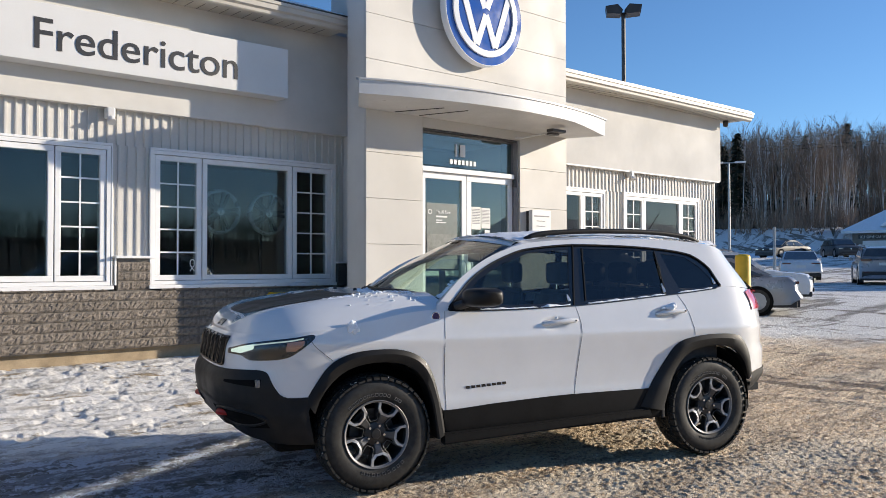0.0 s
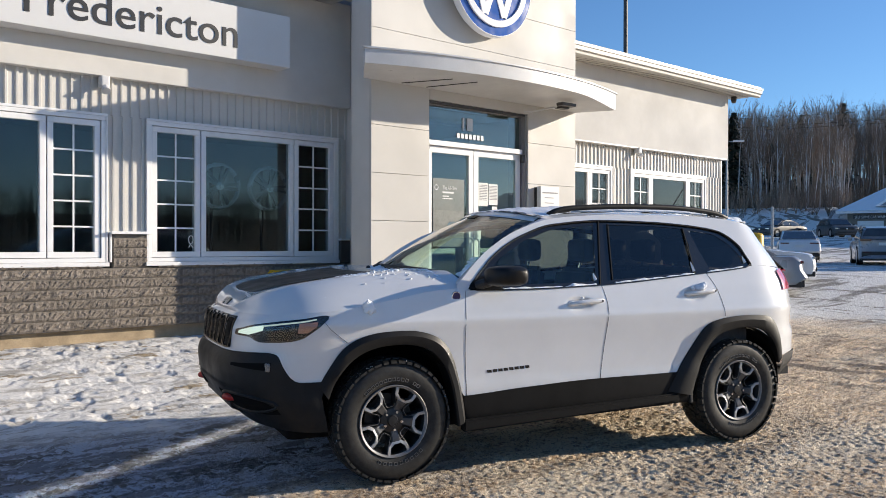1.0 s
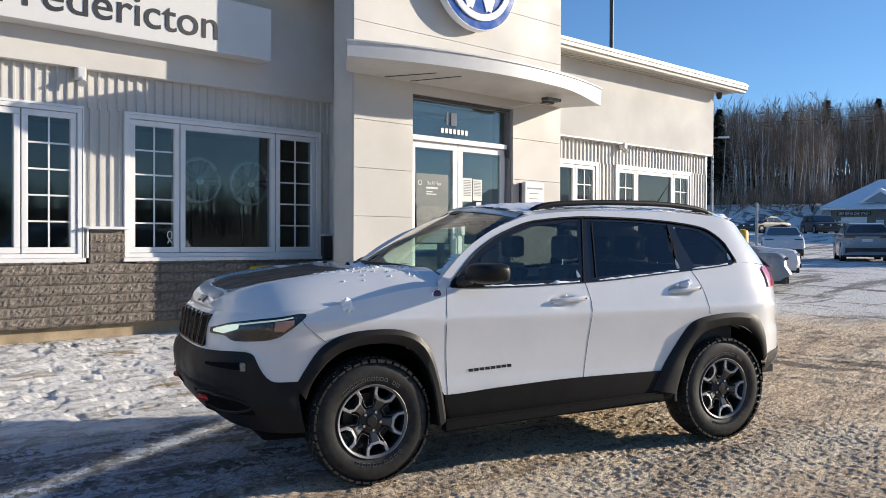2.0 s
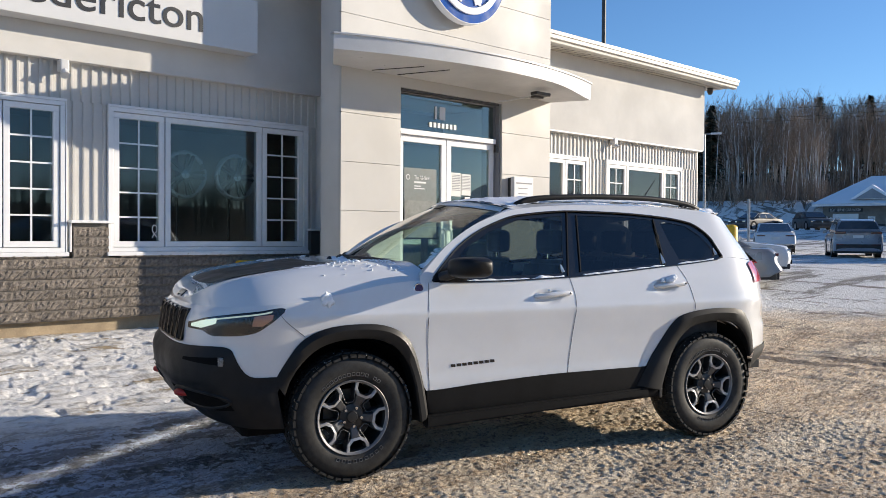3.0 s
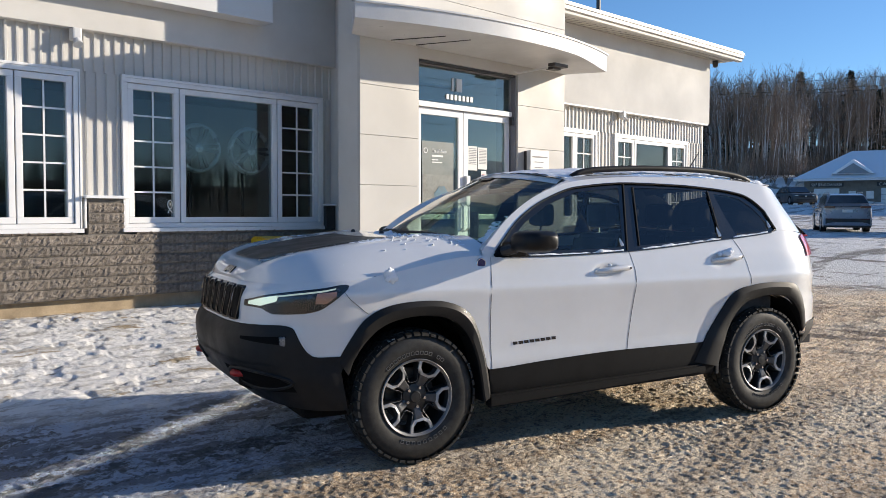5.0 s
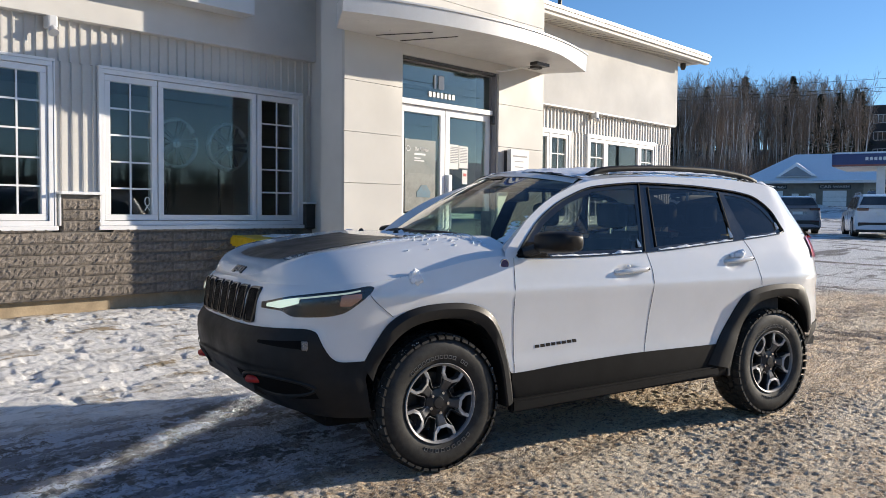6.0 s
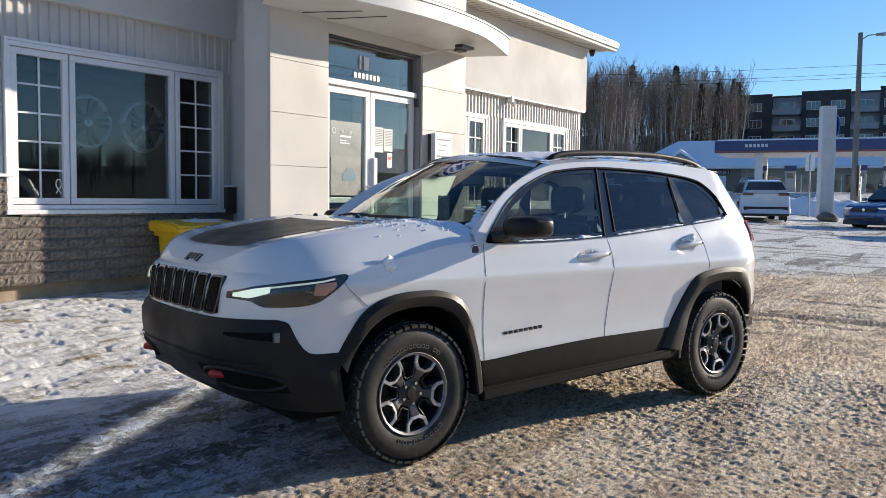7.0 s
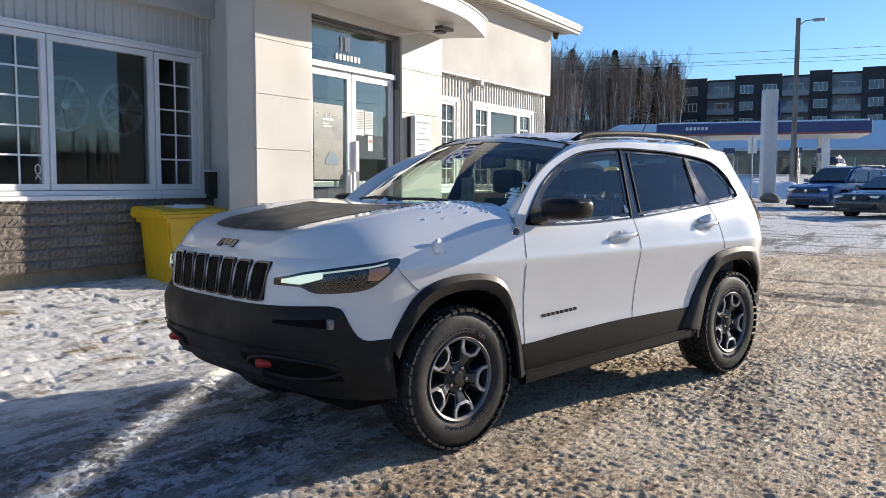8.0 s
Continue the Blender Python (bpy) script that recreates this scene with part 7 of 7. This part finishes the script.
bol = thing("bollard", pose(bx, by, lie(bx, by)), "yellow plastic-sleeved bollard beside the lot", "bollard")
part("sleeve", lathe(bmesh.new(), [(0.115, 0.0), (0.115, 1.56), (0.105, 1.60), (0.06, 1.615), (0.0001, 1.62)], 20), YELLOW, bol, smooth=True)


# ---------------------------------------------------------------- parked cars, simpler
def parked(name, m, paint, label, L=4.7, W=1.84, H=1.45, wheel=0.33, suv=False, lit=False):
    c = thing(name, m, label, "car", "parked cars")
    g = 0.20
    belt = H * (0.62 if suv else 0.64)
    f_, r_ = L / 2, -L / 2
    wb = L * 0.29
    hoodz = belt * (0.98 if suv else 0.93)
    prof = [(f_ - 0.05, g + 0.05), (f_, g + 0.25), (f_ - 0.03, belt * 0.72), (f_ - 0.18, hoodz * 0.92), (f_ - 0.9, hoodz), (f_ - 1.25, belt + 0.02),
            (r_ + (0.35 if suv else 0.95), belt + 0.03), (r_ + 0.12, belt + (0.0 if suv else 0.02)), (r_ + 0.02, belt * 0.75), (r_, g + 0.3), (r_ + 0.1, g + 0.05)]
    ring_ = [(p.x, p.y) for p in resample([(x, z, 0) for x, z in prof + prof[:1]], 48)][:-1]
    bm = bmesh.new()
    rows = []
    for t in (-1, -0.985, -0.94, -0.85, -0.6, 0, 0.6, 0.85, 0.94, 0.985, 1):
        ends = 1 - 0.05 * abs(t) ** 8
        rows.append([bm.verts.new((x * ends, t * W / 2 * (1 - 0.055 * abs((z - 0.52 * belt) / (0.55 * belt)) ** 3), z - 0.03 * abs(t) ** 6 * ramp(z, 0.5, belt))) for x, z in ring_])
    n = len(ring_)
    for a, b in zip(rows, rows[1:]):
        for i in range(n):
            bm.faces.new((a[i], a[(i + 1) % n], b[(i + 1) % n], b[i]))
    mid_x, mid_z = 0.0, 0.55 * belt
    for t, outer_ in ((-1, rows[0]), (1, rows[-1])):
        for f0 in (0.85, 0.6, 0.3):
            inner_ = []
            for v in outer_:
                x0, z0 = v.co.x, v.co.z
                k0 = f0 / (1.0 if outer_ in (rows[0], rows[-1]) else prev_f)
                x1, z1 = mid_x + (x0 - mid_x) * k0, mid_z + (z0 - mid_z) * k0
                inner_.append(bm.verts.new((x1, t * W / 2 * (1 - 0.055 * abs((z1 - 0.52 * belt) / (0.55 * belt)) ** 3), z1)))
            for i in range(n):
                bm.faces.new((outer_[i], outer_[(i + 1) % n], inner_[(i + 1) % n], inner_[i]))
            outer_, prev_f = inner_, f0
        bm.faces.new(outer_)
    part("body", bm, paint, c, smooth=50)
    # cabin
    if suv:
        cab = [(f_ - 1.2, belt), (f_ - 1.95, H - 0.05), (f_ - 2.6, H), (r_ + 0.75, H - 0.02), (r_ + 0.35, H - 0.10), (r_ + 0.08, belt)]
    else:
        cab = [(f_ - 1.15, belt), (f_ - 1.95, H - 0.05), (f_ - 2.4, H), (r_ + 1.5, H - 0.03), (r_ + 0.55, belt + 0.02)]
    bm = bmesh.new()
    rows = []
    for t in (-1, 1):
        rows.append([bm.verts.new((x, t * W / 2 * (0.94 if z < belt + 0.05 else 0.76), z)) for x, z in cab])
    n = len(cab)
    for i in range(n):
        bm.faces.new((rows[0][i], rows[0][(i + 1) % n], rows[1][(i + 1) % n], rows[1][i]))
    bm.faces.new(rows[0])
    bm.faces.new(rows[1][::-1])
    bmesh.ops.bevel(bm, geom=list(bm.edges), offset=0.09, segments=4, affect="EDGES")
    part("cabin", bm, paint, c, smooth=50)

    def quad(nm, pts, material):
        b_ = bmesh.new()
        b_.faces.new([b_.verts.new(p) for p in pts])
        return part(nm, b_, material, c)

    def cy_(z, k=1.004):
        return W / 2 * (0.94 + (0.76 - 0.94) * (z - belt) / (H - belt)) * k + 0.008
    z0, z1 = belt + 0.05, H - 0.12
    xs0, xs1 = cab[0][0] - 0.28, cab[1][0] - 0.12
    xe0, xe1 = cab[-1][0] + (0.35 if suv else 0.30), (cab[-3][0] if suv else cab[-2][0]) + (-0.05 if suv else 0.12)
    cuts = [0.0, 0.47, 0.53, 1.0] if not suv else [0.0, 0.36, 0.40, 0.72, 0.76, 1.0]
    for s in (1, -1):
        for a, b in zip(cuts[::2], cuts[1::2]):
            lo0, lo1 = xs0 + (xe0 - xs0) * a, xs0 + (xe0 - xs0) * b
            hi0, hi1 = xs1 + (xe1 - xs1) * a, xs1 + (xe1 - xs1) * b
            quad("side_window", [(lo0, s * cy_(z0), z0), (lo1, s * cy_(z0), z0), (hi1, s * cy_(z1), z1), (hi0, s * cy_(z1), z1)], FAR_GLASS)
    for (x0, a0), (x1, a1), nm in ((cab[0], cab[1], "windscreen"), (cab[-1], (cab[-3] if suv else cab[-2]), "rear_window")):
        if nm == "rear_window" and suv:
            (x1, a1) = cab[-2]
        d = 0.025 if nm == "windscreen" else -0.025
        low = 0.34 if suv and nm == "rear_window" else 0.14
        zA, zB = a0 + (a1 - a0) * low, a0 + (a1 - a0) * 0.94
        xA, xB = x0 + (x1 - x0) * low + d, x0 + (x1 - x0) * 0.94 + d
        quad(nm, [(xA, -W * 0.42, zA + 0.01), (xA, W * 0.42, zA + 0.01), (xB, W * 0.34, zB + 0.01), (xB, -W * 0.34, zB + 0.01)], FAR_GLASS)
    part("lower_trim", box(r_ + 0.05, f_ - 0.05, -W * 0.485, W * 0.485, g - 0.02, g + 0.13, 0.03), BLACK, c)
    for s in (1, -1):
        part("headlamp", box(f_ - 0.34, f_ - 0.045, s * W * 0.27, s * W * 0.455, belt * 0.70, belt * 0.80, 0.02), (DRL if lit else CHROME), c)
        if suv:
            part("tail_lamp", box(r_ + 0.045, r_ + 0.30, s * W * 0.25, s * W * 0.476, belt - 0.03, belt + 0.08, 0.02), TAIL_DARK, c)
            part("rear_reflector", box(r_ - 0.058, r_ + 0.03, s * W * 0.26, s * W * 0.44, g + 0.32, g + 0.36, 0.006), TAIL_DARK, c)
        else:
            part("tail_lamp", box(r_ + 0.01, r_ + 0.22, s * W * 0.25, s * W * 0.462, belt * 0.83, belt * 0.90, 0.015), TAIL_DARK, c)
        part("door_mirror", box(f_ - 1.55, f_ - 1.40, s * W * 0.5, s * (W * 0.5 + 0.16), belt + 0.02, belt + 0.16, 0.03), paint, c)
        for k in (wb, -wb):
            w = part("wheel", tube(bmesh.new(), [(k, s * (W / 2 - 0.22), wheel), (k, s * (W / 2 + 0.005), wheel)], wheel, 24), RUBBER, c, smooth=40)
            part("rim", tube(bmesh.new(), [(k, s * (W / 2 - 0.02), wheel), (k, s * (W / 2 + 0.012), wheel)], wheel * 0.66, 16), GALV, w, smooth=40)
            # near-black ring on the flank in place of the shade in a cut arch
            part("arch", lathe(bmesh.new(), [(wheel * 1.16, 0.0), (wheel * 1.16, 0.008), (wheel * 0.9, 0.008)], 28, Matrix.Translation((k, s * W / 2, wheel)) @ Matrix.Rotation(radians(-90 * s), 4, "X")), SEAM, c)
    part("grille", box(f_ - 0.02, f_ + 0.015, -W * 0.28, W * 0.28, belt * 0.62, belt * 0.76, 0.01), BLACK, c)
    part("front_intake", box(f_ - 0.03, f_ + 0.010, -W * 0.38, W * 0.38, g + 0.12, g + 0.24, 0.01), BLACK, c)
    part("rear_intake", box(r_ - (0.05 if suv else 0.014), r_ + 0.09, -W * 0.45, W * 0.45, g - 0.01, g + (0.36 if suv else 0.16), 0.02), BLACK, c)
    zp = belt * (0.80 if suv else 0.66)
    part("plate_bar", box(r_ + (0.015 if suv else -0.02), r_ + 0.07, -0.20, 0.20, zp, zp + 0.12, 0.005), PAPER, c)
    bm = bmesh.new()
    lathe(bm, [(0.0001, 0.01), (0.06, 0.008), (0.065, 0.0)], 16, pose(f_ + 0.014, 0, belt * 0.70, 0, 90))
    part("front_emblem", bm, CHROME, c)
    if suv:
        for s in (1, -1):
            part("roof_rail", tube(bmesh.new(), [(f_ - 2.2, s * W * 0.35, H), (f_ - 2.4, s * W * 0.355, H + 0.05), (r_ + 1.0, s * W * 0.355, H + 0.05), (r_ + 0.8, s * W * 0.35, H)], 0.02, 6), GALV, c)
    return c


TAIL_DARK = mat("dark_red_lens", (0.085, 0.008, 0.01), 0.15, var=0.1, bump=0, coat=1.0)
SILVER = mat("silver_paint", (0.27, 0.27, 0.28), 0.32, metal=0.3, var=0.05, bump=0, coat=0.8)
GREY_PAINT = mat("grey_paint", (0.06, 0.064, 0.07), 0.5, metal=0.0, var=0.06, bump=0, coat=0.15)
WHITE_PAINT = mat("plain_white_paint", (0.72, 0.73, 0.74), 0.3, var=0.04, bump=0, coat=0.8)
BLUE_PAINT = mat("blue_paint", (0.012, 0.06, 0.20), 0.25, metal=0.3, var=0.1, bump=0, coat=1.0)
DARK_PAINT = mat("black_paint", (0.015, 0.015, 0.017), 0.25, var=0.1, bump=0, coat=1.0)


def park(stand, heading, dist, facing, *a, **k):
    x, y = out(heading, dist, stand)
    return parked("parked_car", pose(x, y, lie(x, y) - 0.005, 0, 0, facing), *a, **k)


# facing: degrees from +X in which the nose points
park(3, 69.1, 41.5, 27, SILVER, "silver SUV with snow-dusted tailgate on packed snow", L=4.75, W=1.88, H=1.64, wheel=0.37, suv=True)
park(8, 76.55, 38.8, 23, WHITE_PAINT, "white SUV seen from behind, on packed snow", L=4.7, W=1.88, H=1.68, wheel=0.37, suv=True)
park(3, 64.6, 46, 28, WHITE_PAINT, "white saloon car with dirty boot lid", H=1.45)
park(0, 63.3, 74, 168, GREY_PAINT, "dark grey saloon car side-on by the snow bank", H=1.44)
park(0, 66.6, 74, 222, GREY_PAINT, "dark grey hatchback facing the lot", H=1.5, L=4.4, suv=True)
parked("parked_car", pose(19.95, 12.3, lie(19.95, 12.3), 0, 0, 120), SILVER, "silver saloon car beside the showroom", H=1.45)
parked("parked_car", pose(23.4, 13.4, lie(23.4, 13.4), 0, 0, -62), WHITE_PAINT, "white crossover nosing out beside the silver car", H=1.50, L=4.5, suv=True, wheel=0.35)
park(8, 84.85, 38.5, 152, BLUE_PAINT, "blue SUV parked at the lot's edge", L=4.95, W=1.95, H=1.74, wheel=0.38, suv=True)
park(8, 87.9, 33.5, 147, DARK_PAINT, "black saloon car parked at the lot's edge", H=1.45)
park(8, 84.0, 78, 175, GREY_PAINT, "dark pickup-sized car at the fuel pumps", H=1.6, suv=True)
park(8, 76.0, 82, 10, DARK_PAINT, "dark car by the store front", H=1.5)

# ploughed snow ridge in front of the street
def snow_bank(h0, h1, dist, height, depth, label, seed):
    bm = bmesh.new()
    n = 70
    rows = []
    for j in range(9):
        row = []
        for i in range(n + 1):
            h = h0 + (h1 - h0) * i / n
            d = dist + depth * (j / 8 - 0.5)
            x, y = out(h, d)
            bell = math.sin(math.pi * j / 8)
            nz = 0.75 + 0.3 * noise.noise((x * 0.5, y * 0.5, seed)) + 0.2 * noise.noise((x * 1.6, y * 1.6, seed + 3))
            row.append(bm.verts.new((x, y, lie(x, y) - 0.06 + max(0.0, height * bell * nz * math.sin(math.pi * min(1, max(0, i / n))) ** 0.3))))
        rows.append(row)
    for r0, r1 in zip(rows, rows[1:]):
        for i in range(n):
            bm.faces.new((r0[i], r0[i + 1], r1[i + 1], r1[i]))
    t = thing("snow_bank", Matrix(), label, "snow bank", at_world=True)
    part("drift", bm, SNOW, t, smooth=True)


snow_bank(74, 84, 47, 1.0, 3.0, "ploughed heap of snow along the street", 1.0)
snow_bank(57, 67.0, 95, 0.8, 6.0, "long ploughed snow bank below the woods", 5.0)

# ---------------------------------------------------------------- woods
BARK = mat("grey_bark", (0.50, 0.41, 0.32), 0.9, var=0.3, scale=0.25, fine=4, bump=0.0, island=0.5)
BIRCH = mat("pale_bark", (0.92, 0.87, 0.78), 0.85, var=0.25, scale=0.5, fine=6, bump=0.0, island=0.35)
TWIG = mat("twigs", (0.44, 0.325, 0.235), 0.9, var=0.3, scale=0.2, fine=3, bump=0.0, island=0.5)
NEEDLE = mat("fir_needles", (0.055, 0.068, 0.036), 0.85, var=0.35, scale=0.4, fine=3, bump=0.0, island=0.4)


class Sheaf:
    """Collects thin tapered sticks into one mesh."""
    def __init__(self):
        self.v, self.f = [], []

    def stick(self, p, q, r0, r1):
        d = (q - p)
        s = d.orthogonal().normalized()
        t = d.normalized().cross(s)
        b = len(self.v)
        for c, r in ((p, r0), (q, r1)):
            for k in range(3):
                a = 2.0944 * k
                self.v.append(c + r * (math.cos(a) * s + math.sin(a) * t))
        for k in range(3):
            j = (k + 1) % 3
            self.f.append((b + k, b + j, b + 3 + j, b + 3 + k))

    def done(self, name, material, label, category):
        me = bpy.data.meshes.new(name)
        me.from_pydata([tuple(v) for v in self.v], [], self.f)
        me.materials.append(material)
        return tagged(new(name, me), label, category, kind="stuff")


rw = random.Random(11)
trunks, birches, twigs = Sheaf(), Sheaf(), Sheaf()


def bare_tree(x, y, h, pale):
    z = lie(x, y)
    sh = birches if pale else trunks
    p = Vector((x, y, z - 0.2))
    lean = Vector((rw.uniform(-0.06, 0.06), rw.uniform(-0.06, 0.06), 1))
    r = 0.0062 * h * rw.uniform(0.7, 1.3)
    knots = [p]
    for k in range(4):
        lean = (lean + Vector((rw.uniform(-0.06, 0.06), rw.uniform(-0.06, 0.06), 0))).normalized()
        knots.append(knots[-1] + lean * h / 4)
    for k in range(4):
        sh.stick(knots[k], knots[k + 1], r * (1 - 0.23 * k), r * (1 - 0.23 * (k + 1)))
    for b in range(rw.randint(12, 18)):
        f_ = rw.uniform(0.32, 0.98)
        k = min(3, int(f_ * 4))
        base = knots[k].lerp(knots[k + 1], f_ * 4 - k)
        a = rw.uniform(0, 6.283)
        ln = h * rw.uniform(0.10, 0.24) * (1.25 - f_ * 0.7)
        d = Vector((math.cos(a), math.sin(a), rw.uniform(1.2, 3.2))).normalized()
        tip = base + d * ln
        (twigs if rw.random() < 0.75 else sh).stick(base, tip, r * 0.30, r * 0.10)
        for q in range(5):
            g_ = rw.uniform(0.25, 1.0)
            s0 = base.lerp(tip, g_)
            d2 = (d + Vector((rw.uniform(-0.8, 0.8), rw.uniform(-0.8, 0.8), rw.uniform(-0.1, 0.7)))).normalized()
            twigs.stick(s0, s0 + d2 * ln * rw.uniform(0.3, 0.75), r * 0.15, r * 0.06)


for i in range(2100):
    h = rw.uniform(52, 74.6)
    d0 = 105 if h < 68 else 124
    d = d0 + 95 * rw.random() ** 1.3
    x, y = out(h, d)
    far_k = (d - 105) / 75
    bare_tree(x, y, rw.uniform(8.8, 12.6) + 1.5 * far_k, rw.random() < 0.40)
# brush at the wood's edge
for i in range(1300):
    h = rw.uniform(54, 74.4)
    d = rw.uniform(101, 126) + (0 if h < 68 else 18)
    x, y = out(h, d)
    b = Vector((x, y, lie(x, y) - 0.1))
    for k in range(5):
        a = rw.uniform(0, 6.283)
        twigs.stick(b, b + Vector((math.cos(a) * 0.7, math.sin(a) * 0.7, rw.uniform(0.8, 3.2))), 0.035, 0.012)
trunks.done("bare_woods", BARK, "grey-brown bare trunks of a winter wood", "trees")
birches.done("birch_woods", BIRCH, "pale birch trunks in the winter wood", "trees")
twigs.done("wood_twigs", TWIG, "fine brown twigs and brush of the winter wood", "trees")


def fir(h, d, height):
    x, y = out(h, d)
    t = thing("fir_tree", pose(x, y, lie(x, y)), "dark green fir standing among bare trees", "tree", "firs")
    part("trunk", tube(bmesh.new(), [(0, 0, -0.3), (0, 0, height * 0.95)], [0.16, 0.03], 6), BARK, t)
    vs, fs = [], []
    n = int(height * 5)
    for k in range(n):
        f_ = (k + rw.random()) / n
        z = height * (0.18 + 0.82 * f_)
        reach = (1 - f_) ** 0.8 * height * 0.19 + 0.12
        for b in range(7):
            a = rw.uniform(0, 6.283)
            ln = reach * rw.uniform(0.55, 1.15)
            dx, dy = math.cos(a), math.sin(a)
            for c in range(4):
                g_ = (c + rw.random()) / 4
                w = 0.20 * (1.2 - g_) + 0.08
                cx0, cy0, cz0 = dx * ln * g_, dy * ln * g_, z - ln * 0.35 * g_ + rw.uniform(-0.1, 0.1)
                e = len(vs)
                vs += [(cx0 - dy * w, cy0 + dx * w, cz0 + rw.uniform(-0.12, 0.05)), (cx0 + dy * w, cy0 - dx * w, cz0 + rw.uniform(-0.12, 0.05)), (cx0 + dx * 0.45, cy0 + dy * 0.45, cz0 - 0.22)]
                fs.append((e, e + 1, e + 2))
    me = bpy.data.meshes.new("crown")
    me.from_pydata(vs, [], fs)
    me.materials.append(NEEDLE)
    o = new("crown", me)
    o.parent = t


for h, d, height in ((61.3, 106, 11.5), (60.4, 109, 10.5), (67.6, 130, 14.0), (70.4, 138, 14.0), (72.0, 130, 11.0), (73.1, 134, 11.4), (74.0, 150, 12.0), (65.3, 124, 12.4), (58.8, 112, 11.6), (74.3, 140, 11.5), (63.5, 118, 8.5)):
    fir(h, d, height)


# ---------------------------------------------------------------- across the road, behind: seen in the glass
trunks, birches, twigs = Sheaf(), Sheaf(), Sheaf()
for i in range(1500):
    x, y = rw.uniform(-70, 190), -rw.uniform(84, 150)
    z = 0.09 * (-y - 66) * (1 + 0.35 * noise.noise((x * 0.02, 1, 2)))
    p = Vector((x, y, z - 0.5))
    h = rw.uniform(3.0, 6.5)
    trunks.stick(p, p + Vector((rw.uniform(-0.3, 0.3), 0, h)), 0.10, 0.02)
    for k in range(9):
        b = p + Vector((0, 0, h * rw.uniform(0.25, 0.95)))
        twigs.stick(b, b + Vector((rw.uniform(-1.3, 1.3), rw.uniform(-0.6, 0.6), rw.uniform(0.3, 1.5))), 0.05, 0.015)
# shade put into the colour: a far darker copy of bark and twigs
DIM_WOOD = mat("shade_toned_wood", (0.034, 0.035, 0.029), 0.95, var=0.3, scale=0.2, bump=0.0, island=0.4)
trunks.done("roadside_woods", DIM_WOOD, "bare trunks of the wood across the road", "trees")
twigs.done("roadside_twigs", DIM_WOOD, "dim twigs of the wood across the road", "trees")
bm = bmesh.new()
n = 60
rows = []
for j, (dy, hz) in enumerate(((-66, 0), (-90, 2.2), (-120, 5.0), (-150, 7.6), (-190, 8.2))):
    rows.append([bm.verts.new((-140 + 340 * i / n, dy, -0.3 + hz * (1 + 0.35 * noise.noise(((-140 + 340 * i / n) * 0.02, 1, 2))))) for i in range(n + 1)])
for r0, r1 in zip(rows, rows[1:]):
    for i in range(n):
        bm.faces.new((r0[i], r0[i + 1], r1[i + 1], r1[i]))
rise = thing("wooded_rise", pose(20, -80, 0), "dark wooded rise across the road", "hill", kind="structure", at_world=True)
# slope colour darkened likewise, so the trunks merge with it in the glass
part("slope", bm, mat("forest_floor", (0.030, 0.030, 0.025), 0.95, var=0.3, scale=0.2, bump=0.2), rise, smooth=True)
shop = thing("roadside_building", pose(72, -38, 0), "low grey building with a snowy gable roof across the road", "building")
part("wall", box(-14, 14, -6, 6, -0.2, 3.6), STORE_WALL, shop)
bm = bmesh.new()
prism(bm, [(-7, 3.55), (7, 3.55), (0, 6.4)], lambda u, v_, w: Vector((-15 + w, u, v_)), 30)
part("roof", bm, SNOW, shop)
for x in (-11, -6, -1, 4, 9):
    part("window", box(x, x + 2.4, 6.0, 6.05, 1.0, 2.6), FAR_GLASS, shop)
for x in (-48, 4, 56, 108):
    rp = thing("utility_pole", pose(x, -15, -0.3), "weathered wooden utility pole beside the road", "pole", "roadside poles")
    part("shaft", tube(bmesh.new(), [(0, 0, 0), (0.1, 0, 9.6)], [0.16, 0.11], 10), WOOD_POLE, rp)
    part("cross_arm", box(-0.06, 0.06, -1.1, 1.1, 8.9, 9.02, 0.01), WOOD_POLE, rp)
for y, z in ((-16, 8.8), (-14, 8.8), (-15, 7.3), (-15, 6.7)):
    w = thing("overhead_wire", Matrix.Translation((4, y, z)), "thin black overhead wire along the road", "wire", "overhead wires", at_world=True)
    for x in (-48, 4, 56):
        part("span", tube(bmesh.new(), [(x + 52 * k / 12, y, z - 4 * 0.7 * (k / 12) * (1 - k / 12)) for k in range(13)], 0.016, 4), SEAM, w)
